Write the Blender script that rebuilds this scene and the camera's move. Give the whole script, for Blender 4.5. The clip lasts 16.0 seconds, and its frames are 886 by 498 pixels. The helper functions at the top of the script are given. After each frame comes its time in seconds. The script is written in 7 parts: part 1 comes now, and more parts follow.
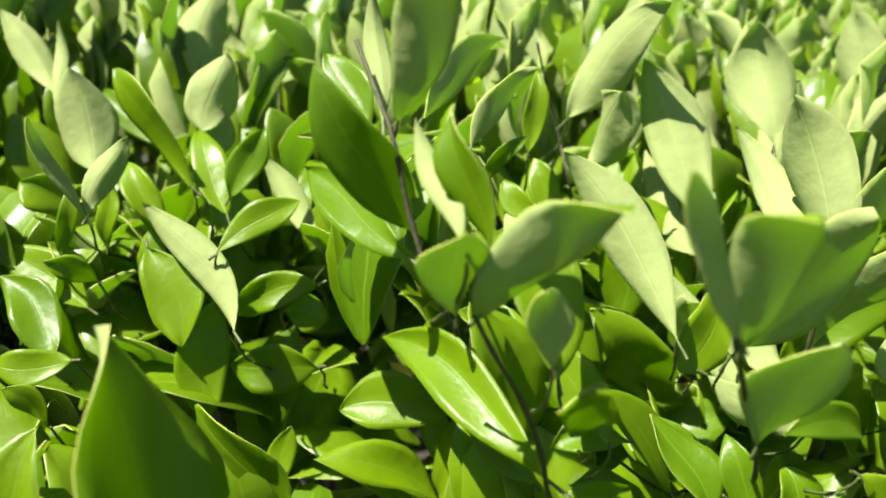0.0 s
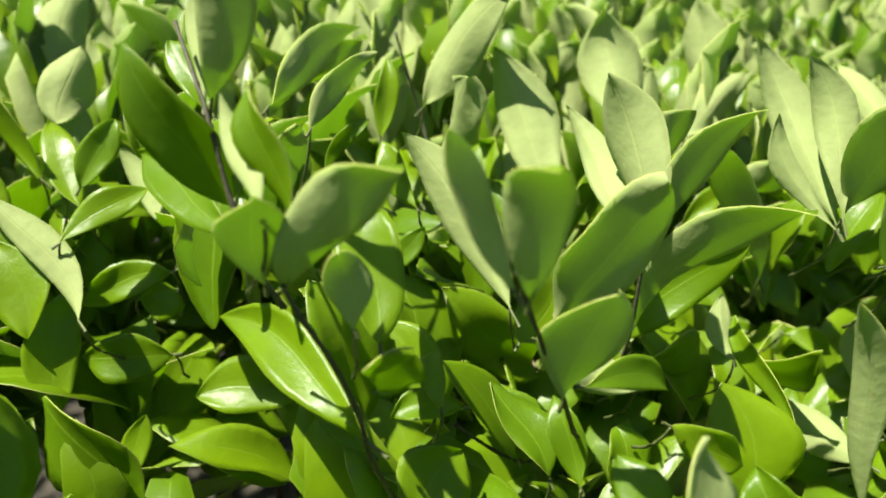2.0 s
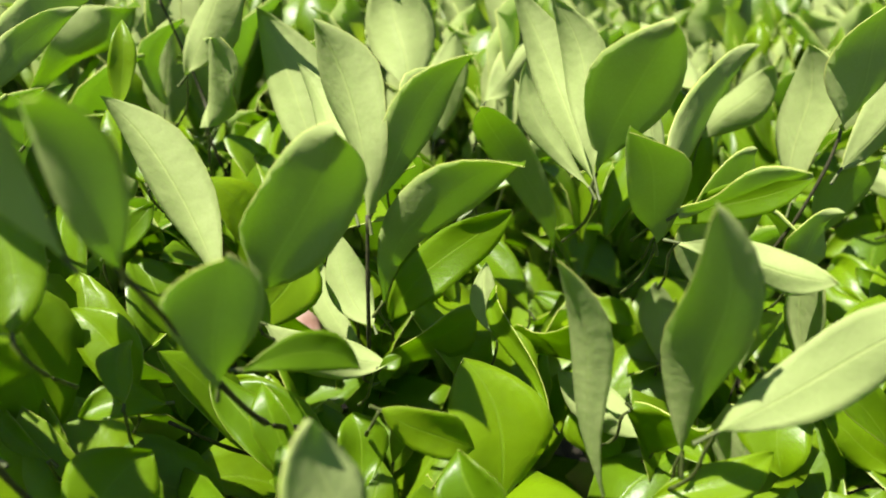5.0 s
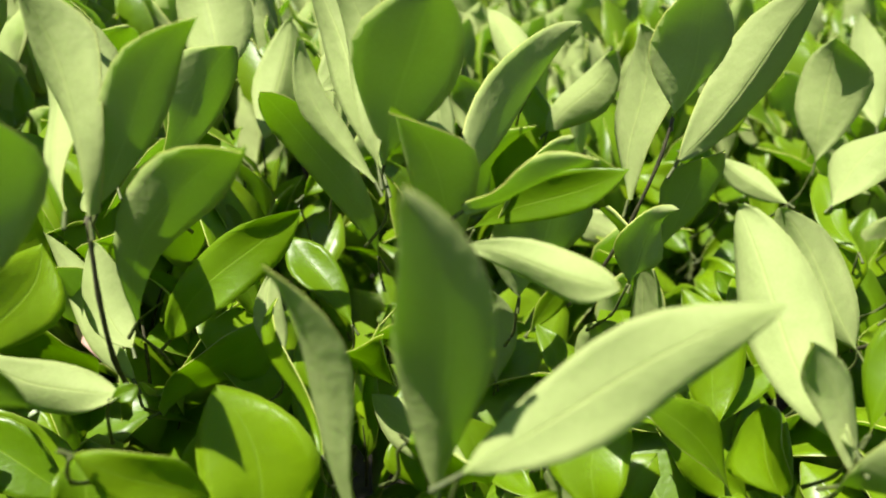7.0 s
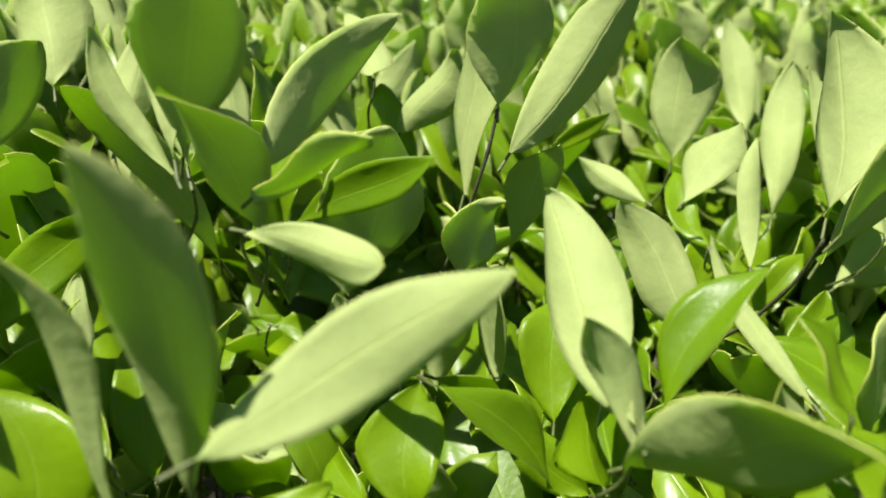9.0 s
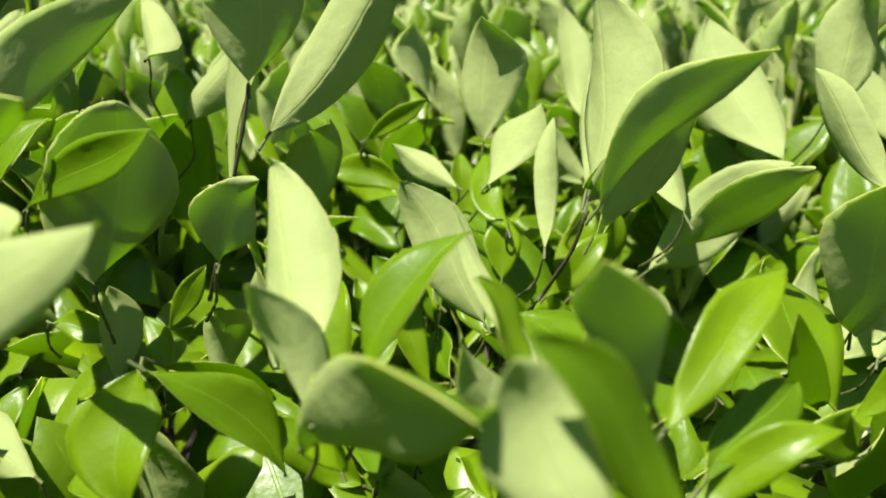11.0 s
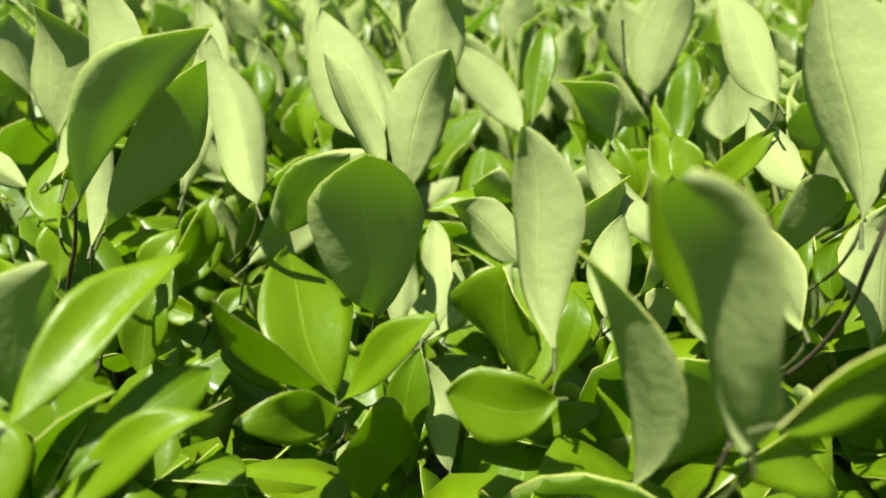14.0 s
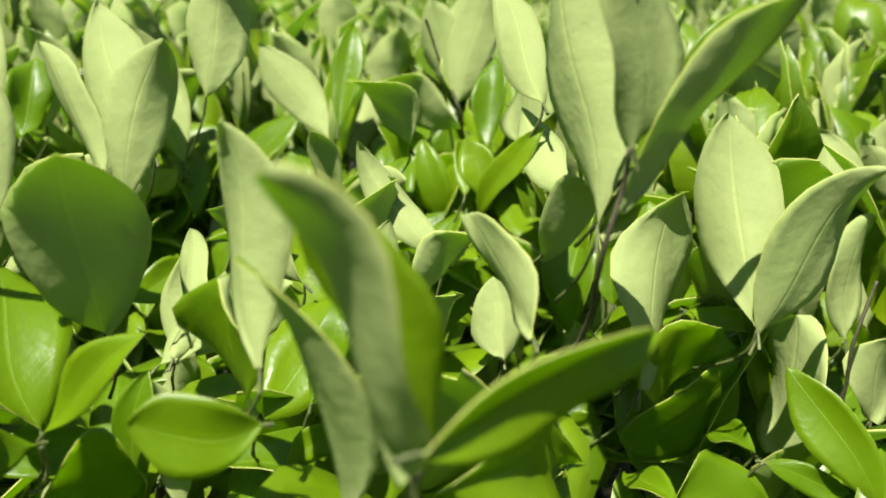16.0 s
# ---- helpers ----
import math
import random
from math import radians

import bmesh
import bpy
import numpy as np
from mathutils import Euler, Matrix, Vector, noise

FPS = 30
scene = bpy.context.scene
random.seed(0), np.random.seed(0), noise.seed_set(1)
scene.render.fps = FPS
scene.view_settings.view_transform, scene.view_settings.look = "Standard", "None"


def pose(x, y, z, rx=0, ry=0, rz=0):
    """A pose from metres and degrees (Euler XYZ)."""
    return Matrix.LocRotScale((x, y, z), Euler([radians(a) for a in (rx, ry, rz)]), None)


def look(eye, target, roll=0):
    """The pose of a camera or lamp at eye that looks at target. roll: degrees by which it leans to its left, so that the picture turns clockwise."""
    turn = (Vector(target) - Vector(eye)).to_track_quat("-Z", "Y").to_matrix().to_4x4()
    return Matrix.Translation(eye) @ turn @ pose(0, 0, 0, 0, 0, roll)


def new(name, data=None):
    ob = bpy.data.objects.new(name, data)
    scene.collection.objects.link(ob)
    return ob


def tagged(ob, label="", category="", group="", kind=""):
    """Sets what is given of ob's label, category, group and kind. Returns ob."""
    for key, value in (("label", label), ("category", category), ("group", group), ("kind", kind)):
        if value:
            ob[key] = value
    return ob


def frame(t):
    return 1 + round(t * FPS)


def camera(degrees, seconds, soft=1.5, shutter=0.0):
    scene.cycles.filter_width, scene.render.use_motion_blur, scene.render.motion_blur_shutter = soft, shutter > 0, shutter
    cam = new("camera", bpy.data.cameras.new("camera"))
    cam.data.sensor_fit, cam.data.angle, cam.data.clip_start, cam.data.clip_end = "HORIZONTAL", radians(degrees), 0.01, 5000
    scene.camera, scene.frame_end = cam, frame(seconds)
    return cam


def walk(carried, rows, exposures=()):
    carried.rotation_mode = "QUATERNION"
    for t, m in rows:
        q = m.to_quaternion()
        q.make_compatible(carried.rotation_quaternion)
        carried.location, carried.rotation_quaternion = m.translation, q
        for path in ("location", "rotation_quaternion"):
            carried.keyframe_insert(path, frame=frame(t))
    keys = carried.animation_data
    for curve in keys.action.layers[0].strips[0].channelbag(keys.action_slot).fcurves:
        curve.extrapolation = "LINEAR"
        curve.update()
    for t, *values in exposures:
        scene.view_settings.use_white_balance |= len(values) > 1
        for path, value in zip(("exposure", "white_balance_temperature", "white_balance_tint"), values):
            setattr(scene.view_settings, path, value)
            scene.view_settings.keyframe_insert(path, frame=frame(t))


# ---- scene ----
EXPOSURES = [(0.0, 1.58), (0.5, 1.43), (3.5, 1.42), (6.0, 1.33), (8.0, 1.28), (10.5, 1.24), (11.5, 1.29), (13.0, 1.29), (16.0, 1.22)]
# camera and its walk
cam = camera(56.62, 16.0, soft=1.85)
PATH = [
    (0, 0.0147, 0.0132, 1.4131, 67.86, 0.26, 0.34),
    (0.5, 0.0259, 0.0091, 1.4143, 68.14, 0.23, -0.32),
    (1, 0.0288, 0.0035, 1.4140, 68.73, -0.03, -1.41),
    (1.5, 0.0399, 0.0029, 1.4095, 68.59, 0.17, -3.48),
    (2, 0.0529, -0.0021, 1.4053, 68.18, -0.09, -5.17),
    (2.5, 0.0667, 0.0004, 1.3993, 67.66, -0.13, -6.55),
    (3, 0.0872, -0.0021, 1.3964, 67.61, 0.12, -7.98),
    (3.5, 0.1030, -0.0045, 1.3962, 67.95, 0.52, -9.07),
    (6, 0.1849, 0.0433, 1.3641, 67.71, 0.22, -10.95),
    (6.5, 0.2049, 0.0515, 1.3587, 67.76, 0.11, -11.96),
    (7, 0.2274, 0.0493, 1.3584, 68.62, 0.04, -13.86),
    (7.5, 0.2412, 0.0489, 1.3557, 69.37, -0.24, -15.13),
    (8, 0.2531, 0.0456, 1.3522, 69.85, 0.03, -15.91),
    (10.5, 0.3385, 0.0249, 1.3245, 71.56, 0.28, -20.10),
    (11, 0.3614, 0.0190, 1.3223, 71.63, 0.67, -21.24),
    (11.5, 0.3875, 0.0089, 1.3216, 71.58, 1.14, -22.73),
    (12, 0.4195, 0.0009, 1.3170, 71.63, 1.03, -24.96),
    (12.5, 0.4418, -0.0020, 1.3146, 71.66, 0.47, -27.09),
    (13, 0.4568, -0.0103, 1.3160, 71.82, 0.21, -28.70),
    (13.5, 0.4740, -0.0223, 1.3123, 71.88, 0.09, -30.71),
    (14, 0.4904, -0.0356, 1.3102, 72.14, 0.01, -32.78),
    (14.5, 0.5018, -0.0438, 1.3122, 72.66, -0.16, -34.77),
    (15, 0.5179, -0.0509, 1.3104, 72.77, -0.53, -36.81),
    (15.5, 0.5383, -0.0527, 1.3060, 72.74, -0.91, -38.47),
    (16, 0.5550, -0.0520, 1.3026, 72.84, -1.21, -39.83),
]
cam.data.dof.use_dof, cam.data.dof.focus_distance, cam.data.dof.aperture_fstop = True, 0.37, 8.0
walk(cam, [(t, pose(x, y, z, rx, ry, rz)) for t, x, y, z, rx, ry, rz in PATH], EXPOSURES)

# world, sun
SUN_TURN, SUN_HEIGHT = 250.0, 66.0   # compass turn from +y clockwise, height above the horizon
world = bpy.data.worlds.new("sky")
scene.world = world
world.use_nodes = True
wn = world.node_tree
wn.nodes.clear()
sky = wn.nodes.new("ShaderNodeTexSky")
sky.sky_type, sky.sun_disc = "NISHITA", False
sky.sun_elevation, sky.sun_rotation = radians(SUN_HEIGHT), radians(SUN_TURN)
back = wn.nodes.new("ShaderNodeBackground")
back.inputs["Strength"].default_value = 0.035
wout = wn.nodes.new("ShaderNodeOutputWorld")
wn.links.new(sky.outputs[0], back.inputs[0])
wn.links.new(back.outputs[0], wout.inputs[0])
sun_data = bpy.data.lights.new("sun", "SUN")
sun_data.energy, sun_data.angle, sun_data.color = 5.0, radians(0.53), (1.0, 0.96, 0.87)
sun = new("sun", sun_data)
sx = math.cos(radians(SUN_HEIGHT)) * math.sin(radians(SUN_TURN))
sy = math.cos(radians(SUN_HEIGHT)) * math.cos(radians(SUN_TURN))
sun.matrix_world = look((sx * 6, sy * 6, 1.2 + math.sin(radians(SUN_HEIGHT)) * 6), (0, 0, 1.2))


# materials
def surface(name, rough=0.5):
    mat = bpy.data.materials.new(name)
    mat.use_nodes = True
    nodes, links = mat.node_tree.nodes, mat.node_tree.links
    bsdf = nodes["Principled BSDF"]
    bsdf.inputs["Roughness"].default_value = rough
    return mat, nodes, links, bsdf


def blend(nodes, links, kind, fac, a, b):
    mix = nodes.new("ShaderNodeMix")
    mix.data_type, mix.blend_type = "RGBA", kind
    for slot, value in ((0, fac), (6, a), (7, b)):
        if isinstance(value, (int, float)):
            mix.inputs[slot].default_value = value
        elif isinstance(value, tuple):
            mix.inputs[slot].default_value = (*value, 1)
        else:
            links.new(value, mix.inputs[slot])
    return mix.outputs[2]


def ramp(nodes, links, source, low, high, a=0.0, b=1.0):
    m = nodes.new("ShaderNodeMapRange")
    links.new(source, m.inputs[0])
    m.inputs[1].default_value, m.inputs[2].default_value = low, high
    m.inputs[3].default_value, m.inputs[4].default_value = a, b
    return m.outputs[0]


def leaf_surface(name, base, vein, young, rough, through_colour, through_share, gloss, bump, pick):
    """One side of a leaf: blade colour, midrib, side veins, blotches; light passes through the blade."""
    mat, nodes, links, bsdf = surface(name, rough)
    uv = nodes.new("ShaderNodeUVMap")
    sep = nodes.new("ShaderNodeSeparateXYZ")
    links.new(uv.outputs[0], sep.inputs[0])
    info = nodes.new(pick)
    chance = info.outputs["Random" if pick == "ShaderNodeObjectInfo" else "Random Per Island"]
    geo = nodes.new("ShaderNodeNewGeometry")
    # distance from the midrib, in u
    off = nodes.new("ShaderNodeMath")
    off.operation = "SUBTRACT"
    links.new(sep.outputs[0], off.inputs[0])
    off.inputs[1].default_value = 0.5
    side = nodes.new("ShaderNodeMath")
    side.operation = "ABSOLUTE"
    links.new(off.outputs[0], side.inputs[0])
    rib = ramp(nodes, links, side.outputs[0], 0.010, 0.026, 1.0, 0.0)
    # side veins: slanted stripes, bent forward
    slant = nodes.new("ShaderNodeMath")
    slant.operation = "MULTIPLY_ADD"
    links.new(side.outputs[0], slant.inputs[0])
    slant.inputs[1].default_value = -0.5
    links.new(sep.outputs[1], slant.inputs[2])
    stripe = nodes.new("ShaderNodeMath")
    stripe.operation = "PINGPONG"
    links.new(slant.outputs[0], stripe.inputs[0])
    stripe.inputs[1].default_value = 0.029
    veins = ramp(nodes, links, stripe.outputs[0], 0.0, 0.008, 1.0, 0.0)
    blot = nodes.new("ShaderNodeTexNoise")
    blot.inputs["Scale"].default_value, blot.inputs["Detail"].default_value = 55, 4
    links.new(geo.outputs["Position"], blot.inputs["Vector"])
    grain = nodes.new("ShaderNodeTexNoise")
    grain.inputs["Scale"].default_value, grain.inputs["Detail"].default_value = 900, 3
    links.new(geo.outputs["Position"], grain.inputs["Vector"])
    col = blend(nodes, links, "MIX", chance, base, young)
    col = blend(nodes, links, "MIX", ramp(nodes, links, blot.outputs[0], 0.35, 0.75, 0.0, 0.35), col, tuple(c * 0.72 for c in base))
    col = blend(nodes, links, "MIX", ramp(nodes, links, veins, 0, 1, 0.0, 0.07), col, vein)
    col = blend(nodes, links, "MIX", ramp(nodes, links, rib, 0, 1, 0.0, 0.65), col, vein)
    # pale, thin margin
    col = blend(nodes, links, "MIX", ramp(nodes, links, side.outputs[0], 0.462, 0.490, 0.0, 0.55), col, vein)
    col = blend(nodes, links, "MULTIPLY", 0.25, col, ramp(nodes, links, grain.outputs[0], 0.3, 0.7, 0.75, 1.15))
    links.new(col, bsdf.inputs["Base Color"])
    bsdf.inputs["Specular IOR Level"].default_value = gloss
    links.new(ramp(nodes, links, blot.outputs[0], 0.3, 0.7, rough - 0.05, rough + 0.08), bsdf.inputs["Roughness"])
    height = nodes.new("ShaderNodeMath")
    height.operation = "MULTIPLY_ADD"
    links.new(veins, height.inputs[0])
    height.inputs[1].default_value = -0.15
    fine = nodes.new("ShaderNodeMath")
    fine.operation = "MULTIPLY"
    links.new(grain.outputs[0], fine.inputs[0])
    fine.inputs[1].default_value = 0.25
    links.new(fine.outputs[0], height.inputs[2])
    hollow = nodes.new("ShaderNodeMath")
    hollow.operation = "MULTIPLY_ADD"
    links.new(rib, hollow.inputs[0])
    hollow.inputs[1].default_value = -1.2
    links.new(height.outputs[0], hollow.inputs[2])
    swell = nodes.new("ShaderNodeTexNoise")
    swell.inputs["Scale"].default_value, swell.inputs["Detail"].default_value = 130, 2
    links.new(geo.outputs["Position"], swell.inputs["Vector"])
    uneven = nodes.new("ShaderNodeMath")
    uneven.operation = "MULTIPLY_ADD"
    links.new(swell.outputs[0], uneven.inputs[0])
    uneven.inputs[1].default_value = 4.0
    links.new(hollow.outputs[0], uneven.inputs[2])
    relief = nodes.new("ShaderNodeBump")
    relief.inputs["Strength"].default_value, relief.inputs["Distance"].default_value = bump, 0.0004
    links.new(uneven.outputs[0], relief.inputs["Height"])
    links.new(relief.outputs[0], bsdf.inputs["Normal"])
    thin = nodes.new("ShaderNodeBsdfTranslucent")
    links.new(blend(nodes, links, "MULTIPLY", 0.2, through_colour, col), thin.inputs[0])
    mix = nodes.new("ShaderNodeMixShader")
    mix.inputs[0].default_value = through_share
    links.new(bsdf.outputs[0], mix.inputs[1])
    links.new(thin.outputs[0], mix.inputs[2])
    links.new(mix.outputs[0], nodes["Material Output"].inputs[0])
    return mat


UPPER = dict(base=(0.096, 0.178, 0.003), vein=(0.20, 0.31, 0.02), young=(0.195, 0.300, 0.004), rough=0.36, through_colour=(0.50, 0.73, 0.014), through_share=0.50, gloss=0.45, bump=0.30)
UNDER = dict(base=(0.395, 0.465, 0.176), vein=(0.48, 0.55, 0.20), young=(0.465, 0.540, 0.214), rough=0.62, through_colour=(0.50, 0.73, 0.014), through_share=0.47, gloss=0.15, bump=0.40)
leaf_upper = leaf_surface("leaf_upper_side", pick="ShaderNodeObjectInfo", **UPPER)
leaf_under = leaf_surface("leaf_under_side", pick="ShaderNodeObjectInfo", **UNDER)
far_upper = leaf_surface("inner_leaf_upper_side", pick="ShaderNodeNewGeometry", **{**UPPER, "rough": 0.38, "gloss": 0.7})
far_under = leaf_surface("inner_leaf_under_side", pick="ShaderNodeNewGeometry", **UNDER)


def grained(name, low, high, scale, rough, bump=0.4, depth=0.001):
    mat, nodes, links, bsdf = surface(name, rough)
    geo = nodes.new("ShaderNodeNewGeometry")
    tex = nodes.new("ShaderNodeTexNoise")
    tex.inputs["Scale"].default_value, tex.inputs["Detail"].default_value = scale, 6
    links.new(geo.outputs["Position"], tex.inputs["Vector"])
    links.new(blend(nodes, links, "MIX", ramp(nodes, links, tex.outputs[0], 0.35, 0.65), low, high), bsdf.inputs["Base Color"])
    relief = nodes.new("ShaderNodeBump")
    relief.inputs["Strength"].default_value, relief.inputs["Distance"].default_value = bump, depth
    links.new(tex.outputs[0], relief.inputs["Height"])
    links.new(relief.outputs[0], bsdf.inputs["Normal"])
    return mat


leaf_rim = grained("leaf_rim", (0.33, 0.36, 0.07), (0.42, 0.46, 0.11), 300, 0.5, 0.1)
bark = grained("young_bark", (0.030, 0.030, 0.012), (0.060, 0.055, 0.022), 420, 0.7, 0.6, 0.0006)
old_bark = grained("old_bark", (0.035, 0.030, 0.020), (0.08, 0.068, 0.048), 90, 0.85, 0.7, 0.002)
green_bark = grained("green_bark", (0.05, 0.07, 0.015), (0.10, 0.12, 0.03), 420, 0.6, 0.4, 0.0006)
soil = grained("soil", (0.018, 0.016, 0.010), (0.05, 0.042, 0.025), 24, 0.95, 0.8, 0.02)
dry_pink = grained("dry_pink_leaf", (0.55, 0.30, 0.24), (0.66, 0.44, 0.36), 160, 0.7, 0.3)
dry_yellow = grained("dry_yellow_leaf", (0.55, 0.42, 0.10), (0.62, 0.50, 0.20), 160, 0.7, 0.3)


# shapes
def blade(length, width, fold=0.25, arch=0.06, bow=0.0, wave=0.05, twist=0.0, rows=14, half=4, belly=0.54, sharp=0.75, thick=0.00045, stalk=0.10, phase=0.0, curl=0.04):
    """Vertices, faces, slots and UVs of one leaf: base at the origin, tip on +y, upper side +z."""
    us = [0.5 - 0.5 * math.cos(math.pi * i / rows) for i in range(rows + 1)]
    a = sharp * belly / (1 - belly)
    peak = belly ** a * (1 - belly) ** sharp
    verts, faces, slots, uvs = [], [], [], []
    n = 2 * half + 1
    power = 1.4 + 0.3 * math.sin(phase * 1.9)   # from a crease along the midrib to a round trough

    def centre(u):
        snake = math.sin(2 * math.pi * u)
        hook = 0.13 + 0.11 * math.sin(phase * 2.1)   # tip bent back
        sway, dip = 0.022 * math.sin(phase * 1.3), 0.028 * math.cos(phase * 0.9)
        return Vector(((bow * 4 * u * (1 - u) + sway * snake) * length, length * u, (arch * 4 * u * (1 - u) + dip * snake + hook * (u ** 2 - u ** 5)) * length))

    for layer in (0, 1):
        for u in us:
            w = 0.5 * width * (max(u, 1e-4) ** a * (1 - u) ** sharp / peak if 0 < u < 1 else 0.0)
            slim = min(max((u - 0.70) / 0.25, 0.0), 1.0)
            w = max(w * (1 - 0.10 * slim * slim * (3 - 2 * slim)), 0.0006 if u < 0.5 else 0.0002)
            c, turn = centre(u), twist * (u - 0.5)
            for j in range(n):
                s = (j - half) / half
                x = s * w * (1 + 0.09 * math.sin(phase * 2.7) * (1 if s > 0 else -1))
                x *= 1 + 0.045 * math.sin(10.5 * u + phase * 3.1 + (0.0 if s > 0 else 2.3))
                lift = fold * abs(x) ** power / max(0.5 * width, 1e-6) ** (power - 1)
                lift += wave * width * 0.5 * s * s * math.sin(7.3 * u + phase + (0.0 if s > 0 else 1.9))
                lift -= curl * w * abs(s) ** 3
                z = lift - (thick if layer else 0.0)
                verts.append((c.x + x * math.cos(turn) - z * math.sin(turn), c.y, c.z + x * math.sin(turn) + z * math.cos(turn)))
                uvs.append((0.5 + 0.5 * s, u))
    size = (rows + 1) * n
    for i in range(rows):
        for j in range(n - 1):
            q = (i * n + j, i * n + j + 1, (i + 1) * n + j + 1, (i + 1) * n + j)
            faces.append(q)
            slots.append(0)
            faces.append(tuple(size + k for k in (q[0], q[3], q[2], q[1])))
            slots.append(1)
        for j in (0, n - 1):
            p, q = i * n + j, (i + 1) * n + j
            faces.append((p, q, size + q, size + p) if j == 0 else (q, p, size + p, size + q))
            slots.append(2)
    if stalk:
        # short stalk below the blade, running on as the raised midrib of the under side
        ring, start = 5, len(verts)
        steps = [-stalk * length * k for k in (1.0, 0.5, 0.0)]
        for k, y in enumerate(steps):
            for m in range(ring):
                ang = 2 * math.pi * m / ring
                rad = 0.0009 - 0.0001 * k
                verts.append((rad * math.cos(ang), y, rad * math.sin(ang) - 0.0006 - 0.25 * abs(y)))
                uvs.append((0.5, 0.0))
        for k in range(2):
            for m in range(ring):
                o = start + k * ring
                faces.append((o + m, o + (m + 1) % ring, o + ring + (m + 1) % ring, o + ring + m))
                slots.append(3)
    return verts, faces, slots, uvs


def to_mesh(name, verts, faces, slots, uvs, mats):
    mesh = bpy.data.meshes.new(name)
    mesh.from_pydata(verts, [], faces)
    mesh.polygons.foreach_set("material_index", slots)
    mesh.polygons.foreach_set("use_smooth", [True] * len(faces))
    layer = mesh.uv_layers.new(name="UVMap")
    loop_verts = np.empty(len(mesh.loops), dtype=np.int32)
    mesh.loops.foreach_get("vertex_index", loop_verts)
    layer.data.foreach_set("uv", np.array(uvs, dtype=np.float32)[loop_verts].ravel())
    for mat in mats:
        mesh.materials.append(mat)
    mesh.update()
    return mesh


def tube(points, r0, r1, sides=7, knots=True):
    """Vertices and faces of a tapered stem along points, with swollen nodes."""
    pts = [Vector(p) for p in points]
    path = []
    for i in range(len(pts) - 1):
        p0, p1, p2, p3 = pts[max(i - 1, 0)], pts[i], pts[i + 1], pts[min(i + 2, len(pts) - 1)]
        for k in range(4):
            t = k / 4
            path.append(0.5 * (2 * p1 + (p2 - p0) * t + (2 * p0 - 5 * p1 + 4 * p2 - p3) * t * t + (3 * p1 - p0 - 3 * p2 + p3) * t ** 3))
    path.append(pts[-1])
    verts, faces = [], []
    for i, p in enumerate(path):
        ahead = (path[min(i + 1, len(path) - 1)] - path[max(i - 1, 0)]).normalized()
        side = ahead.orthogonal().normalized()
        over = ahead.cross(side)
        f = i / (len(path) - 1)
        r = r0 + (r1 - r0) * f
        if knots and i % 4 == 0:
            r *= 1.25
        for m in range(sides):
            a = 2 * math.pi * m / sides
            verts.append(p + r * (math.cos(a) * side + math.sin(a) * over))
    for i in range(len(path) - 1):
        for m in range(sides):
            faces.append((i * sides + m, i * sides + (m + 1) % sides, (i + 1) * sides + (m + 1) % sides, (i + 1) * sides + m))
    faces.append(tuple(range(sides))[::-1])
    faces.append(tuple((len(path) - 1) * sides + m for m in range(sides)))
    return [tuple(v) for v in verts], faces


# ground
def ground_sheet():
    n, verts, faces = 40, [], []
    spread = [math.copysign(abs(k / (n / 2)) ** 3 * 600, k) for k in range(-n // 2, n // 2 + 1)]
    for y in spread:
        for x in spread:
            verts.append((x, y, 0.02 * noise.noise((x * 0.7, y * 0.7, 0.3))))
    for j in range(n):
        for i in range(n):
            o = j * (n + 1) + i
            faces.append((o, o + 1, o + n + 2, o + n + 1))
    mesh = bpy.data.meshes.new("ground")
    mesh.from_pydata(verts, [], faces)
    mesh.materials.append(soil)
    return tagged(new("ground", mesh), "dark bare soil under the hedge", "ground", kind="structure")


ground_sheet()

# the hedge: a row of shrubs grown together
SHRUBS = []
for cx in (0.02, 0.36, 0.72):
    shrub = new("hedge_shrub")
    shrub.location = (cx, 0.4, 0.0)
    tagged(shrub, "glossy evergreen hedge shrub with upright leafy shoots, grown into its neighbours", "shrub", "hedge shrubs")
    SHRUBS.append(shrub)
for cx, cy in ((0.6, 1.4), (1.6, 4.0)):
    shrub = new("hedge_shrub")
    shrub.location = (cx, cy, 0.0)
    tagged(shrub, "glossy evergreen shrub in the farther rows of the hedge", "shrub", "hedge shrubs")
    SHRUBS.append(shrub)
bpy.context.view_layer.update()


def shrub_at(x):
    return SHRUBS[0 if x < 0.19 else 1 if x < 0.55 else 2]


def attach(ob, parent, place):
    ob.parent = parent
    ob.matrix_basis = place


def shoot(*points, thick=0.0011, mat=None):
    """A stem from its lower end to its top, as a part of the shrub that it grows from."""
    owner = shrub_at(points[-1][0])
    verts, faces = tube(points, thick, thick * 0.7)
    o = owner.location
    mesh = bpy.data.meshes.new("stem")
    mesh.from_pydata([(x - o.x, y - o.y, z - o.z) for x, y, z in verts], [], faces)
    mesh.polygons.foreach_set("use_smooth", [True] * len(faces))
    mesh.materials.append(mat or bark)
    ob = new("stem", mesh)
    attach(ob, owner, Matrix())
    ob["o"] = tuple(o)
    return ob


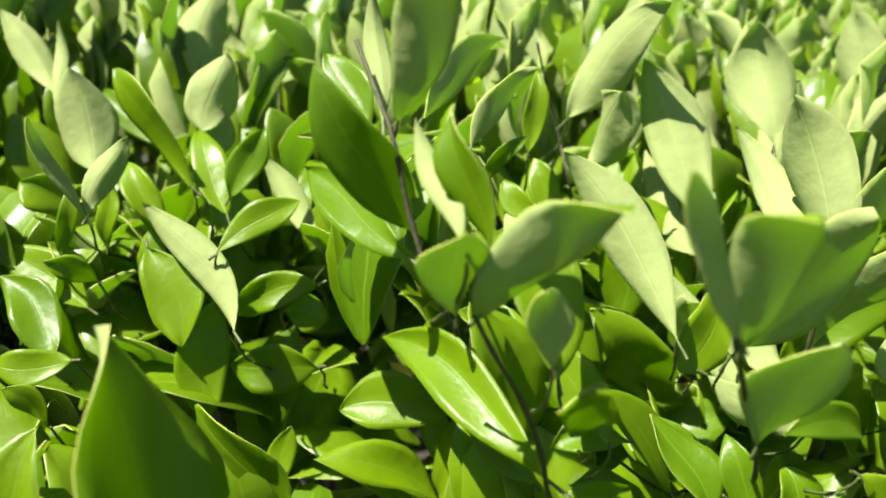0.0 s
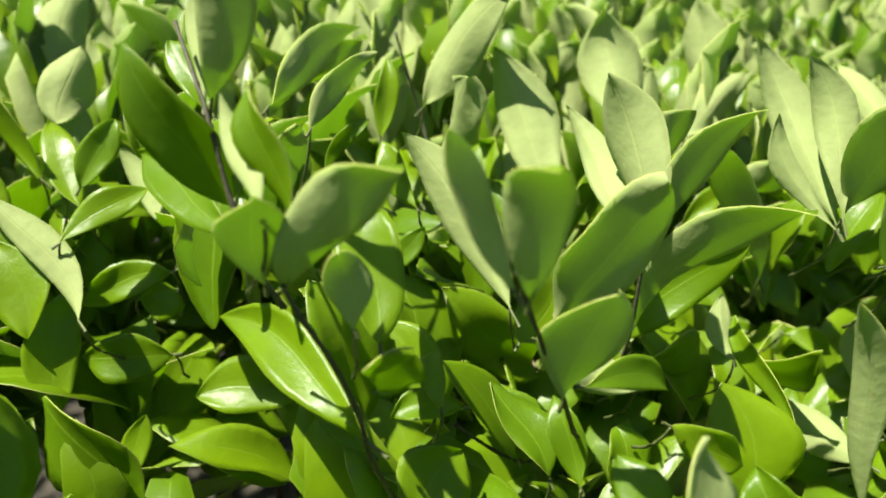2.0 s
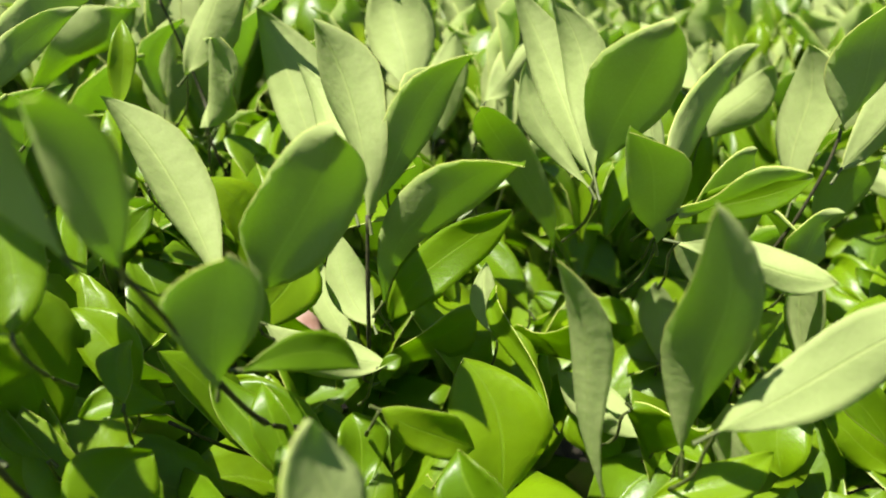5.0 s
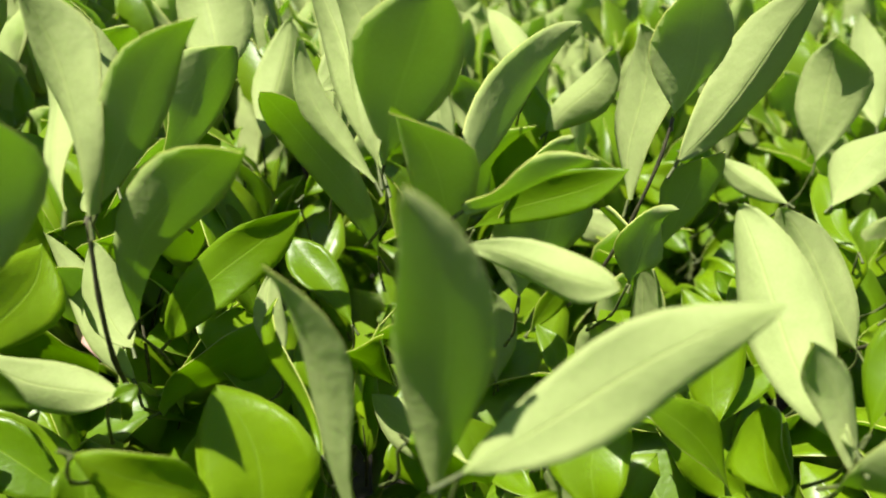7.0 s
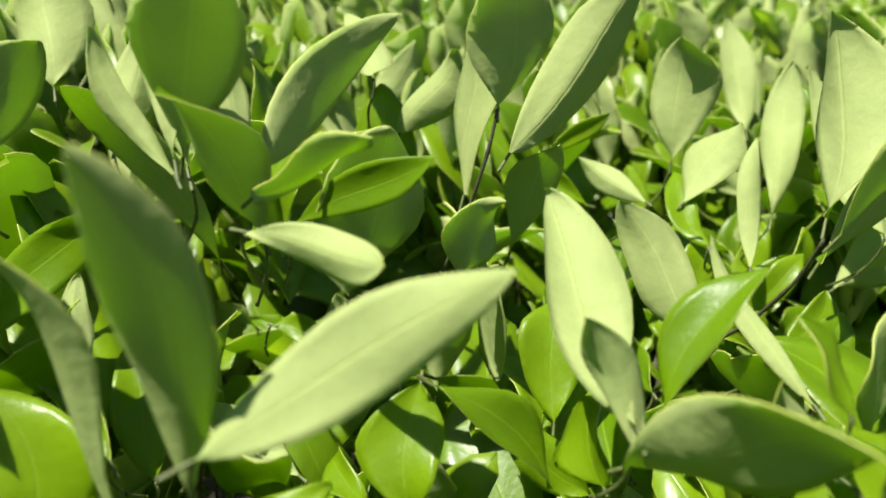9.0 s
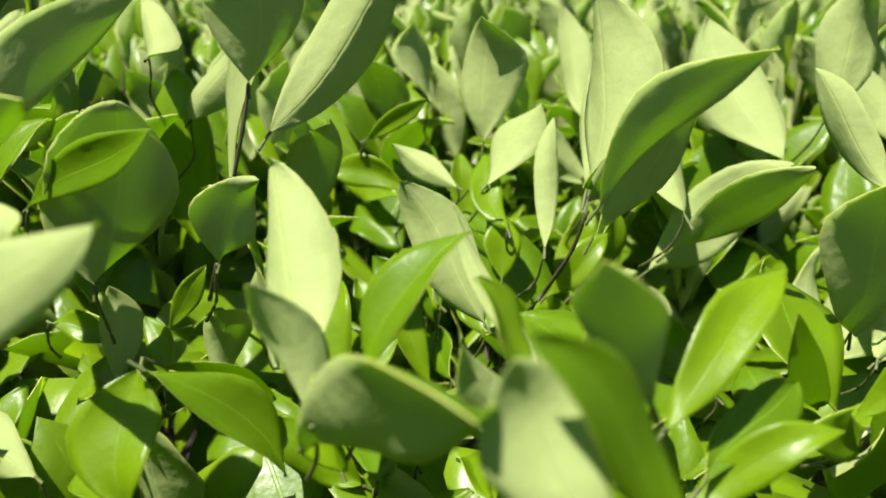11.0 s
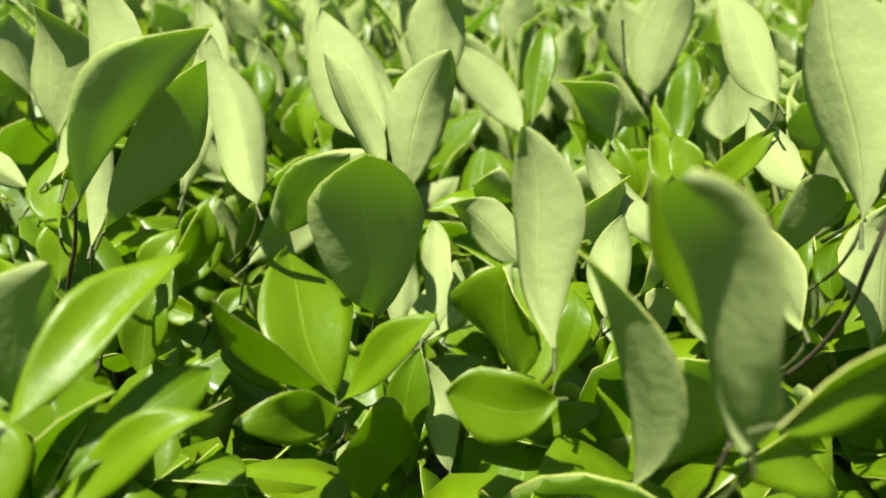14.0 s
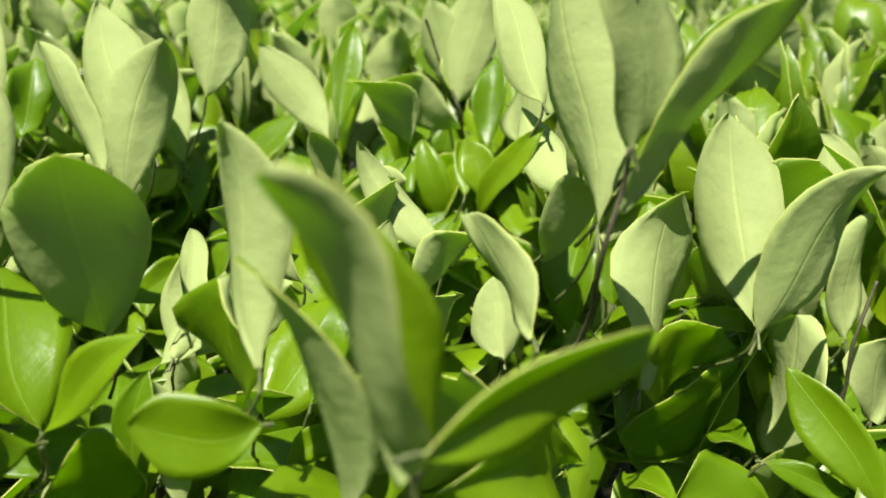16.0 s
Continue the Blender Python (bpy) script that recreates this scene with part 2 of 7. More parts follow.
def trunk_lines(rng, x, y, top, reach):
    """A woody trunk from the ground and the boughs that carry the leafy top."""
    fork = Vector((x + rng.gauss(0, 0.03), y + rng.gauss(0, 0.03), top * rng.uniform(0.35, 0.5)))
    lines = [([Vector((x, y, -0.02)), Vector((x, y, top * 0.2)), fork], 0.014, 0.009)]
    for k in range(5):
        turn = rng.uniform(0, 2 * math.pi)
        end = Vector((x + reach * math.cos(turn), y + reach * math.sin(turn), top))
        mid = fork.lerp(end, 0.5) + Vector((rng.gauss(0, 0.03), rng.gauss(0, 0.03), 0.04))
        lines.append(([fork, mid, end], 0.007, 0.002))
    return lines


def trunk(owner, seed):
    """Trunks of one near shrub, each a part of it, with its boughs."""
    rng = random.Random(seed)
    o = owner.location
    for k in range(4):
        x, y = o.x + (k % 2 - 0.5) * 0.17 + rng.gauss(0, 0.02), 0.25 + (k // 2) * 0.3 + rng.gauss(0, 0.03)
        stock = None
        for points, r0, r1 in trunk_lines(rng, x, y, 1.1, 0.11):
            verts, faces = tube(points, r0, r1, 7, False)
            mesh = bpy.data.meshes.new("trunk")
            mesh.from_pydata([(p[0] - o.x, p[1] - o.y, p[2] - o.z) for p in verts], [], faces)
            mesh.polygons.foreach_set("use_smooth", [True] * len(faces))
            mesh.materials.append(old_bark)
            ob = new("bough" if stock else "trunk", mesh)
            attach(ob, stock or owner, Matrix())
            stock = stock or ob


for index in range(3):
    trunk(SHRUBS[index], 40 + index)

LEAF_COUNT = [0]
OUTER = []   # places on the outer leaves, which the inner growth leaves open to the light


def leaf(stem, base, tip, width, roll, fold=0.25, arch=0.05, bow=0.0, wave=0.11, twist=0.0, belly=0.54, sharp=0.75, dead=None):
    """A leaf on a stem: base and tip of the blade, its width, and the turn of its upper side about its length."""
    LEAF_COUNT[0] += 1
    a, b = Vector(base), Vector(tip)
    ahead = (b - a).normalized()
    level = ahead.cross(Vector((0, 0, 1)))
    level = level.normalized() if level.length > 1e-3 else Vector((1, 0, 0))
    over = level.cross(ahead)
    r = radians(roll)
    up = math.cos(r) * over + math.sin(r) * level
    side = ahead.cross(up)
    place = Matrix(((side.x, ahead.x, up.x, a.x), (side.y, ahead.y, up.y, a.y), (side.z, ahead.z, up.z, a.z), (0, 0, 0, 1)))
    OUTER.extend([a.lerp(b, 0.1), a.lerp(b, 0.4), a.lerp(b, 0.7), b])
    OUTER.extend([a.lerp(b, u) + side * width * k for u in (0.35, 0.65) for k in (-0.38, 0.38)])
    shape = blade((b - a).length, width, fold, arch, bow, wave * 1.7, twist, belly=belly, sharp=sharp, phase=LEAF_COUNT[0] * 1.7)
    mats = (dead,) * 4 if dead else (leaf_upper, leaf_under, leaf_rim, green_bark)
    ob = new("dry_leaf" if dead else "leaf", to_mesh("leaf", *shape, mats))
    if dead:
        tagged(ob, "withered pink leaf" if dead == dry_pink else "withered yellow leaf")
    attach(ob, stem, Matrix.Translation([-c for c in stem["o"]]) @ place)
    return ob

# shoots of the hedge top, each with its leaves

s = shoot((0.140, 0.295, 1.195), (0.130, 0.269, 1.216), (0.120, 0.250, 1.243), (0.110, 0.241, 1.269), (0.100, 0.229, 1.294), (0.096, 0.224, 1.306))
leaf(s, (0.092, 0.210, 1.307), (0.072, 0.199, 1.357), 0.0136, 98, 0.15, 0.02, -0.021, wave=0.10, belly=0.56, sharp=1.00)
leaf(s, (0.101, 0.227, 1.296), (0.100, 0.191, 1.349), 0.0211, -10, 0.18, 0.01, 0.033, wave=0.13, belly=0.61, sharp=0.86)
leaf(s, (0.119, 0.247, 1.246), (0.128, 0.223, 1.298), 0.0288, -23, 0.18, 0.00, 0.036, wave=0.08, belly=0.60, sharp=0.80)
leaf(s, (0.127, 0.246, 1.251), (0.164, 0.264, 1.237), 0.0135, 59, 0.34, 0.01, -0.120, wave=0.09, belly=0.56, sharp=0.75)
s = shoot((0.071, 0.277, 1.170), (0.060, 0.258, 1.194), (0.050, 0.249, 1.222), (0.046, 0.247, 1.243), (0.039, 0.244, 1.264), (0.028, 0.242, 1.286), (0.023, 0.244, 1.296))
leaf(s, (0.048, 0.247, 1.232), (-0.014, 0.322, 1.247), 0.0227, -48, 0.50, 0.01, 0.088, wave=0.12, belly=0.55, sharp=0.86)
leaf(s, (0.024, 0.249, 1.294), (0.062, 0.212, 1.344), 0.0212, -48, 0.15, -0.01, 0.060, wave=0.16, belly=0.51, sharp=0.92)
leaf(s, (0.064, 0.260, 1.179), (0.087, 0.286, 1.198), 0.0339, 44, 0.34, 0.04, -0.120, wave=0.10, belly=0.49, sharp=0.90)
s = shoot((0.109, 0.557, 1.203), (0.101, 0.545, 1.226), (0.093, 0.542, 1.255), (0.091, 0.564, 1.268), (0.081, 0.565, 1.304), (0.072, 0.556, 1.336))
s = shoot((0.018, 0.285, 1.268), (0.009, 0.282, 1.288), (0.001, 0.290, 1.312), (-0.004, 0.295, 1.336), (-0.009, 0.305, 1.349), (-0.020, 0.330, 1.369))
leaf(s, (-0.000, 0.299, 1.293), (-0.048, 0.360, 1.310), 0.0200, -41, 0.35, -0.01, 0.003, wave=0.14, belly=0.54, sharp=0.84)
leaf(s, (0.001, 0.303, 1.302), (-0.031, 0.295, 1.366), 0.0236, -99, 0.17, 0.04, -0.009, wave=0.09, belly=0.50, sharp=0.78)
leaf(s, (-0.003, 0.299, 1.346), (0.012, 0.264, 1.407), 0.0218, -31, 0.19, 0.04, -0.033, wave=0.10, belly=0.56, sharp=0.77)
leaf(s, (-0.010, 0.318, 1.340), (-0.015, 0.348, 1.387), 0.0098, 172, 0.59, 0.02, 0.001, wave=0.08, belly=0.56, sharp=0.78)
leaf(s, (0.002, 0.295, 1.309), (0.005, 0.313, 1.327), 0.0085, -0, 0.38, 0.04, 0.058, wave=0.07, belly=0.55, sharp=0.84)
s = shoot((0.390, 0.424, 1.168), (0.393, 0.402, 1.192), (0.399, 0.387, 1.220), (0.401, 0.380, 1.234), (0.407, 0.373, 1.261), (0.411, 0.372, 1.280))
leaf(s, (0.420, 0.379, 1.259), (0.484, 0.380, 1.338), 0.0306, -98, 0.56, 0.03, -0.061, wave=0.11, belly=0.51, sharp=0.77)
leaf(s, (0.411, 0.373, 1.281), (0.417, 0.361, 1.342), 0.0422, -12, 0.16, 0.02, -0.084, wave=0.09, belly=0.54, sharp=0.84)
leaf(s, (0.402, 0.389, 1.238), (0.409, 0.406, 1.317), 0.0411, 121, 0.17, 0.04, 0.056, wave=0.07, belly=0.61, sharp=0.62)
s = shoot((0.535, 0.378, 1.146), (0.534, 0.349, 1.169), (0.536, 0.327, 1.195), (0.538, 0.319, 1.208), (0.539, 0.310, 1.227))
leaf(s, (0.538, 0.309, 1.237), (0.558, 0.346, 1.320), 0.0412, 127, 0.50, 0.03, -0.022, wave=0.11, belly=0.56, sharp=0.84)
leaf(s, (0.540, 0.303, 1.231), (0.584, 0.259, 1.297), 0.0259, -49, 0.18, 0.02, 0.120, wave=0.11, belly=0.53, sharp=0.88)
leaf(s, (0.550, 0.323, 1.211), (0.593, 0.299, 1.281), 0.0309, -51, 0.16, 0.04, -0.120, wave=0.11, belly=0.54, sharp=0.87)
s = shoot((0.779, 0.163, 1.139), (0.774, 0.140, 1.163), (0.771, 0.123, 1.191), (0.760, 0.111, 1.218), (0.761, 0.108, 1.234), (0.765, 0.108, 1.245), (0.763, 0.105, 1.258))
leaf(s, (0.764, 0.105, 1.258), (0.751, 0.104, 1.324), 0.0292, 74, 0.15, 0.01, -0.085, wave=0.14, belly=0.52, sharp=0.80)
leaf(s, (0.768, 0.111, 1.237), (0.787, 0.068, 1.306), 0.0229, -37, 0.16, 0.03, -0.013, wave=0.15, belly=0.54, sharp=0.87)
s = shoot((0.938, 0.129, 1.063), (0.941, 0.111, 1.087), (0.948, 0.102, 1.116), (0.946, 0.101, 1.143), (0.955, 0.101, 1.163), (0.961, 0.101, 1.174))
s = shoot((0.673, 0.141, 1.111), (0.672, 0.117, 1.135), (0.672, 0.101, 1.164), (0.672, 0.098, 1.173), (0.673, 0.095, 1.184))
leaf(s, (0.677, 0.094, 1.192), (0.645, 0.109, 1.265), 0.0208, -79, 0.10, 0.00, 0.052, wave=0.17, belly=0.55, sharp=0.75)
s = shoot((0.174, 0.361, 1.183), (0.173, 0.342, 1.208), (0.173, 0.333, 1.238), (0.174, 0.331, 1.268))
leaf(s, (0.175, 0.332, 1.268), (0.158, 0.354, 1.343), 0.0306, 100, 0.50, 0.03, -0.048, wave=0.14, belly=0.58, sharp=0.82)
leaf(s, (0.169, 0.325, 1.272), (0.151, 0.398, 1.319), 0.0174, 139, 0.44, 0.02, 0.000, wave=0.08, belly=0.61, sharp=0.87)
leaf(s, (0.177, 0.362, 1.202), (0.164, 0.390, 1.238), 0.0211, 146, 0.49, 0.03, 0.120, wave=0.10, belly=0.51, sharp=0.77)
leaf(s, (0.178, 0.336, 1.271), (0.217, 0.321, 1.333), 0.0219, -56, 0.15, 0.04, 0.032, wave=0.08, belly=0.49, sharp=0.90)
s = shoot((0.948, 0.393, 1.183), (0.936, 0.379, 1.206), (0.925, 0.375, 1.234), (0.965, 0.436, 1.244), (0.903, 0.382, 1.287))
leaf(s, (0.942, 0.393, 1.230), (0.969, 0.391, 1.329), 0.0358, -128, 0.46, 0.05, -0.006, wave=0.11, belly=0.48, sharp=0.80)
leaf(s, (0.935, 0.375, 1.213), (0.881, 0.401, 1.249), 0.0316, 49, 0.19, 0.05, 0.120, wave=0.16, belly=0.53, sharp=0.90)
s = shoot((0.209, 0.531, 1.139), (0.212, 0.514, 1.164), (0.218, 0.506, 1.193), (0.223, 0.500, 1.208), (0.226, 0.506, 1.229))
s = shoot((0.172, 0.444, 1.092), (0.171, 0.430, 1.117), (0.172, 0.425, 1.147), (0.173, 0.422, 1.167), (0.172, 0.429, 1.183))
s = shoot((0.143, 0.376, 1.125), (0.126, 0.350, 1.143), (0.109, 0.331, 1.164), (0.088, 0.318, 1.189))
leaf(s, (0.121, 0.335, 1.156), (0.084, 0.337, 1.212), 0.0231, -33, 0.21, 0.04, 0.033, wave=0.08, belly=0.53, sharp=0.75)
s = shoot((-0.076, 0.212, 1.178), (-0.079, 0.196, 1.193), (-0.077, 0.188, 1.206), (-0.077, 0.186, 1.215), thick=0.0008, mat=green_bark)
leaf(s, (-0.077, 0.186, 1.216), (-0.088, 0.225, 1.303), 0.0550, 60, 0.25, 0.01, 0.076, wave=0.13, belly=0.53, sharp=0.85)
s = shoot((-0.114, 0.401, 1.129), (-0.113, 0.386, 1.145), (-0.112, 0.378, 1.159), (-0.112, 0.376, 1.168), thick=0.0008, mat=green_bark)
leaf(s, (-0.112, 0.377, 1.168), (-0.111, 0.410, 1.222), 0.0274, 14, 0.18, 0.04, -0.052, wave=0.09, belly=0.49, sharp=0.79)
s = shoot((-0.061, 0.372, 1.098), (-0.062, 0.354, 1.111), (-0.061, 0.343, 1.122), (-0.062, 0.340, 1.131), thick=0.0008, mat=green_bark)
leaf(s, (-0.063, 0.341, 1.131), (-0.114, 0.367, 1.184), 0.0448, -86, 0.20, 0.04, 0.050, wave=0.13, belly=0.55, sharp=0.83)
s = shoot((0.020, 0.392, 1.073), (0.020, 0.377, 1.088), (0.017, 0.370, 1.102), (0.015, 0.367, 1.110), thick=0.0008, mat=green_bark)
leaf(s, (0.015, 0.367, 1.111), (-0.054, 0.359, 1.157), 0.0244, -32, 0.32, 0.04, 0.120, wave=0.14, belly=0.61, sharp=0.83)
s = shoot((-0.073, 0.379, 1.087), (-0.078, 0.368, 1.104), (-0.079, 0.363, 1.119), (-0.079, 0.361, 1.128), thick=0.0008, mat=green_bark)
leaf(s, (-0.078, 0.361, 1.129), (-0.068, 0.376, 1.166), 0.0150, 34, 0.19, 0.04, -0.046, wave=0.10, belly=0.59, sharp=0.85)
s = shoot((-0.176, 0.435, 1.233), (-0.173, 0.419, 1.248), (-0.170, 0.411, 1.261), (-0.170, 0.407, 1.270), thick=0.0008, mat=green_bark)
leaf(s, (-0.171, 0.407, 1.271), (-0.186, 0.398, 1.325), 0.0091, 114, 0.24, 0.02, 0.011, wave=0.14, belly=0.56, sharp=1.00)
leaf(s, (-0.170, 0.408, 1.271), (-0.149, 0.423, 1.309), 0.0153, -120, 0.55, 0.05, 0.077, wave=0.15, belly=0.52, sharp=0.81)
leaf(s, (-0.172, 0.429, 1.245), (-0.169, 0.442, 1.277), 0.0116, 24, 0.33, 0.05, -0.041, wave=0.17, belly=0.53, sharp=0.89)
s = shoot((-0.202, 0.521, 1.233), (-0.203, 0.504, 1.248), (-0.201, 0.495, 1.261), (-0.201, 0.493, 1.270), thick=0.0008, mat=green_bark)
leaf(s, (-0.201, 0.493, 1.270), (-0.217, 0.517, 1.328), 0.0356, 172, 0.60, 0.04, -0.064, wave=0.08, belly=0.50, sharp=0.76)
s = shoot((-0.174, 0.463, 1.223), (-0.187, 0.447, 1.237), (-0.192, 0.438, 1.250), (-0.193, 0.435, 1.258), thick=0.0008, mat=green_bark)
leaf(s, (-0.194, 0.435, 1.259), (-0.215, 0.433, 1.282), 0.0239, -54, 0.39, 0.02, 0.120, wave=0.10, belly=0.60, sharp=0.85)
s = shoot((-0.182, 0.434, 1.208), (-0.187, 0.418, 1.223), (-0.188, 0.410, 1.237), (-0.188, 0.408, 1.246), thick=0.0008, mat=green_bark)
leaf(s, (-0.188, 0.408, 1.247), (-0.185, 0.423, 1.282), 0.0102, 36, 0.26, 0.01, 0.028, wave=0.13, belly=0.54, sharp=0.85)
leaf(s, (-0.179, 0.408, 1.219), (-0.231, 0.429, 1.245), 0.0240, -43, 0.35, -0.01, 0.041, wave=0.08, belly=0.52, sharp=0.75)
s = shoot((-0.164, 0.424, 1.203), (-0.164, 0.408, 1.218), (-0.163, 0.399, 1.231), (-0.164, 0.395, 1.239), thick=0.0008, mat=green_bark)
leaf(s, (-0.165, 0.395, 1.240), (-0.183, 0.380, 1.258), 0.0135, -84, 0.22, 0.04, 0.071, wave=0.16, belly=0.55, sharp=0.91)
s = shoot((-0.175, 0.388, 1.177), (-0.173, 0.372, 1.191), (-0.176, 0.363, 1.204), (-0.177, 0.361, 1.212), thick=0.0008, mat=green_bark)
leaf(s, (-0.178, 0.362, 1.213), (-0.216, 0.396, 1.243), 0.0235, -22, 0.34, 0.00, 0.119, wave=0.13, belly=0.47, sharp=0.89)
s = shoot((-0.151, 0.372, 1.188), (-0.154, 0.356, 1.203), (-0.157, 0.348, 1.216), (-0.159, 0.345, 1.223), thick=0.0008, mat=green_bark)
leaf(s, (-0.160, 0.345, 1.223), (-0.197, 0.344, 1.223), 0.0176, -54, 0.19, 0.04, -0.116, wave=0.08, belly=0.49, sharp=0.92)
s = shoot((-0.167, 0.354, 1.165), (-0.166, 0.338, 1.179), (-0.164, 0.328, 1.192), (-0.165, 0.325, 1.200), thick=0.0008, mat=green_bark)
leaf(s, (-0.166, 0.325, 1.201), (-0.181, 0.322, 1.222), 0.0114, -64, 0.27, -0.00, 0.120, wave=0.15, belly=0.61, sharp=0.79)
s = shoot((-0.079, 0.394, 1.189), (-0.087, 0.378, 1.204), (-0.089, 0.370, 1.217), (-0.090, 0.368, 1.226), thick=0.0008, mat=green_bark)
leaf(s, (-0.090, 0.368, 1.226), (-0.142, 0.410, 1.277), 0.0184, 137, 0.39, 0.03, -0.080, wave=0.14, belly=0.52, sharp=0.75)
s = shoot((-0.141, 0.458, 1.210), (-0.141, 0.441, 1.225), (-0.140, 0.432, 1.238), (-0.141, 0.430, 1.247), thick=0.0008, mat=green_bark)
leaf(s, (-0.141, 0.430, 1.247), (-0.165, 0.457, 1.286), 0.0179, -17, 0.37, 0.05, -0.008, wave=0.17, belly=0.55, sharp=0.83)
s = shoot((-0.106, 0.478, 1.217), (-0.108, 0.464, 1.232), (-0.111, 0.456, 1.246), (-0.112, 0.455, 1.254), thick=0.0008, mat=green_bark)
leaf(s, (-0.112, 0.455, 1.255), (-0.137, 0.503, 1.293), 0.0208, -8, 0.20, 0.03, -0.037, wave=0.09, belly=0.51, sharp=0.75)
leaf(s, (-0.108, 0.449, 1.267), (-0.091, 0.474, 1.300), 0.0194, 49, 0.32, 0.03, -0.011, wave=0.13, belly=0.50, sharp=0.84)
s = shoot((-0.146, 0.546, 1.248), (-0.142, 0.531, 1.264), (-0.142, 0.523, 1.278), (-0.141, 0.522, 1.286), thick=0.0008, mat=green_bark)
leaf(s, (-0.141, 0.522, 1.287), (-0.129, 0.550, 1.330), 0.0334, -137, 0.53, -0.00, 0.028, wave=0.16, belly=0.48, sharp=0.75)
leaf(s, (-0.134, 0.516, 1.272), (-0.131, 0.538, 1.299), 0.0213, -150, 0.61, 0.04, -0.040, wave=0.12, belly=0.55, sharp=0.81)
s = shoot((-0.131, 0.489, 1.234), (-0.134, 0.473, 1.248), (-0.131, 0.463, 1.261), (-0.132, 0.461, 1.269), thick=0.0008, mat=green_bark)
leaf(s, (-0.133, 0.461, 1.270), (-0.179, 0.495, 1.331), 0.0267, -86, 0.20, 0.02, 0.068, wave=0.09, belly=0.57, sharp=0.87)
s = shoot((-0.180, 0.565, 1.237), (-0.173, 0.548, 1.251), (-0.170, 0.539, 1.264), (-0.172, 0.537, 1.271), thick=0.0008, mat=green_bark)
leaf(s, (-0.172, 0.537, 1.272), (-0.220, 0.571, 1.303), 0.0207, -37, 0.40, 0.02, -0.021, wave=0.07, belly=0.55, sharp=0.84)
s = shoot((-0.173, 0.637, 1.259), (-0.171, 0.622, 1.274), (-0.169, 0.614, 1.288), (-0.168, 0.612, 1.296), thick=0.0008, mat=green_bark)
leaf(s, (-0.168, 0.612, 1.297), (-0.155, 0.661, 1.364), 0.0359, -144, 0.52, -0.01, 0.083, wave=0.13, belly=0.53, sharp=0.85)
s = shoot((-0.248, 0.579, 1.261), (-0.244, 0.567, 1.278), (-0.246, 0.561, 1.293), (-0.247, 0.559, 1.301), thick=0.0008, mat=green_bark)
leaf(s, (-0.248, 0.560, 1.302), (-0.296, 0.602, 1.354), 0.0226, 164, 0.53, 0.02, -0.048, wave=0.11, belly=0.55, sharp=0.86)
s = shoot((-0.231, 0.570, 1.254), (-0.240, 0.554, 1.269), (-0.240, 0.546, 1.283), (-0.240, 0.544, 1.291), thick=0.0008, mat=green_bark)
leaf(s, (-0.241, 0.545, 1.292), (-0.251, 0.589, 1.348), 0.0093, -172, 0.56, -0.01, -0.010, wave=0.14, belly=0.55, sharp=0.75)
s = shoot((-0.100, 0.415, 1.220), (-0.104, 0.401, 1.235), (-0.103, 0.393, 1.249), (-0.101, 0.391, 1.257), thick=0.0008, mat=green_bark)
leaf(s, (-0.101, 0.392, 1.257), (-0.063, 0.421, 1.275), 0.0175, 49, 0.24, 0.02, -0.049, wave=0.10, belly=0.55, sharp=0.85)
s = shoot((-0.063, 0.475, 1.194), (-0.066, 0.463, 1.209), (-0.058, 0.458, 1.222), (-0.059, 0.456, 1.231), thick=0.0008, mat=green_bark)
leaf(s, (-0.060, 0.457, 1.231), (-0.098, 0.497, 1.277), 0.0170, 150, 0.46, 0.01, -0.022, wave=0.10, belly=0.59, sharp=0.85)
s = shoot((-0.026, 0.431, 1.280), (-0.024, 0.415, 1.295), (-0.022, 0.407, 1.308), (-0.023, 0.405, 1.316), thick=0.0008, mat=green_bark)
leaf(s, (-0.024, 0.406, 1.317), (-0.048, 0.440, 1.348), 0.0205, -34, 0.33, -0.00, 0.026, wave=0.10, belly=0.53, sharp=0.80)
s = shoot((0.009, 0.262, 1.285), (0.017, 0.247, 1.300), (0.020, 0.238, 1.314), (0.019, 0.237, 1.322), thick=0.0008, mat=green_bark)
leaf(s, (0.019, 0.238, 1.323), (0.004, 0.275, 1.352), 0.0092, 157, 0.43, 0.04, 0.002, wave=0.09, belly=0.53, sharp=0.89)
leaf(s, (0.028, 0.243, 1.318), (0.016, 0.263, 1.358), 0.0144, -66, 0.24, 0.04, 0.015, wave=0.15, belly=0.53, sharp=0.86)
leaf(s, (0.017, 0.249, 1.294), (0.019, 0.226, 1.332), 0.0224, 10, 0.15, 0.03, 0.049, wave=0.08, belly=0.61, sharp=0.91)
s = shoot((0.007, 0.464, 1.280), (0.001, 0.447, 1.294), (-0.001, 0.438, 1.306), (-0.000, 0.436, 1.314), thick=0.0008, mat=green_bark)
leaf(s, (0.000, 0.437, 1.314), (0.049, 0.525, 1.343), 0.0247, -92, 0.16, 0.01, 0.015, wave=0.10, belly=0.51, sharp=0.88)
s = shoot((0.016, 0.402, 1.274), (0.021, 0.390, 1.291), (0.024, 0.384, 1.305), (0.025, 0.383, 1.314), thick=0.0008, mat=green_bark)
leaf(s, (0.025, 0.383, 1.314), (0.058, 0.417, 1.344), 0.0159, -88, 0.19, 0.02, 0.078, wave=0.16, belly=0.48, sharp=0.81)
leaf(s, (0.030, 0.397, 1.288), (0.053, 0.404, 1.313), 0.0087, 77, 0.26, 0.02, -0.101, wave=0.12, belly=0.56, sharp=0.75)
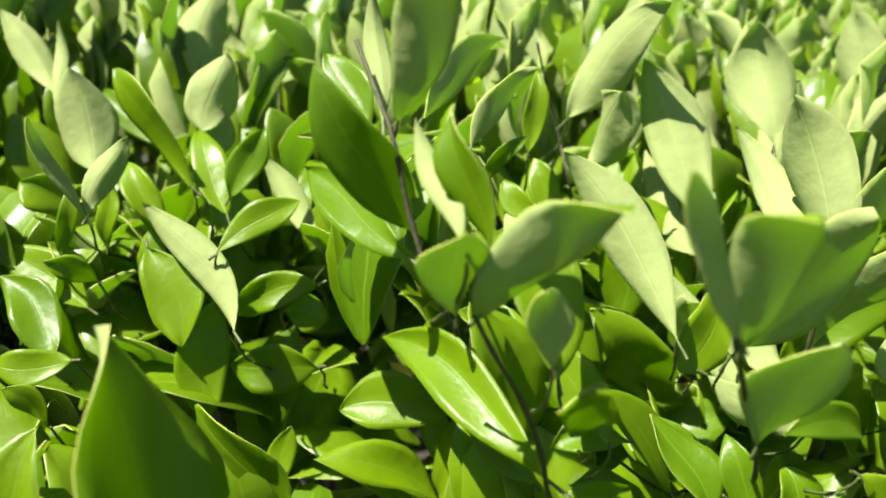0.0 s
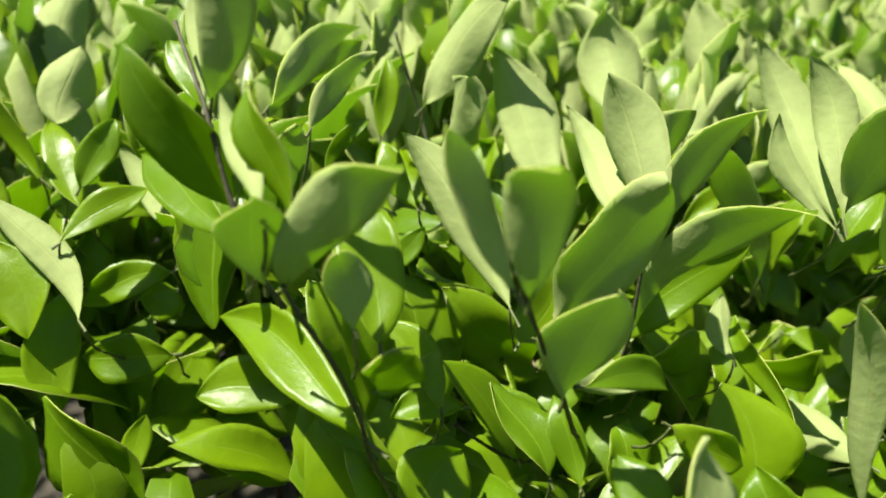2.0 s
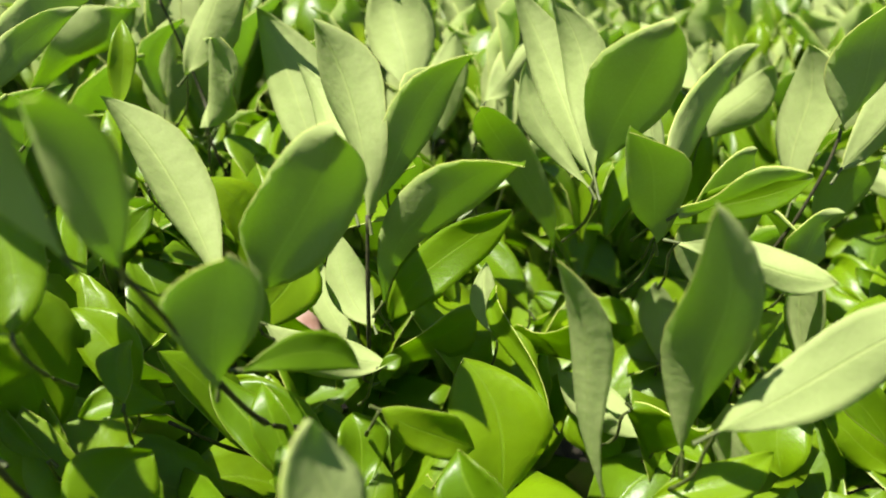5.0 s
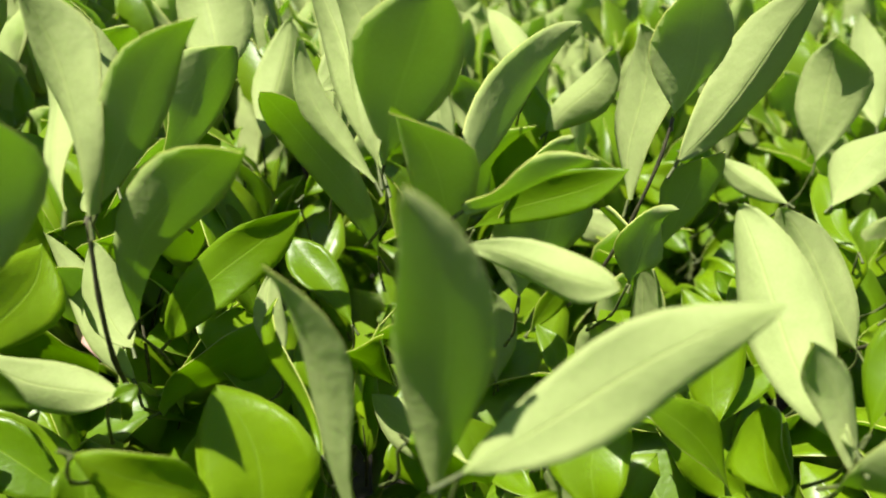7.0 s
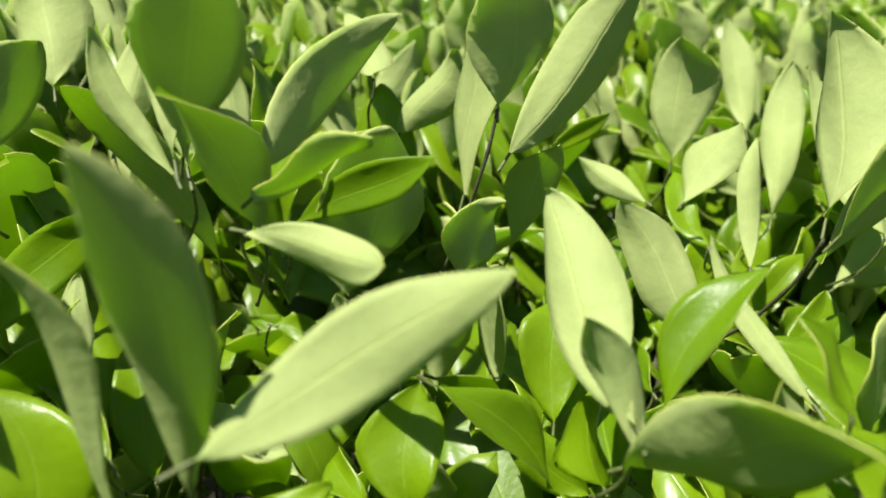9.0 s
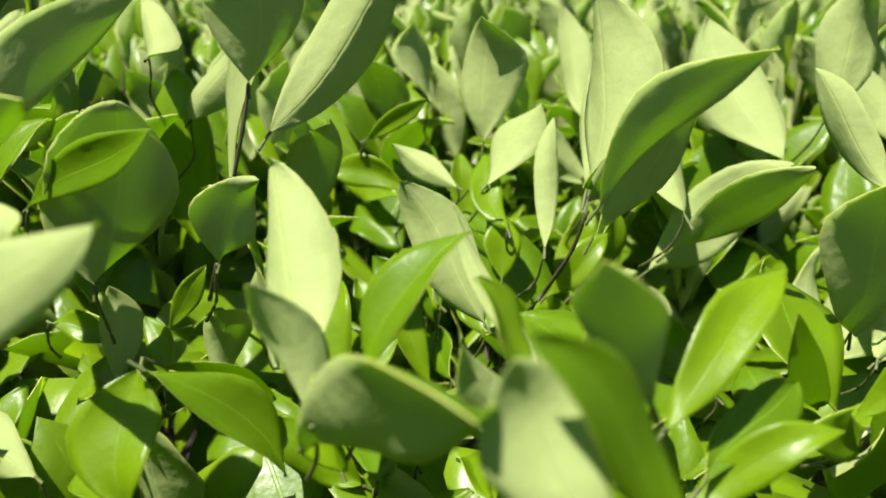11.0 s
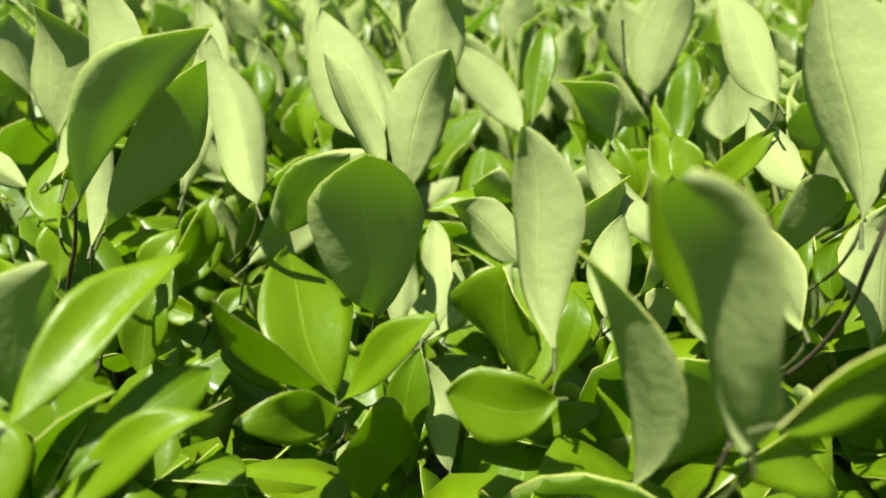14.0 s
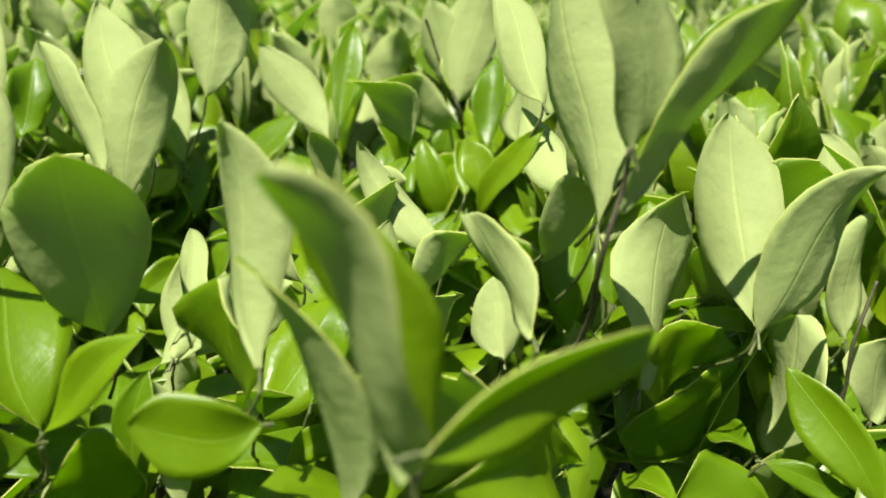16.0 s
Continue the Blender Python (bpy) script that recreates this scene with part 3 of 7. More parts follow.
s = shoot((0.075, 0.543, 1.260), (0.084, 0.527, 1.274), (0.087, 0.518, 1.287), (0.088, 0.514, 1.295), thick=0.0008, mat=green_bark)
leaf(s, (0.089, 0.514, 1.296), (0.137, 0.484, 1.368), 0.0355, -107, 0.42, -0.01, 0.088, wave=0.16, belly=0.52, sharp=0.91)
s = shoot((0.096, 0.512, 1.234), (0.097, 0.496, 1.249), (0.099, 0.487, 1.262), (0.100, 0.483, 1.271), thick=0.0008, mat=green_bark)
leaf(s, (0.100, 0.483, 1.272), (0.109, 0.461, 1.323), 0.0421, -85, 0.62, 0.02, 0.120, wave=0.16, belly=0.51, sharp=0.91)
s = shoot((0.057, 0.482, 1.250), (0.059, 0.469, 1.266), (0.059, 0.462, 1.280), (0.059, 0.460, 1.289), thick=0.0008, mat=green_bark)
leaf(s, (0.059, 0.460, 1.290), (0.064, 0.477, 1.332), 0.0136, 18, 0.34, 0.04, 0.039, wave=0.12, belly=0.49, sharp=0.86)
s = shoot((0.084, 0.434, 1.230), (0.082, 0.418, 1.244), (0.078, 0.408, 1.256), (0.077, 0.406, 1.264), thick=0.0008, mat=green_bark)
leaf(s, (0.076, 0.407, 1.265), (0.059, 0.430, 1.295), 0.0157, -37, 0.26, 0.00, -0.056, wave=0.13, belly=0.58, sharp=0.75)
leaf(s, (0.063, 0.406, 1.264), (0.043, 0.425, 1.285), 0.0145, -45, 0.36, -0.01, -0.087, wave=0.14, belly=0.58, sharp=0.90)
s = shoot((0.026, 0.411, 1.131), (0.021, 0.395, 1.146), (0.016, 0.387, 1.159), (0.014, 0.384, 1.166), thick=0.0008, mat=green_bark)
leaf(s, (0.013, 0.384, 1.166), (-0.044, 0.388, 1.168), 0.0318, -54, 0.39, 0.03, 0.100, wave=0.10, belly=0.57, sharp=0.80)
s = shoot((-0.057, 0.428, 1.157), (-0.055, 0.410, 1.170), (-0.053, 0.400, 1.182), (-0.055, 0.397, 1.189), thick=0.0008, mat=green_bark)
leaf(s, (-0.056, 0.397, 1.189), (-0.102, 0.396, 1.190), 0.0265, -70, 0.28, 0.04, 0.004, wave=0.09, belly=0.51, sharp=0.80)
s = shoot((-0.059, 0.437, 1.193), (-0.054, 0.423, 1.209), (-0.053, 0.416, 1.224), (-0.055, 0.413, 1.230), thick=0.0008, mat=green_bark)
leaf(s, (-0.056, 0.413, 1.230), (-0.106, 0.416, 1.211), 0.0196, -72, 0.36, 0.00, 0.086, wave=0.16, belly=0.47, sharp=0.88)
s = shoot((-0.071, 0.445, 1.178), (-0.077, 0.429, 1.193), (-0.078, 0.420, 1.207), (-0.076, 0.417, 1.213), thick=0.0008, mat=green_bark)
leaf(s, (-0.075, 0.417, 1.213), (-0.051, 0.416, 1.209), 0.0214, 53, 0.36, -0.01, -0.031, wave=0.16, belly=0.54, sharp=0.85)
s = shoot((-0.145, 0.438, 1.218), (-0.146, 0.423, 1.234), (-0.144, 0.415, 1.247), (-0.143, 0.411, 1.253), thick=0.0008, mat=green_bark)
leaf(s, (-0.143, 0.411, 1.252), (-0.122, 0.383, 1.209), 0.0308, 27, 0.24, 0.01, -0.120, wave=0.11, belly=0.53, sharp=0.83)
s = shoot((0.177, 0.477, 1.207), (0.169, 0.463, 1.223), (0.167, 0.455, 1.237), (0.166, 0.453, 1.246), thick=0.0008, mat=green_bark)
leaf(s, (0.166, 0.454, 1.246), (0.131, 0.511, 1.332), 0.0367, 133, 0.47, 0.03, 0.010, wave=0.11, belly=0.57, sharp=0.88)
s = shoot((0.221, 0.542, 1.242), (0.218, 0.525, 1.256), (0.217, 0.515, 1.269), (0.217, 0.513, 1.278), thick=0.0008, mat=green_bark)
leaf(s, (0.217, 0.513, 1.279), (0.210, 0.548, 1.350), 0.0438, 158, 0.57, 0.03, -0.005, wave=0.11, belly=0.57, sharp=0.82)
s = shoot((0.160, 0.463, 1.197), (0.158, 0.448, 1.212), (0.156, 0.441, 1.226), (0.155, 0.439, 1.233), thick=0.0008, mat=green_bark)
leaf(s, (0.155, 0.440, 1.234), (0.147, 0.551, 1.266), 0.0212, 149, 0.48, 0.04, 0.051, wave=0.11, belly=0.52, sharp=0.91)
s = shoot((0.122, 0.359, 1.204), (0.118, 0.343, 1.219), (0.115, 0.334, 1.231), (0.114, 0.332, 1.240), thick=0.0008, mat=green_bark)
leaf(s, (0.114, 0.332, 1.241), (0.068, 0.383, 1.311), 0.0270, 120, 0.57, 0.01, -0.041, wave=0.08, belly=0.55, sharp=0.82)
leaf(s, (0.122, 0.343, 1.217), (0.146, 0.382, 1.242), 0.0322, 52, 0.21, 0.01, 0.120, wave=0.08, belly=0.47, sharp=0.92)
s = shoot((0.062, 0.298, 1.221), (0.058, 0.282, 1.236), (0.055, 0.273, 1.249), (0.054, 0.271, 1.257), thick=0.0008, mat=green_bark)
leaf(s, (0.054, 0.272, 1.258), (0.046, 0.324, 1.302), 0.0263, -9, 0.33, 0.04, 0.012, wave=0.14, belly=0.48, sharp=0.88)
s = shoot((0.069, 0.335, 1.168), (0.072, 0.321, 1.182), (0.078, 0.313, 1.195), (0.077, 0.311, 1.203), thick=0.0008, mat=green_bark)
leaf(s, (0.076, 0.312, 1.204), (0.053, 0.339, 1.234), 0.0234, -39, 0.30, -0.00, 0.120, wave=0.07, belly=0.47, sharp=0.85)
leaf(s, (0.090, 0.307, 1.205), (0.058, 0.306, 1.203), 0.0157, -43, 0.37, 0.03, 0.120, wave=0.17, belly=0.56, sharp=0.89)
s = shoot((0.075, 0.314, 1.180), (0.077, 0.299, 1.195), (0.079, 0.290, 1.209), (0.079, 0.289, 1.216), thick=0.0008, mat=green_bark)
leaf(s, (0.079, 0.290, 1.217), (0.079, 0.317, 1.229), 0.0130, -2, 0.37, 0.00, -0.120, wave=0.15, belly=0.56, sharp=0.74)
s = shoot((0.052, 0.320, 1.160), (0.050, 0.303, 1.175), (0.050, 0.293, 1.187), (0.049, 0.291, 1.195), thick=0.0008, mat=green_bark)
leaf(s, (0.049, 0.292, 1.195), (0.023, 0.319, 1.209), 0.0094, -41, 0.36, -0.01, -0.089, wave=0.12, belly=0.56, sharp=0.88)
s = shoot((0.044, 0.261, 1.250), (0.046, 0.244, 1.264), (0.046, 0.234, 1.276), (0.046, 0.230, 1.285), thick=0.0008, mat=green_bark)
leaf(s, (0.046, 0.230, 1.286), (0.042, 0.224, 1.314), 0.0157, 63, 0.21, 0.04, -0.120, wave=0.09, belly=0.55, sharp=0.78)
leaf(s, (0.053, 0.239, 1.257), (0.066, 0.237, 1.272), 0.0265, 118, 0.21, 0.04, -0.120, wave=0.11, belly=0.56, sharp=0.81)
s = shoot((0.044, 0.459, 1.208), (0.044, 0.443, 1.223), (0.045, 0.434, 1.236), (0.047, 0.431, 1.244), thick=0.0008, mat=green_bark)
leaf(s, (0.047, 0.431, 1.245), (0.067, 0.438, 1.267), 0.0220, -125, 0.48, 0.03, 0.120, wave=0.14, belly=0.55, sharp=0.77)
s = shoot((0.051, 0.417, 1.196), (0.054, 0.403, 1.212), (0.054, 0.396, 1.226), (0.056, 0.393, 1.234), thick=0.0008, mat=green_bark)
leaf(s, (0.056, 0.393, 1.235), (0.080, 0.399, 1.257), 0.0130, 61, 0.33, 0.02, 0.039, wave=0.13, belly=0.52, sharp=0.83)
s = shoot((0.136, 0.338, 1.210), (0.129, 0.321, 1.224), (0.128, 0.311, 1.237), (0.129, 0.308, 1.246), thick=0.0008, mat=green_bark)
leaf(s, (0.129, 0.307, 1.247), (0.161, 0.277, 1.317), 0.0389, -43, 0.16, -0.00, -0.027, wave=0.16, belly=0.58, sharp=0.87)
leaf(s, (0.130, 0.333, 1.222), (0.178, 0.316, 1.207), 0.0189, -119, 0.43, -0.01, -0.088, wave=0.14, belly=0.53, sharp=0.83)
s = shoot((0.224, 0.376, 1.159), (0.233, 0.361, 1.174), (0.234, 0.353, 1.187), (0.234, 0.351, 1.196), thick=0.0008, mat=green_bark)
leaf(s, (0.234, 0.351, 1.197), (0.234, 0.374, 1.224), 0.0134, 170, 0.52, 0.01, 0.107, wave=0.14, belly=0.47, sharp=0.78)
s = shoot((0.251, 0.327, 1.147), (0.247, 0.310, 1.161), (0.244, 0.300, 1.174), (0.244, 0.299, 1.182), thick=0.0008, mat=green_bark)
leaf(s, (0.244, 0.300, 1.182), (0.235, 0.358, 1.219), 0.0133, -73, 0.39, 0.01, 0.033, wave=0.11, belly=0.57, sharp=0.87)
s = shoot((0.262, 0.457, 1.104), (0.261, 0.446, 1.121), (0.264, 0.442, 1.136), (0.264, 0.437, 1.144), thick=0.0008, mat=green_bark)
leaf(s, (0.264, 0.437, 1.145), (0.274, 0.341, 1.205), 0.0311, 133, 0.21, 0.01, 0.064, wave=0.07, belly=0.51, sharp=0.78)
s = shoot((0.167, 0.301, 1.184), (0.166, 0.283, 1.197), (0.168, 0.272, 1.209), (0.170, 0.270, 1.215), thick=0.0008, mat=green_bark)
leaf(s, (0.171, 0.270, 1.215), (0.207, 0.276, 1.189), 0.0175, 73, 0.26, 0.00, 0.015, wave=0.10, belly=0.52, sharp=0.80)
s = shoot((0.157, 0.240, 1.169), (0.148, 0.225, 1.184), (0.145, 0.217, 1.197), (0.144, 0.215, 1.205), thick=0.0008, mat=green_bark)
leaf(s, (0.144, 0.216, 1.206), (0.137, 0.237, 1.228), 0.0191, -31, 0.21, 0.05, 0.120, wave=0.13, belly=0.54, sharp=0.83)
s = shoot((0.148, 0.211, 1.197), (0.152, 0.194, 1.210), (0.156, 0.183, 1.222), (0.155, 0.181, 1.231), thick=0.0008, mat=green_bark)
leaf(s, (0.155, 0.181, 1.232), (0.147, 0.189, 1.268), 0.0248, 178, 0.24, 0.04, 0.010, wave=0.12, belly=0.53, sharp=0.84)
s = shoot((0.193, 0.245, 1.151), (0.200, 0.230, 1.166), (0.203, 0.223, 1.179), (0.203, 0.221, 1.188), thick=0.0008, mat=green_bark)
leaf(s, (0.203, 0.221, 1.188), (0.194, 0.244, 1.214), 0.0216, -41, 0.37, 0.01, -0.012, wave=0.17, belly=0.54, sharp=0.87)
s = shoot((0.266, 0.305, 1.161), (0.270, 0.290, 1.176), (0.269, 0.283, 1.191), (0.271, 0.280, 1.196), thick=0.0008, mat=green_bark)
leaf(s, (0.272, 0.280, 1.196), (0.301, 0.280, 1.173), 0.0334, 130, 0.17, 0.00, -0.120, wave=0.14, belly=0.47, sharp=0.87)
s = shoot((0.262, 0.269, 1.146), (0.262, 0.254, 1.161), (0.263, 0.246, 1.175), (0.265, 0.243, 1.182), thick=0.0008, mat=green_bark)
leaf(s, (0.266, 0.243, 1.183), (0.311, 0.242, 1.197), 0.0158, 31, 0.37, 0.00, 0.078, wave=0.10, belly=0.52, sharp=0.77)
leaf(s, (0.253, 0.258, 1.174), (0.229, 0.254, 1.276), 0.0158, 35, 0.52, 0.03, -0.008, wave=0.10, belly=0.61, sharp=0.74)
s = shoot((0.141, 0.302, 1.150), (0.138, 0.285, 1.163), (0.136, 0.275, 1.176), (0.136, 0.273, 1.184), thick=0.0008, mat=green_bark)
leaf(s, (0.136, 0.274, 1.185), (0.128, 0.298, 1.215), 0.0151, -31, 0.25, 0.02, 0.039, wave=0.08, belly=0.54, sharp=0.87)
s = shoot((0.231, 0.303, 1.109), (0.226, 0.293, 1.126), (0.221, 0.289, 1.140), (0.221, 0.286, 1.149), thick=0.0008, mat=green_bark)
leaf(s, (0.220, 0.287, 1.150), (0.210, 0.313, 1.208), 0.0417, -21, 0.20, 0.04, 0.119, wave=0.11, belly=0.52, sharp=0.79)
s = shoot((0.278, 0.263, 1.166), (0.276, 0.249, 1.182), (0.273, 0.243, 1.196), (0.273, 0.239, 1.205), thick=0.0008, mat=green_bark)
leaf(s, (0.273, 0.239, 1.206), (0.258, 0.209, 1.307), 0.0261, 13, 0.35, 0.00, -0.060, wave=0.17, belly=0.54, sharp=0.85)
s = shoot((0.272, 0.243, 1.186), (0.273, 0.230, 1.202), (0.273, 0.224, 1.217), (0.274, 0.221, 1.225), thick=0.0008, mat=green_bark)
leaf(s, (0.275, 0.221, 1.226), (0.353, 0.207, 1.272), 0.0237, -122, 0.15, -0.00, 0.027, wave=0.14, belly=0.51, sharp=0.79)
s = shoot((0.200, 0.427, 1.226), (0.192, 0.411, 1.242), (0.190, 0.403, 1.255), (0.191, 0.401, 1.264), thick=0.0008, mat=green_bark)
leaf(s, (0.192, 0.401, 1.265), (0.226, 0.422, 1.311), 0.0356, -81, 0.18, 0.04, -0.009, wave=0.10, belly=0.60, sharp=0.88)
s = shoot((0.188, 0.383, 1.182), (0.186, 0.368, 1.196), (0.180, 0.360, 1.209), (0.181, 0.356, 1.217), thick=0.0008, mat=green_bark)
leaf(s, (0.182, 0.355, 1.218), (0.227, 0.288, 1.299), 0.0258, -43, 0.22, 0.03, 0.096, wave=0.10, belly=0.59, sharp=0.89)
leaf(s, (0.188, 0.392, 1.189), (0.248, 0.381, 1.248), 0.0260, 70, 0.30, -0.01, -0.063, wave=0.17, belly=0.50, sharp=0.78)
s = shoot((0.275, 0.384, 1.228), (0.281, 0.369, 1.244), (0.281, 0.361, 1.258), (0.280, 0.359, 1.266), thick=0.0008, mat=green_bark)
leaf(s, (0.280, 0.360, 1.267), (0.256, 0.421, 1.349), 0.0251, 129, 0.61, 0.03, -0.005, wave=0.08, belly=0.54, sharp=0.84)
leaf(s, (0.276, 0.348, 1.273), (0.264, 0.380, 1.346), 0.0214, 135, 0.46, 0.03, -0.067, wave=0.13, belly=0.61, sharp=0.86)
leaf(s, (0.275, 0.351, 1.267), (0.251, 0.376, 1.319), 0.0126, 125, 0.53, 0.03, 0.102, wave=0.16, belly=0.60, sharp=0.77)
leaf(s, (0.279, 0.353, 1.273), (0.289, 0.309, 1.343), 0.0385, -27, 0.22, -0.00, 0.016, wave=0.08, belly=0.59, sharp=0.91)
s = shoot((0.302, 0.370, 1.203), (0.305, 0.355, 1.219), (0.306, 0.347, 1.233), (0.305, 0.343, 1.241), thick=0.0008, mat=green_bark)
leaf(s, (0.305, 0.342, 1.242), (0.274, 0.308, 1.305), 0.0262, 7, 0.18, 0.03, -0.046, wave=0.13, belly=0.54, sharp=0.85)
s = shoot((0.298, 0.476, 1.164), (0.294, 0.459, 1.177), (0.291, 0.449, 1.190), (0.290, 0.445, 1.198), thick=0.0008, mat=green_bark)
leaf(s, (0.290, 0.445, 1.199), (0.235, 0.397, 1.295), 0.0227, 47, 0.22, 0.02, -0.032, wave=0.09, belly=0.61, sharp=0.80)
s = shoot((0.300, 0.357, 1.237), (0.301, 0.340, 1.251), (0.302, 0.331, 1.264), (0.302, 0.329, 1.273), thick=0.0008, mat=green_bark)
leaf(s, (0.302, 0.329, 1.274), (0.297, 0.347, 1.310), 0.0140, 172, 0.40, 0.03, 0.046, wave=0.12, belly=0.55, sharp=0.88)
leaf(s, (0.307, 0.340, 1.270), (0.374, 0.395, 1.320), 0.0275, -92, 0.24, -0.01, 0.030, wave=0.09, belly=0.47, sharp=0.83)
leaf(s, (0.300, 0.314, 1.266), (0.335, 0.281, 1.291), 0.0206, -26, 0.40, -0.00, -0.068, wave=0.14, belly=0.47, sharp=0.88)
s = shoot((0.383, 0.504, 1.211), (0.394, 0.490, 1.227), (0.394, 0.483, 1.242), (0.394, 0.479, 1.250), thick=0.0008, mat=green_bark)
leaf(s, (0.395, 0.479, 1.251), (0.417, 0.447, 1.299), 0.0258, -97, 0.56, 0.01, -0.022, wave=0.11, belly=0.51, sharp=0.79)
s = shoot((0.344, 0.394, 1.165), (0.343, 0.379, 1.180), (0.341, 0.371, 1.194), (0.341, 0.368, 1.203), thick=0.0008, mat=green_bark)
leaf(s, (0.341, 0.368, 1.204), (0.359, 0.358, 1.278), 0.0550, -37, 0.18, 0.01, -0.098, wave=0.11, belly=0.55, sharp=0.62)
s = shoot((0.318, 0.401, 1.200), (0.319, 0.385, 1.215), (0.319, 0.376, 1.228), (0.321, 0.372, 1.236), thick=0.0008, mat=green_bark)
leaf(s, (0.321, 0.372, 1.237), (0.369, 0.327, 1.272), 0.0181, 81, 0.35, 0.01, -0.007, wave=0.08, belly=0.58, sharp=0.89)
s = shoot((0.304, 0.333, 1.223), (0.299, 0.317, 1.237), (0.295, 0.308, 1.250), (0.296, 0.304, 1.257), thick=0.0008, mat=green_bark)
leaf(s, (0.297, 0.303, 1.257), (0.331, 0.250, 1.260), 0.0159, -105, 0.43, 0.01, -0.012, wave=0.15, belly=0.56, sharp=0.87)
s = shoot((0.435, 0.450, 1.158), (0.436, 0.435, 1.173), (0.438, 0.426, 1.187), (0.439, 0.422, 1.195), thick=0.0008, mat=green_bark)
leaf(s, (0.439, 0.422, 1.196), (0.448, 0.386, 1.260), 0.0262, -25, 0.24, 0.04, 0.014, wave=0.11, belly=0.61, sharp=0.91)
s = shoot((0.385, 0.389, 1.171), (0.389, 0.373, 1.186), (0.389, 0.364, 1.199), (0.390, 0.360, 1.208), thick=0.0008, mat=green_bark)
leaf(s, (0.391, 0.360, 1.208), (0.410, 0.357, 1.243), 0.0326, -61, 0.21, 0.02, 0.120, wave=0.17, belly=0.56, sharp=0.85)
s = shoot((0.401, 0.246, 1.170), (0.402, 0.232, 1.186), (0.401, 0.225, 1.201), (0.401, 0.224, 1.209), thick=0.0008, mat=green_bark)
leaf(s, (0.401, 0.225, 1.209), (0.408, 0.311, 1.259), 0.0291, 137, 0.45, 0.04, 0.054, wave=0.12, belly=0.61, sharp=0.62)
leaf(s, (0.403, 0.228, 1.199), (0.386, 0.235, 1.243), 0.0156, 117, 0.43, 0.02, -0.120, wave=0.12, belly=0.50, sharp=0.75)
leaf(s, (0.401, 0.227, 1.195), (0.419, 0.150, 1.239), 0.0337, -53, 0.10, 0.02, 0.024, wave=0.17, belly=0.53, sharp=0.62)
s = shoot((0.508, 0.371, 1.130), (0.506, 0.355, 1.144), (0.508, 0.346, 1.158), (0.507, 0.344, 1.166), thick=0.0008, mat=green_bark)
leaf(s, (0.507, 0.345, 1.167), (0.478, 0.379, 1.231), 0.0304, 123, 0.52, 0.03, -0.036, wave=0.15, belly=0.53, sharp=0.74)
s = shoot((0.419, 0.264, 1.163), (0.418, 0.249, 1.179), (0.417, 0.242, 1.194), (0.418, 0.239, 1.202), thick=0.0008, mat=green_bark)
leaf(s, (0.419, 0.239, 1.203), (0.457, 0.245, 1.247), 0.0200, 10, 0.33, 0.02, -0.078, wave=0.12, belly=0.56, sharp=0.83)
leaf(s, (0.418, 0.273, 1.152), (0.422, 0.295, 1.179), 0.0351, -72, 0.33, 0.01, -0.120, wave=0.10, belly=0.52, sharp=0.74)
s = shoot((0.452, 0.158, 1.177), (0.447, 0.141, 1.191), (0.444, 0.132, 1.203), (0.443, 0.129, 1.212), thick=0.0008, mat=green_bark)
leaf(s, (0.443, 0.130, 1.213), (0.426, 0.150, 1.251), 0.0265, 112, 0.30, 0.04, 0.111, wave=0.08, belly=0.60, sharp=0.85)
leaf(s, (0.456, 0.130, 1.214), (0.427, 0.144, 1.259), 0.0164, -51, 0.15, 0.00, 0.060, wave=0.12, belly=0.56, sharp=0.75)
s = shoot((0.485, 0.217, 1.160), (0.491, 0.202, 1.175), (0.494, 0.195, 1.189), (0.496, 0.192, 1.197), thick=0.0008, mat=green_bark)
leaf(s, (0.497, 0.192, 1.197), (0.556, 0.213, 1.231), 0.0183, 29, 0.38, 0.01, -0.026, wave=0.14, belly=0.51, sharp=0.90)
leaf(s, (0.491, 0.200, 1.162), (0.481, 0.228, 1.193), 0.0265, -15, 0.19, -0.01, 0.092, wave=0.09, belly=0.53, sharp=0.78)
s = shoot((0.501, 0.214, 1.141), (0.503, 0.198, 1.156), (0.504, 0.189, 1.169), (0.506, 0.187, 1.177), thick=0.0008, mat=green_bark)
leaf(s, (0.507, 0.187, 1.177), (0.557, 0.205, 1.193), 0.0180, 37, 0.21, 0.04, -0.033, wave=0.16, belly=0.61, sharp=0.85)
leaf(s, (0.502, 0.190, 1.167), (0.549, 0.176, 1.193), 0.0144, 45, 0.20, 0.00, -0.057, wave=0.15, belly=0.52, sharp=0.91)
s = shoot((0.476, 0.206, 1.179), (0.480, 0.190, 1.194), (0.481, 0.180, 1.206), (0.480, 0.177, 1.215), thick=0.0008, mat=green_bark)
leaf(s, (0.480, 0.177, 1.216), (0.456, 0.168, 1.262), 0.0221, 35, 0.23, 0.03, 0.021, wave=0.15, belly=0.61, sharp=0.80)
leaf(s, (0.469, 0.209, 1.185), (0.442, 0.215, 1.224), 0.0144, 114, 0.58, 0.04, 0.045, wave=0.13, belly=0.51, sharp=0.91)
s = shoot((0.495, 0.263, 1.142), (0.501, 0.247, 1.157), (0.502, 0.238, 1.170), (0.503, 0.236, 1.179), thick=0.0008, mat=green_bark)
leaf(s, (0.503, 0.236, 1.180), (0.519, 0.244, 1.225), 0.0364, -87, 0.24, 0.02, 0.120, wave=0.12, belly=0.61, sharp=0.88)
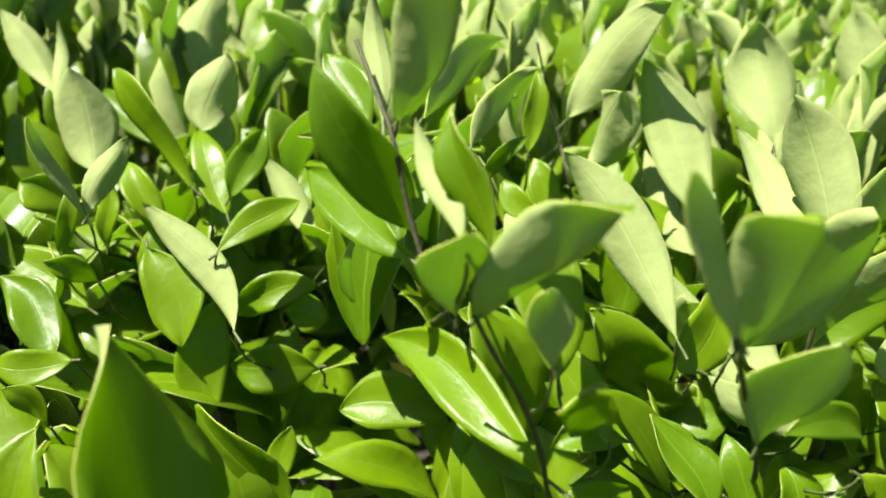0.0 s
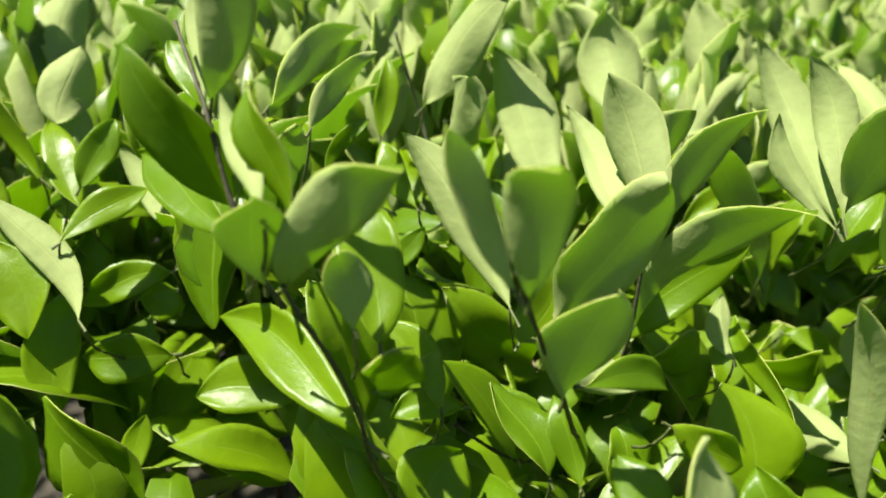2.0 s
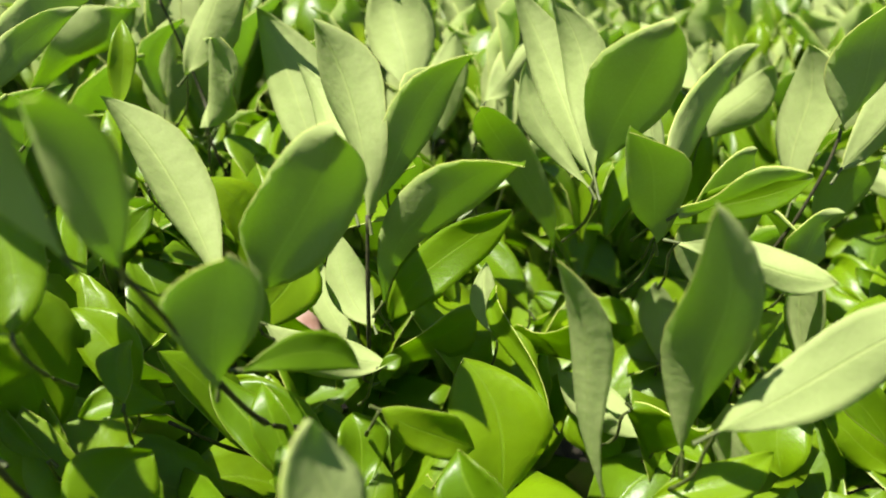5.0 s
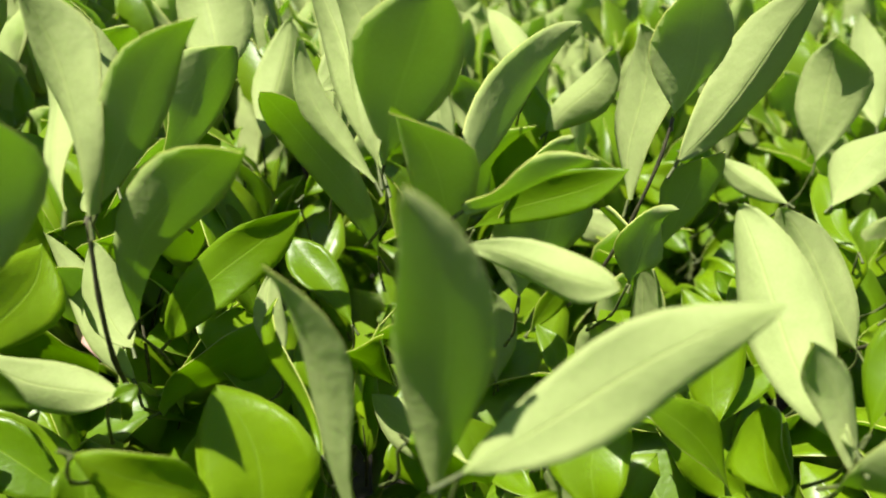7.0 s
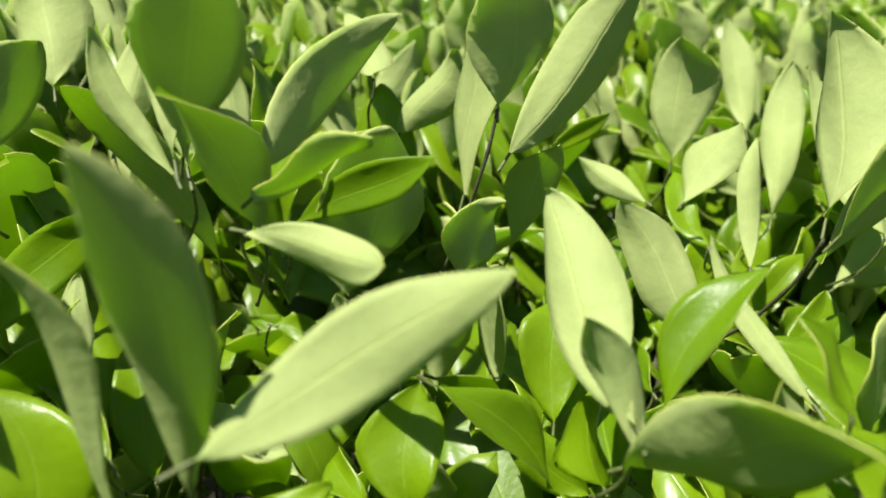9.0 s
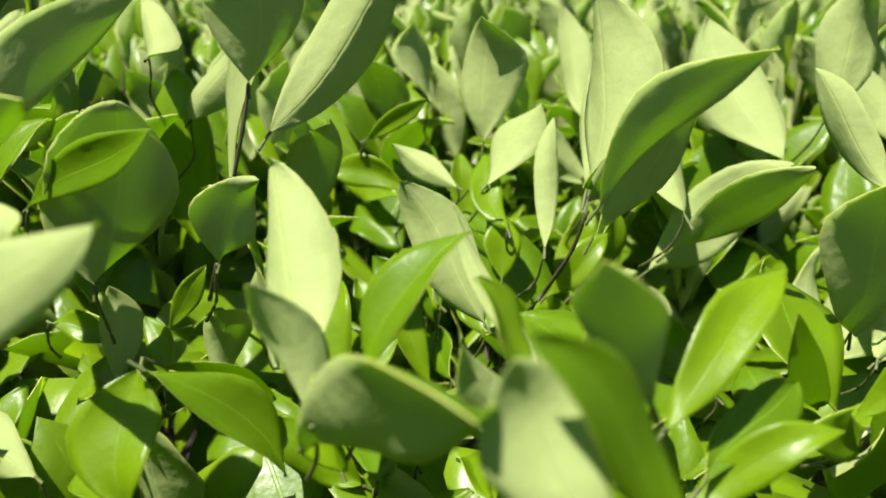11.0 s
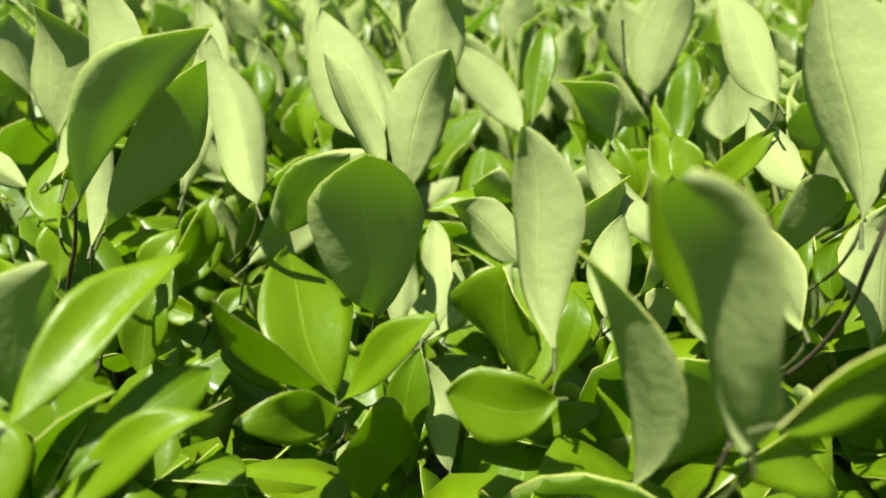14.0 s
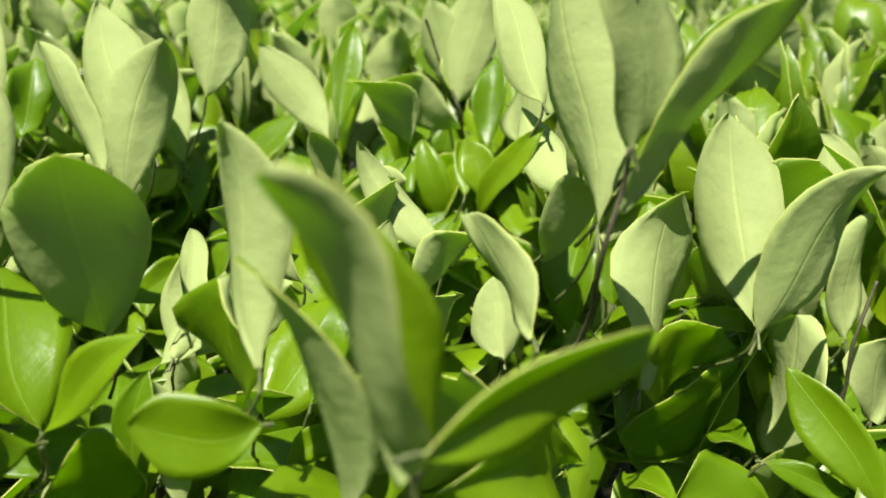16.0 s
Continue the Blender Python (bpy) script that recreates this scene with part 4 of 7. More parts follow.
s = shoot((0.547, 0.479, 1.187), (0.554, 0.466, 1.203), (0.556, 0.460, 1.218), (0.556, 0.457, 1.227), thick=0.0008, mat=green_bark)
leaf(s, (0.556, 0.457, 1.228), (0.553, 0.452, 1.301), 0.0400, -19, 0.47, 0.02, 0.026, wave=0.09, belly=0.58, sharp=0.85)
s = shoot((0.722, 0.418, 1.178), (0.721, 0.402, 1.193), (0.721, 0.394, 1.207), (0.721, 0.392, 1.215), thick=0.0008, mat=green_bark)
leaf(s, (0.722, 0.393, 1.216), (0.728, 0.480, 1.294), 0.0454, 144, 0.38, 0.00, 0.060, wave=0.08, belly=0.54, sharp=0.88)
s = shoot((0.663, 0.284, 1.197), (0.655, 0.270, 1.213), (0.654, 0.264, 1.228), (0.653, 0.262, 1.236), thick=0.0008, mat=green_bark)
leaf(s, (0.653, 0.263, 1.237), (0.646, 0.302, 1.282), 0.0199, 100, 0.49, 0.00, 0.020, wave=0.09, belly=0.50, sharp=0.78)
leaf(s, (0.655, 0.250, 1.225), (0.671, 0.240, 1.286), 0.0250, -94, 0.48, 0.00, 0.075, wave=0.08, belly=0.59, sharp=0.74)
s = shoot((0.654, 0.289, 1.131), (0.653, 0.275, 1.147), (0.649, 0.269, 1.161), (0.648, 0.265, 1.170), thick=0.0008, mat=green_bark)
leaf(s, (0.648, 0.265, 1.171), (0.629, 0.233, 1.251), 0.0473, 16, 0.16, 0.02, 0.012, wave=0.07, belly=0.56, sharp=0.75)
s = shoot((0.661, 0.187, 1.154), (0.660, 0.171, 1.169), (0.662, 0.162, 1.182), (0.662, 0.160, 1.191), thick=0.0008, mat=green_bark)
leaf(s, (0.662, 0.160, 1.192), (0.665, 0.184, 1.264), 0.0309, 118, 0.49, 0.01, 0.046, wave=0.08, belly=0.59, sharp=0.87)
leaf(s, (0.657, 0.152, 1.177), (0.623, 0.169, 1.182), 0.0263, -76, 0.31, -0.01, -0.120, wave=0.08, belly=0.53, sharp=0.75)
s = shoot((0.793, 0.232, 1.148), (0.782, 0.221, 1.166), (0.782, 0.217, 1.181), (0.782, 0.215, 1.190), thick=0.0008, mat=green_bark)
leaf(s, (0.781, 0.216, 1.190), (0.769, 0.265, 1.236), 0.0190, 140, 0.48, 0.01, 0.042, wave=0.17, belly=0.51, sharp=0.74)
leaf(s, (0.779, 0.218, 1.151), (0.779, 0.206, 1.178), 0.0251, -1, 0.26, 0.05, 0.001, wave=0.15, belly=0.54, sharp=0.90)
s = shoot((0.615, 0.262, 1.118), (0.615, 0.245, 1.132), (0.613, 0.235, 1.144), (0.614, 0.234, 1.152), thick=0.0008, mat=green_bark)
leaf(s, (0.614, 0.235, 1.153), (0.619, 0.292, 1.199), 0.0409, 13, 0.23, -0.00, -0.071, wave=0.09, belly=0.52, sharp=0.83)
leaf(s, (0.618, 0.249, 1.148), (0.561, 0.211, 1.215), 0.0138, -147, 0.21, 0.01, -0.025, wave=0.08, belly=0.55, sharp=0.76)
leaf(s, (0.613, 0.227, 1.156), (0.643, 0.205, 1.193), 0.0164, 58, 0.34, 0.01, -0.027, wave=0.12, belly=0.54, sharp=0.88)
s = shoot((0.610, 0.246, 1.123), (0.612, 0.229, 1.137), (0.611, 0.219, 1.150), (0.609, 0.216, 1.157), thick=0.0008, mat=green_bark)
leaf(s, (0.608, 0.216, 1.158), (0.564, 0.206, 1.170), 0.0199, -77, 0.25, 0.00, 0.028, wave=0.15, belly=0.54, sharp=0.79)
leaf(s, (0.610, 0.233, 1.130), (0.645, 0.224, 1.128), 0.0550, 109, 0.25, -0.01, -0.104, wave=0.13, belly=0.52, sharp=0.79)
s = shoot((0.690, 0.221, 1.118), (0.680, 0.206, 1.133), (0.677, 0.197, 1.146), (0.677, 0.194, 1.155), thick=0.0008, mat=green_bark)
leaf(s, (0.677, 0.194, 1.156), (0.670, 0.195, 1.211), 0.0459, -172, 0.32, 0.01, -0.086, wave=0.14, belly=0.59, sharp=0.76)
leaf(s, (0.694, 0.208, 1.119), (0.722, 0.195, 1.135), 0.0136, 56, 0.26, 0.04, -0.084, wave=0.12, belly=0.54, sharp=0.79)
s = shoot((0.648, 0.244, 1.082), (0.654, 0.226, 1.095), (0.654, 0.216, 1.107), (0.654, 0.213, 1.116), thick=0.0008, mat=green_bark)
leaf(s, (0.654, 0.214, 1.117), (0.653, 0.231, 1.162), 0.0156, 160, 0.39, -0.01, -0.060, wave=0.16, belly=0.48, sharp=0.86)
s = shoot((0.650, 0.258, 1.074), (0.647, 0.242, 1.088), (0.643, 0.233, 1.101), (0.644, 0.230, 1.110), thick=0.0008, mat=green_bark)
leaf(s, (0.644, 0.230, 1.111), (0.654, 0.235, 1.165), 0.0200, 5, 0.22, 0.05, -0.046, wave=0.15, belly=0.53, sharp=0.83)
s = shoot((0.782, 0.148, 1.190), (0.776, 0.133, 1.205), (0.773, 0.125, 1.218), (0.773, 0.123, 1.227), thick=0.0008, mat=green_bark)
leaf(s, (0.773, 0.123, 1.228), (0.785, 0.159, 1.320), 0.0382, 111, 0.61, -0.00, 0.008, wave=0.15, belly=0.54, sharp=0.79)
s = shoot((0.794, 0.150, 1.210), (0.782, 0.132, 1.224), (0.780, 0.122, 1.237), (0.781, 0.119, 1.245), thick=0.0008, mat=green_bark)
leaf(s, (0.782, 0.119, 1.246), (0.833, 0.098, 1.303), 0.0112, 57, 0.38, 0.01, -0.080, wave=0.09, belly=0.54, sharp=0.81)
s = shoot((0.867, 0.137, 1.141), (0.861, 0.118, 1.153), (0.858, 0.107, 1.164), (0.858, 0.105, 1.173), thick=0.0008, mat=green_bark)
leaf(s, (0.859, 0.105, 1.174), (0.893, 0.150, 1.254), 0.0411, 146, 0.50, 0.01, 0.022, wave=0.14, belly=0.58, sharp=0.77)
leaf(s, (0.858, 0.104, 1.171), (0.890, 0.077, 1.242), 0.0396, -69, 0.23, 0.01, 0.022, wave=0.09, belly=0.53, sharp=0.83)
s = shoot((0.993, 0.176, 1.154), (0.993, 0.160, 1.168), (0.992, 0.150, 1.181), (0.993, 0.148, 1.190), thick=0.0008, mat=green_bark)
leaf(s, (0.994, 0.149, 1.191), (1.020, 0.172, 1.234), 0.0324, 157, 0.39, 0.02, -0.120, wave=0.14, belly=0.52, sharp=0.88)
s = shoot((0.993, 0.245, 1.178), (1.001, 0.229, 1.193), (1.004, 0.220, 1.206), (1.006, 0.216, 1.214), thick=0.0008, mat=green_bark)
leaf(s, (1.006, 0.216, 1.214), (1.037, 0.199, 1.235), 0.0180, 77, 0.23, 0.04, 0.075, wave=0.16, belly=0.60, sharp=0.86)
s = shoot((0.653, 0.101, 1.160), (0.656, 0.086, 1.175), (0.657, 0.078, 1.189), (0.656, 0.075, 1.198), thick=0.0008, mat=green_bark)
leaf(s, (0.655, 0.075, 1.199), (0.622, 0.078, 1.272), 0.0322, 6, 0.35, 0.02, 0.023, wave=0.16, belly=0.56, sharp=0.62)
leaf(s, (0.652, 0.068, 1.209), (0.716, 0.057, 1.225), 0.0213, 101, 0.55, 0.01, -0.080, wave=0.11, belly=0.49, sharp=0.75)
s = shoot((0.665, 0.156, 1.114), (0.668, 0.140, 1.129), (0.671, 0.131, 1.142), (0.670, 0.128, 1.151), thick=0.0008, mat=green_bark)
leaf(s, (0.670, 0.128, 1.152), (0.641, 0.128, 1.240), 0.0228, 6, 0.25, -0.00, -0.114, wave=0.08, belly=0.55, sharp=0.84)
s = shoot((0.908, 0.157, 1.108), (0.900, 0.141, 1.122), (0.897, 0.132, 1.134), (0.895, 0.129, 1.140), thick=0.0008, mat=green_bark)
leaf(s, (0.895, 0.130, 1.140), (0.841, 0.152, 1.103), 0.0495, -98, 0.22, 0.00, -0.120, wave=0.09, belly=0.55, sharp=0.75)
leaf(s, (0.892, 0.136, 1.150), (0.842, 0.155, 1.142), 0.0483, -108, 0.21, -0.01, -0.021, wave=0.17, belly=0.55, sharp=0.78)
s = shoot((0.861, 0.117, 1.052), (0.868, 0.101, 1.067), (0.869, 0.093, 1.081), (0.867, 0.091, 1.088), thick=0.0008, mat=green_bark)
leaf(s, (0.866, 0.092, 1.089), (0.825, 0.116, 1.096), 0.0445, -49, 0.30, 0.02, 0.059, wave=0.13, belly=0.50, sharp=0.88)
s = shoot((0.880, 0.081, 1.067), (0.883, 0.065, 1.081), (0.885, 0.055, 1.093), (0.885, 0.053, 1.102), thick=0.0008, mat=green_bark)
leaf(s, (0.885, 0.054, 1.103), (0.884, 0.102, 1.150), 0.0242, -66, 0.30, 0.00, 0.046, wave=0.08, belly=0.54, sharp=0.77)
s = shoot((0.915, 0.137, 1.054), (0.910, 0.122, 1.070), (0.910, 0.114, 1.084), (0.910, 0.111, 1.093), thick=0.0008, mat=green_bark)
leaf(s, (0.910, 0.111, 1.094), (0.920, 0.118, 1.161), 0.0550, 120, 0.15, -0.01, -0.004, wave=0.17, belly=0.53, sharp=0.62)
s = shoot((0.840, 0.226, 1.055), (0.841, 0.208, 1.068), (0.841, 0.198, 1.081), (0.842, 0.194, 1.088), thick=0.0008, mat=green_bark)
leaf(s, (0.843, 0.194, 1.089), (0.861, 0.181, 1.095), 0.0196, 66, 0.38, -0.00, -0.054, wave=0.09, belly=0.53, sharp=0.82)
s = shoot((0.780, 0.155, 1.091), (0.782, 0.141, 1.107), (0.780, 0.134, 1.121), (0.778, 0.130, 1.129), thick=0.0008, mat=green_bark)
leaf(s, (0.777, 0.130, 1.129), (0.683, 0.100, 1.170), 0.0354, -71, 0.32, 0.03, 0.076, wave=0.16, belly=0.57, sharp=0.88)
s = shoot((0.866, 0.298, 1.155), (0.861, 0.282, 1.170), (0.858, 0.274, 1.184), (0.858, 0.272, 1.193), thick=0.0008, mat=green_bark)
leaf(s, (0.858, 0.272, 1.194), (0.858, 0.287, 1.228), 0.0200, -38, 0.31, 0.02, 0.036, wave=0.15, belly=0.56, sharp=0.76)
s = shoot((0.820, 0.259, 1.167), (0.816, 0.242, 1.181), (0.814, 0.233, 1.193), (0.814, 0.229, 1.202), thick=0.0008, mat=green_bark)
leaf(s, (0.814, 0.228, 1.203), (0.824, 0.199, 1.247), 0.0156, 75, 0.31, 0.04, -0.014, wave=0.12, belly=0.50, sharp=0.78)
s = shoot((0.802, 0.188, 1.186), (0.806, 0.173, 1.202), (0.809, 0.166, 1.215), (0.810, 0.165, 1.223), thick=0.0008, mat=green_bark)
leaf(s, (0.810, 0.165, 1.224), (0.830, 0.219, 1.253), 0.0210, 150, 0.49, 0.03, 0.036, wave=0.10, belly=0.60, sharp=0.75)
leaf(s, (0.806, 0.179, 1.194), (0.789, 0.144, 1.238), 0.0203, -31, 0.19, 0.03, -0.001, wave=0.09, belly=0.57, sharp=0.85)
s = shoot((0.743, 0.144, 1.160), (0.740, 0.127, 1.175), (0.738, 0.118, 1.187), (0.739, 0.117, 1.195), thick=0.0008, mat=green_bark)
leaf(s, (0.739, 0.118, 1.196), (0.754, 0.169, 1.225), 0.0258, 88, 0.20, -0.01, -0.021, wave=0.14, belly=0.56, sharp=0.84)
s = shoot((0.820, 0.223, 1.221), (0.819, 0.208, 1.236), (0.821, 0.199, 1.250), (0.822, 0.198, 1.258), thick=0.0008, mat=green_bark)
leaf(s, (0.822, 0.198, 1.258), (0.851, 0.265, 1.311), 0.0227, 151, 0.43, -0.00, -0.023, wave=0.14, belly=0.51, sharp=0.91)
s = shoot((0.752, 0.420, 1.205), (0.752, 0.405, 1.221), (0.754, 0.398, 1.235), (0.754, 0.394, 1.244), thick=0.0008, mat=green_bark)
leaf(s, (0.754, 0.394, 1.245), (0.763, 0.383, 1.320), 0.0347, -78, 0.59, 0.05, 0.008, wave=0.16, belly=0.47, sharp=0.85)
s = shoot((0.922, 0.360, 1.172), (0.917, 0.344, 1.186), (0.913, 0.335, 1.199), (0.914, 0.332, 1.208), thick=0.0008, mat=green_bark)
leaf(s, (0.914, 0.333, 1.208), (0.945, 0.359, 1.265), 0.0220, 2, 0.35, 0.01, -0.001, wave=0.16, belly=0.53, sharp=0.92)
s = shoot((0.626, 0.394, 1.162), (0.632, 0.378, 1.177), (0.634, 0.370, 1.190), (0.634, 0.368, 1.199), thick=0.0008, mat=green_bark)
leaf(s, (0.634, 0.369, 1.200), (0.631, 0.441, 1.283), 0.0288, 164, 0.60, 0.00, -0.070, wave=0.14, belly=0.48, sharp=0.76)
leaf(s, (0.641, 0.387, 1.172), (0.659, 0.307, 1.235), 0.0293, -47, 0.18, 0.02, -0.006, wave=0.07, belly=0.58, sharp=0.86)
s = shoot((0.595, 0.444, 1.106), (0.593, 0.427, 1.120), (0.592, 0.418, 1.133), (0.593, 0.414, 1.141), thick=0.0008, mat=green_bark)
leaf(s, (0.594, 0.414, 1.142), (0.620, 0.411, 1.193), 0.0234, 106, 0.34, 0.01, 0.034, wave=0.10, belly=0.58, sharp=0.82)
s = shoot((0.557, 0.336, 1.105), (0.558, 0.322, 1.121), (0.554, 0.315, 1.135), (0.555, 0.312, 1.144), thick=0.0008, mat=green_bark)
leaf(s, (0.556, 0.313, 1.145), (0.574, 0.327, 1.181), 0.0212, 32, 0.34, 0.01, -0.081, wave=0.10, belly=0.53, sharp=0.76)
s = shoot((0.680, 0.301, 1.113), (0.680, 0.284, 1.127), (0.677, 0.275, 1.139), (0.678, 0.272, 1.148), thick=0.0008, mat=green_bark)
leaf(s, (0.678, 0.273, 1.149), (0.702, 0.301, 1.197), 0.0232, 145, 0.48, -0.01, -0.038, wave=0.15, belly=0.52, sharp=0.77)
leaf(s, (0.678, 0.274, 1.146), (0.698, 0.266, 1.181), 0.0145, -155, 0.55, 0.05, -0.033, wave=0.16, belly=0.55, sharp=0.92)
leaf(s, (0.681, 0.301, 1.134), (0.720, 0.308, 1.171), 0.0290, -155, 0.60, 0.02, -0.074, wave=0.08, belly=0.56, sharp=0.86)
s = shoot((0.712, 0.240, 1.100), (0.711, 0.226, 1.117), (0.711, 0.219, 1.131), (0.712, 0.216, 1.140), thick=0.0008, mat=green_bark)
leaf(s, (0.712, 0.216, 1.140), (0.733, 0.229, 1.176), 0.0163, 21, 0.22, 0.01, 0.058, wave=0.12, belly=0.58, sharp=0.82)
s = shoot((0.861, 0.213, 1.122), (0.864, 0.196, 1.136), (0.863, 0.186, 1.149), (0.864, 0.183, 1.158), thick=0.0008, mat=green_bark)
leaf(s, (0.864, 0.183, 1.159), (0.874, 0.188, 1.190), 0.0171, -5, 0.36, 0.01, -0.120, wave=0.15, belly=0.50, sharp=0.78)
s = shoot((0.533, 0.450, 1.176), (0.538, 0.434, 1.190), (0.541, 0.424, 1.203), (0.543, 0.421, 1.212), thick=0.0008, mat=green_bark)
leaf(s, (0.543, 0.421, 1.213), (0.575, 0.421, 1.256), 0.0336, -163, 0.38, -0.00, 0.111, wave=0.12, belly=0.54, sharp=0.84)
s = shoot((0.547, 0.415, 1.158), (0.546, 0.402, 1.174), (0.542, 0.395, 1.188), (0.542, 0.394, 1.196), thick=0.0008, mat=green_bark)
leaf(s, (0.542, 0.394, 1.196), (0.552, 0.448, 1.224), 0.0177, -15, 0.22, -0.01, -0.072, wave=0.15, belly=0.52, sharp=0.78)
leaf(s, (0.538, 0.391, 1.169), (0.549, 0.408, 1.197), 0.0206, 26, 0.20, 0.01, -0.074, wave=0.07, belly=0.54, sharp=0.79)
s = shoot((0.529, 0.477, 1.173), (0.531, 0.460, 1.186), (0.537, 0.451, 1.197), (0.536, 0.449, 1.205), thick=0.0008, mat=green_bark)
leaf(s, (0.536, 0.450, 1.206), (0.509, 0.487, 1.227), 0.0170, 115, 0.62, 0.04, 0.019, wave=0.07, belly=0.54, sharp=0.92)
s = shoot((0.546, 0.396, 1.153), (0.552, 0.381, 1.168), (0.551, 0.372, 1.182), (0.552, 0.370, 1.190), thick=0.0008, mat=green_bark)
leaf(s, (0.552, 0.371, 1.191), (0.574, 0.406, 1.250), 0.0133, -171, 0.38, 0.02, 0.019, wave=0.08, belly=0.54, sharp=0.80)
leaf(s, (0.563, 0.388, 1.156), (0.599, 0.386, 1.188), 0.0166, 57, 0.26, 0.02, 0.038, wave=0.12, belly=0.56, sharp=0.88)
s = shoot((0.614, 0.460, 1.155), (0.611, 0.445, 1.171), (0.614, 0.437, 1.184), (0.615, 0.435, 1.193), thick=0.0008, mat=green_bark)
leaf(s, (0.615, 0.435, 1.194), (0.653, 0.479, 1.280), 0.0258, 177, 0.40, 0.01, 0.007, wave=0.15, belly=0.60, sharp=0.78)
s = shoot((0.363, 0.329, 1.158), (0.359, 0.314, 1.174), (0.356, 0.306, 1.187), (0.356, 0.302, 1.193), thick=0.0008, mat=green_bark)
leaf(s, (0.355, 0.302, 1.192), (0.345, 0.281, 1.152), 0.0323, 3, 0.27, 0.01, 0.082, wave=0.11, belly=0.53, sharp=0.75)
leaf(s, (0.357, 0.292, 1.196), (0.400, 0.279, 1.151), 0.0204, 36, 0.32, 0.03, -0.103, wave=0.15, belly=0.55, sharp=0.90)
leaf(s, (0.363, 0.308, 1.189), (0.409, 0.356, 1.141), 0.0124, 104, 0.21, 0.04, -0.035, wave=0.12, belly=0.52, sharp=0.88)
s = shoot((0.312, 0.365, 1.101), (0.315, 0.349, 1.116), (0.313, 0.339, 1.129), (0.312, 0.338, 1.136), thick=0.0008, mat=green_bark)
leaf(s, (0.311, 0.338, 1.137), (0.275, 0.381, 1.155), 0.0233, 135, 0.51, 0.01, 0.018, wave=0.07, belly=0.58, sharp=0.77)
leaf(s, (0.304, 0.363, 1.095), (0.291, 0.392, 1.130), 0.0315, -42, 0.20, 0.00, 0.029, wave=0.17, belly=0.61, sharp=0.91)
s = shoot((0.312, 0.478, 1.126), (0.310, 0.460, 1.140), (0.311, 0.450, 1.152), (0.313, 0.447, 1.159), thick=0.0008, mat=green_bark)
leaf(s, (0.314, 0.446, 1.159), (0.340, 0.433, 1.150), 0.0151, 55, 0.38, 0.04, -0.067, wave=0.14, belly=0.53, sharp=0.82)
s = shoot((0.363, 0.402, 1.122), (0.363, 0.383, 1.134), (0.363, 0.372, 1.145), (0.363, 0.370, 1.154), thick=0.0008, mat=green_bark)
leaf(s, (0.363, 0.371, 1.155), (0.359, 0.391, 1.177), 0.0126, -26, 0.36, 0.03, 0.120, wave=0.12, belly=0.51, sharp=0.81)
s = shoot((0.367, 0.455, 1.117), (0.365, 0.438, 1.132), (0.366, 0.428, 1.144), (0.367, 0.425, 1.153), thick=0.0008, mat=green_bark)
leaf(s, (0.368, 0.425, 1.154), (0.390, 0.428, 1.185), 0.0128, 77, 0.22, 0.03, -0.023, wave=0.12, belly=0.58, sharp=0.92)
s = shoot((0.462, 0.234, 1.181), (0.458, 0.216, 1.194), (0.459, 0.205, 1.206), (0.458, 0.203, 1.215), thick=0.0008, mat=green_bark)
leaf(s, (0.458, 0.203, 1.216), (0.448, 0.218, 1.242), 0.0115, -11, 0.39, -0.00, 0.019, wave=0.12, belly=0.54, sharp=0.80)
s = shoot((0.493, 0.403, 1.088), (0.490, 0.386, 1.102), (0.490, 0.377, 1.115), (0.490, 0.375, 1.124), thick=0.0008, mat=green_bark)
leaf(s, (0.490, 0.375, 1.124), (0.489, 0.421, 1.181), 0.0231, 5, 0.31, 0.02, -0.103, wave=0.10, belly=0.54, sharp=0.83)
s = shoot((0.523, 0.529, 1.156), (0.525, 0.512, 1.170), (0.526, 0.503, 1.183), (0.524, 0.501, 1.191), thick=0.0008, mat=green_bark)
leaf(s, (0.524, 0.501, 1.191), (0.479, 0.529, 1.205), 0.0220, -76, 0.38, -0.00, 0.120, wave=0.11, belly=0.60, sharp=0.86)
s = shoot((0.539, 0.364, 1.122), (0.544, 0.347, 1.137), (0.545, 0.337, 1.150), (0.546, 0.335, 1.158), thick=0.0008, mat=green_bark)
leaf(s, (0.547, 0.335, 1.158), (0.583, 0.350, 1.182), 0.0201, 47, 0.38, 0.05, 0.077, wave=0.09, belly=0.61, sharp=0.86)
s = shoot((0.739, 0.285, 1.134), (0.737, 0.271, 1.150), (0.738, 0.264, 1.165), (0.737, 0.262, 1.173), thick=0.0008, mat=green_bark)
leaf(s, (0.737, 0.262, 1.174), (0.705, 0.291, 1.208), 0.0241, 90, 0.42, 0.01, -0.020, wave=0.10, belly=0.57, sharp=0.89)
s = shoot((0.379, 0.489, 1.253), (0.375, 0.471, 1.266), (0.376, 0.460, 1.277), (0.376, 0.459, 1.285), thick=0.0008, mat=green_bark)
leaf(s, (0.376, 0.460, 1.285), (0.381, 0.552, 1.311), 0.0208, 148, 0.61, 0.05, -0.005, wave=0.11, belly=0.54, sharp=0.80)
s = shoot((0.167, 0.344, 1.171), (0.170, 0.328, 1.185), (0.172, 0.320, 1.199), (0.174, 0.316, 1.206), thick=0.0008, mat=green_bark)
leaf(s, (0.175, 0.316, 1.206), (0.184, 0.316, 1.210), 0.0070, 55, 0.32, 0.04, 0.026, wave=0.10, belly=0.59, sharp=0.74)
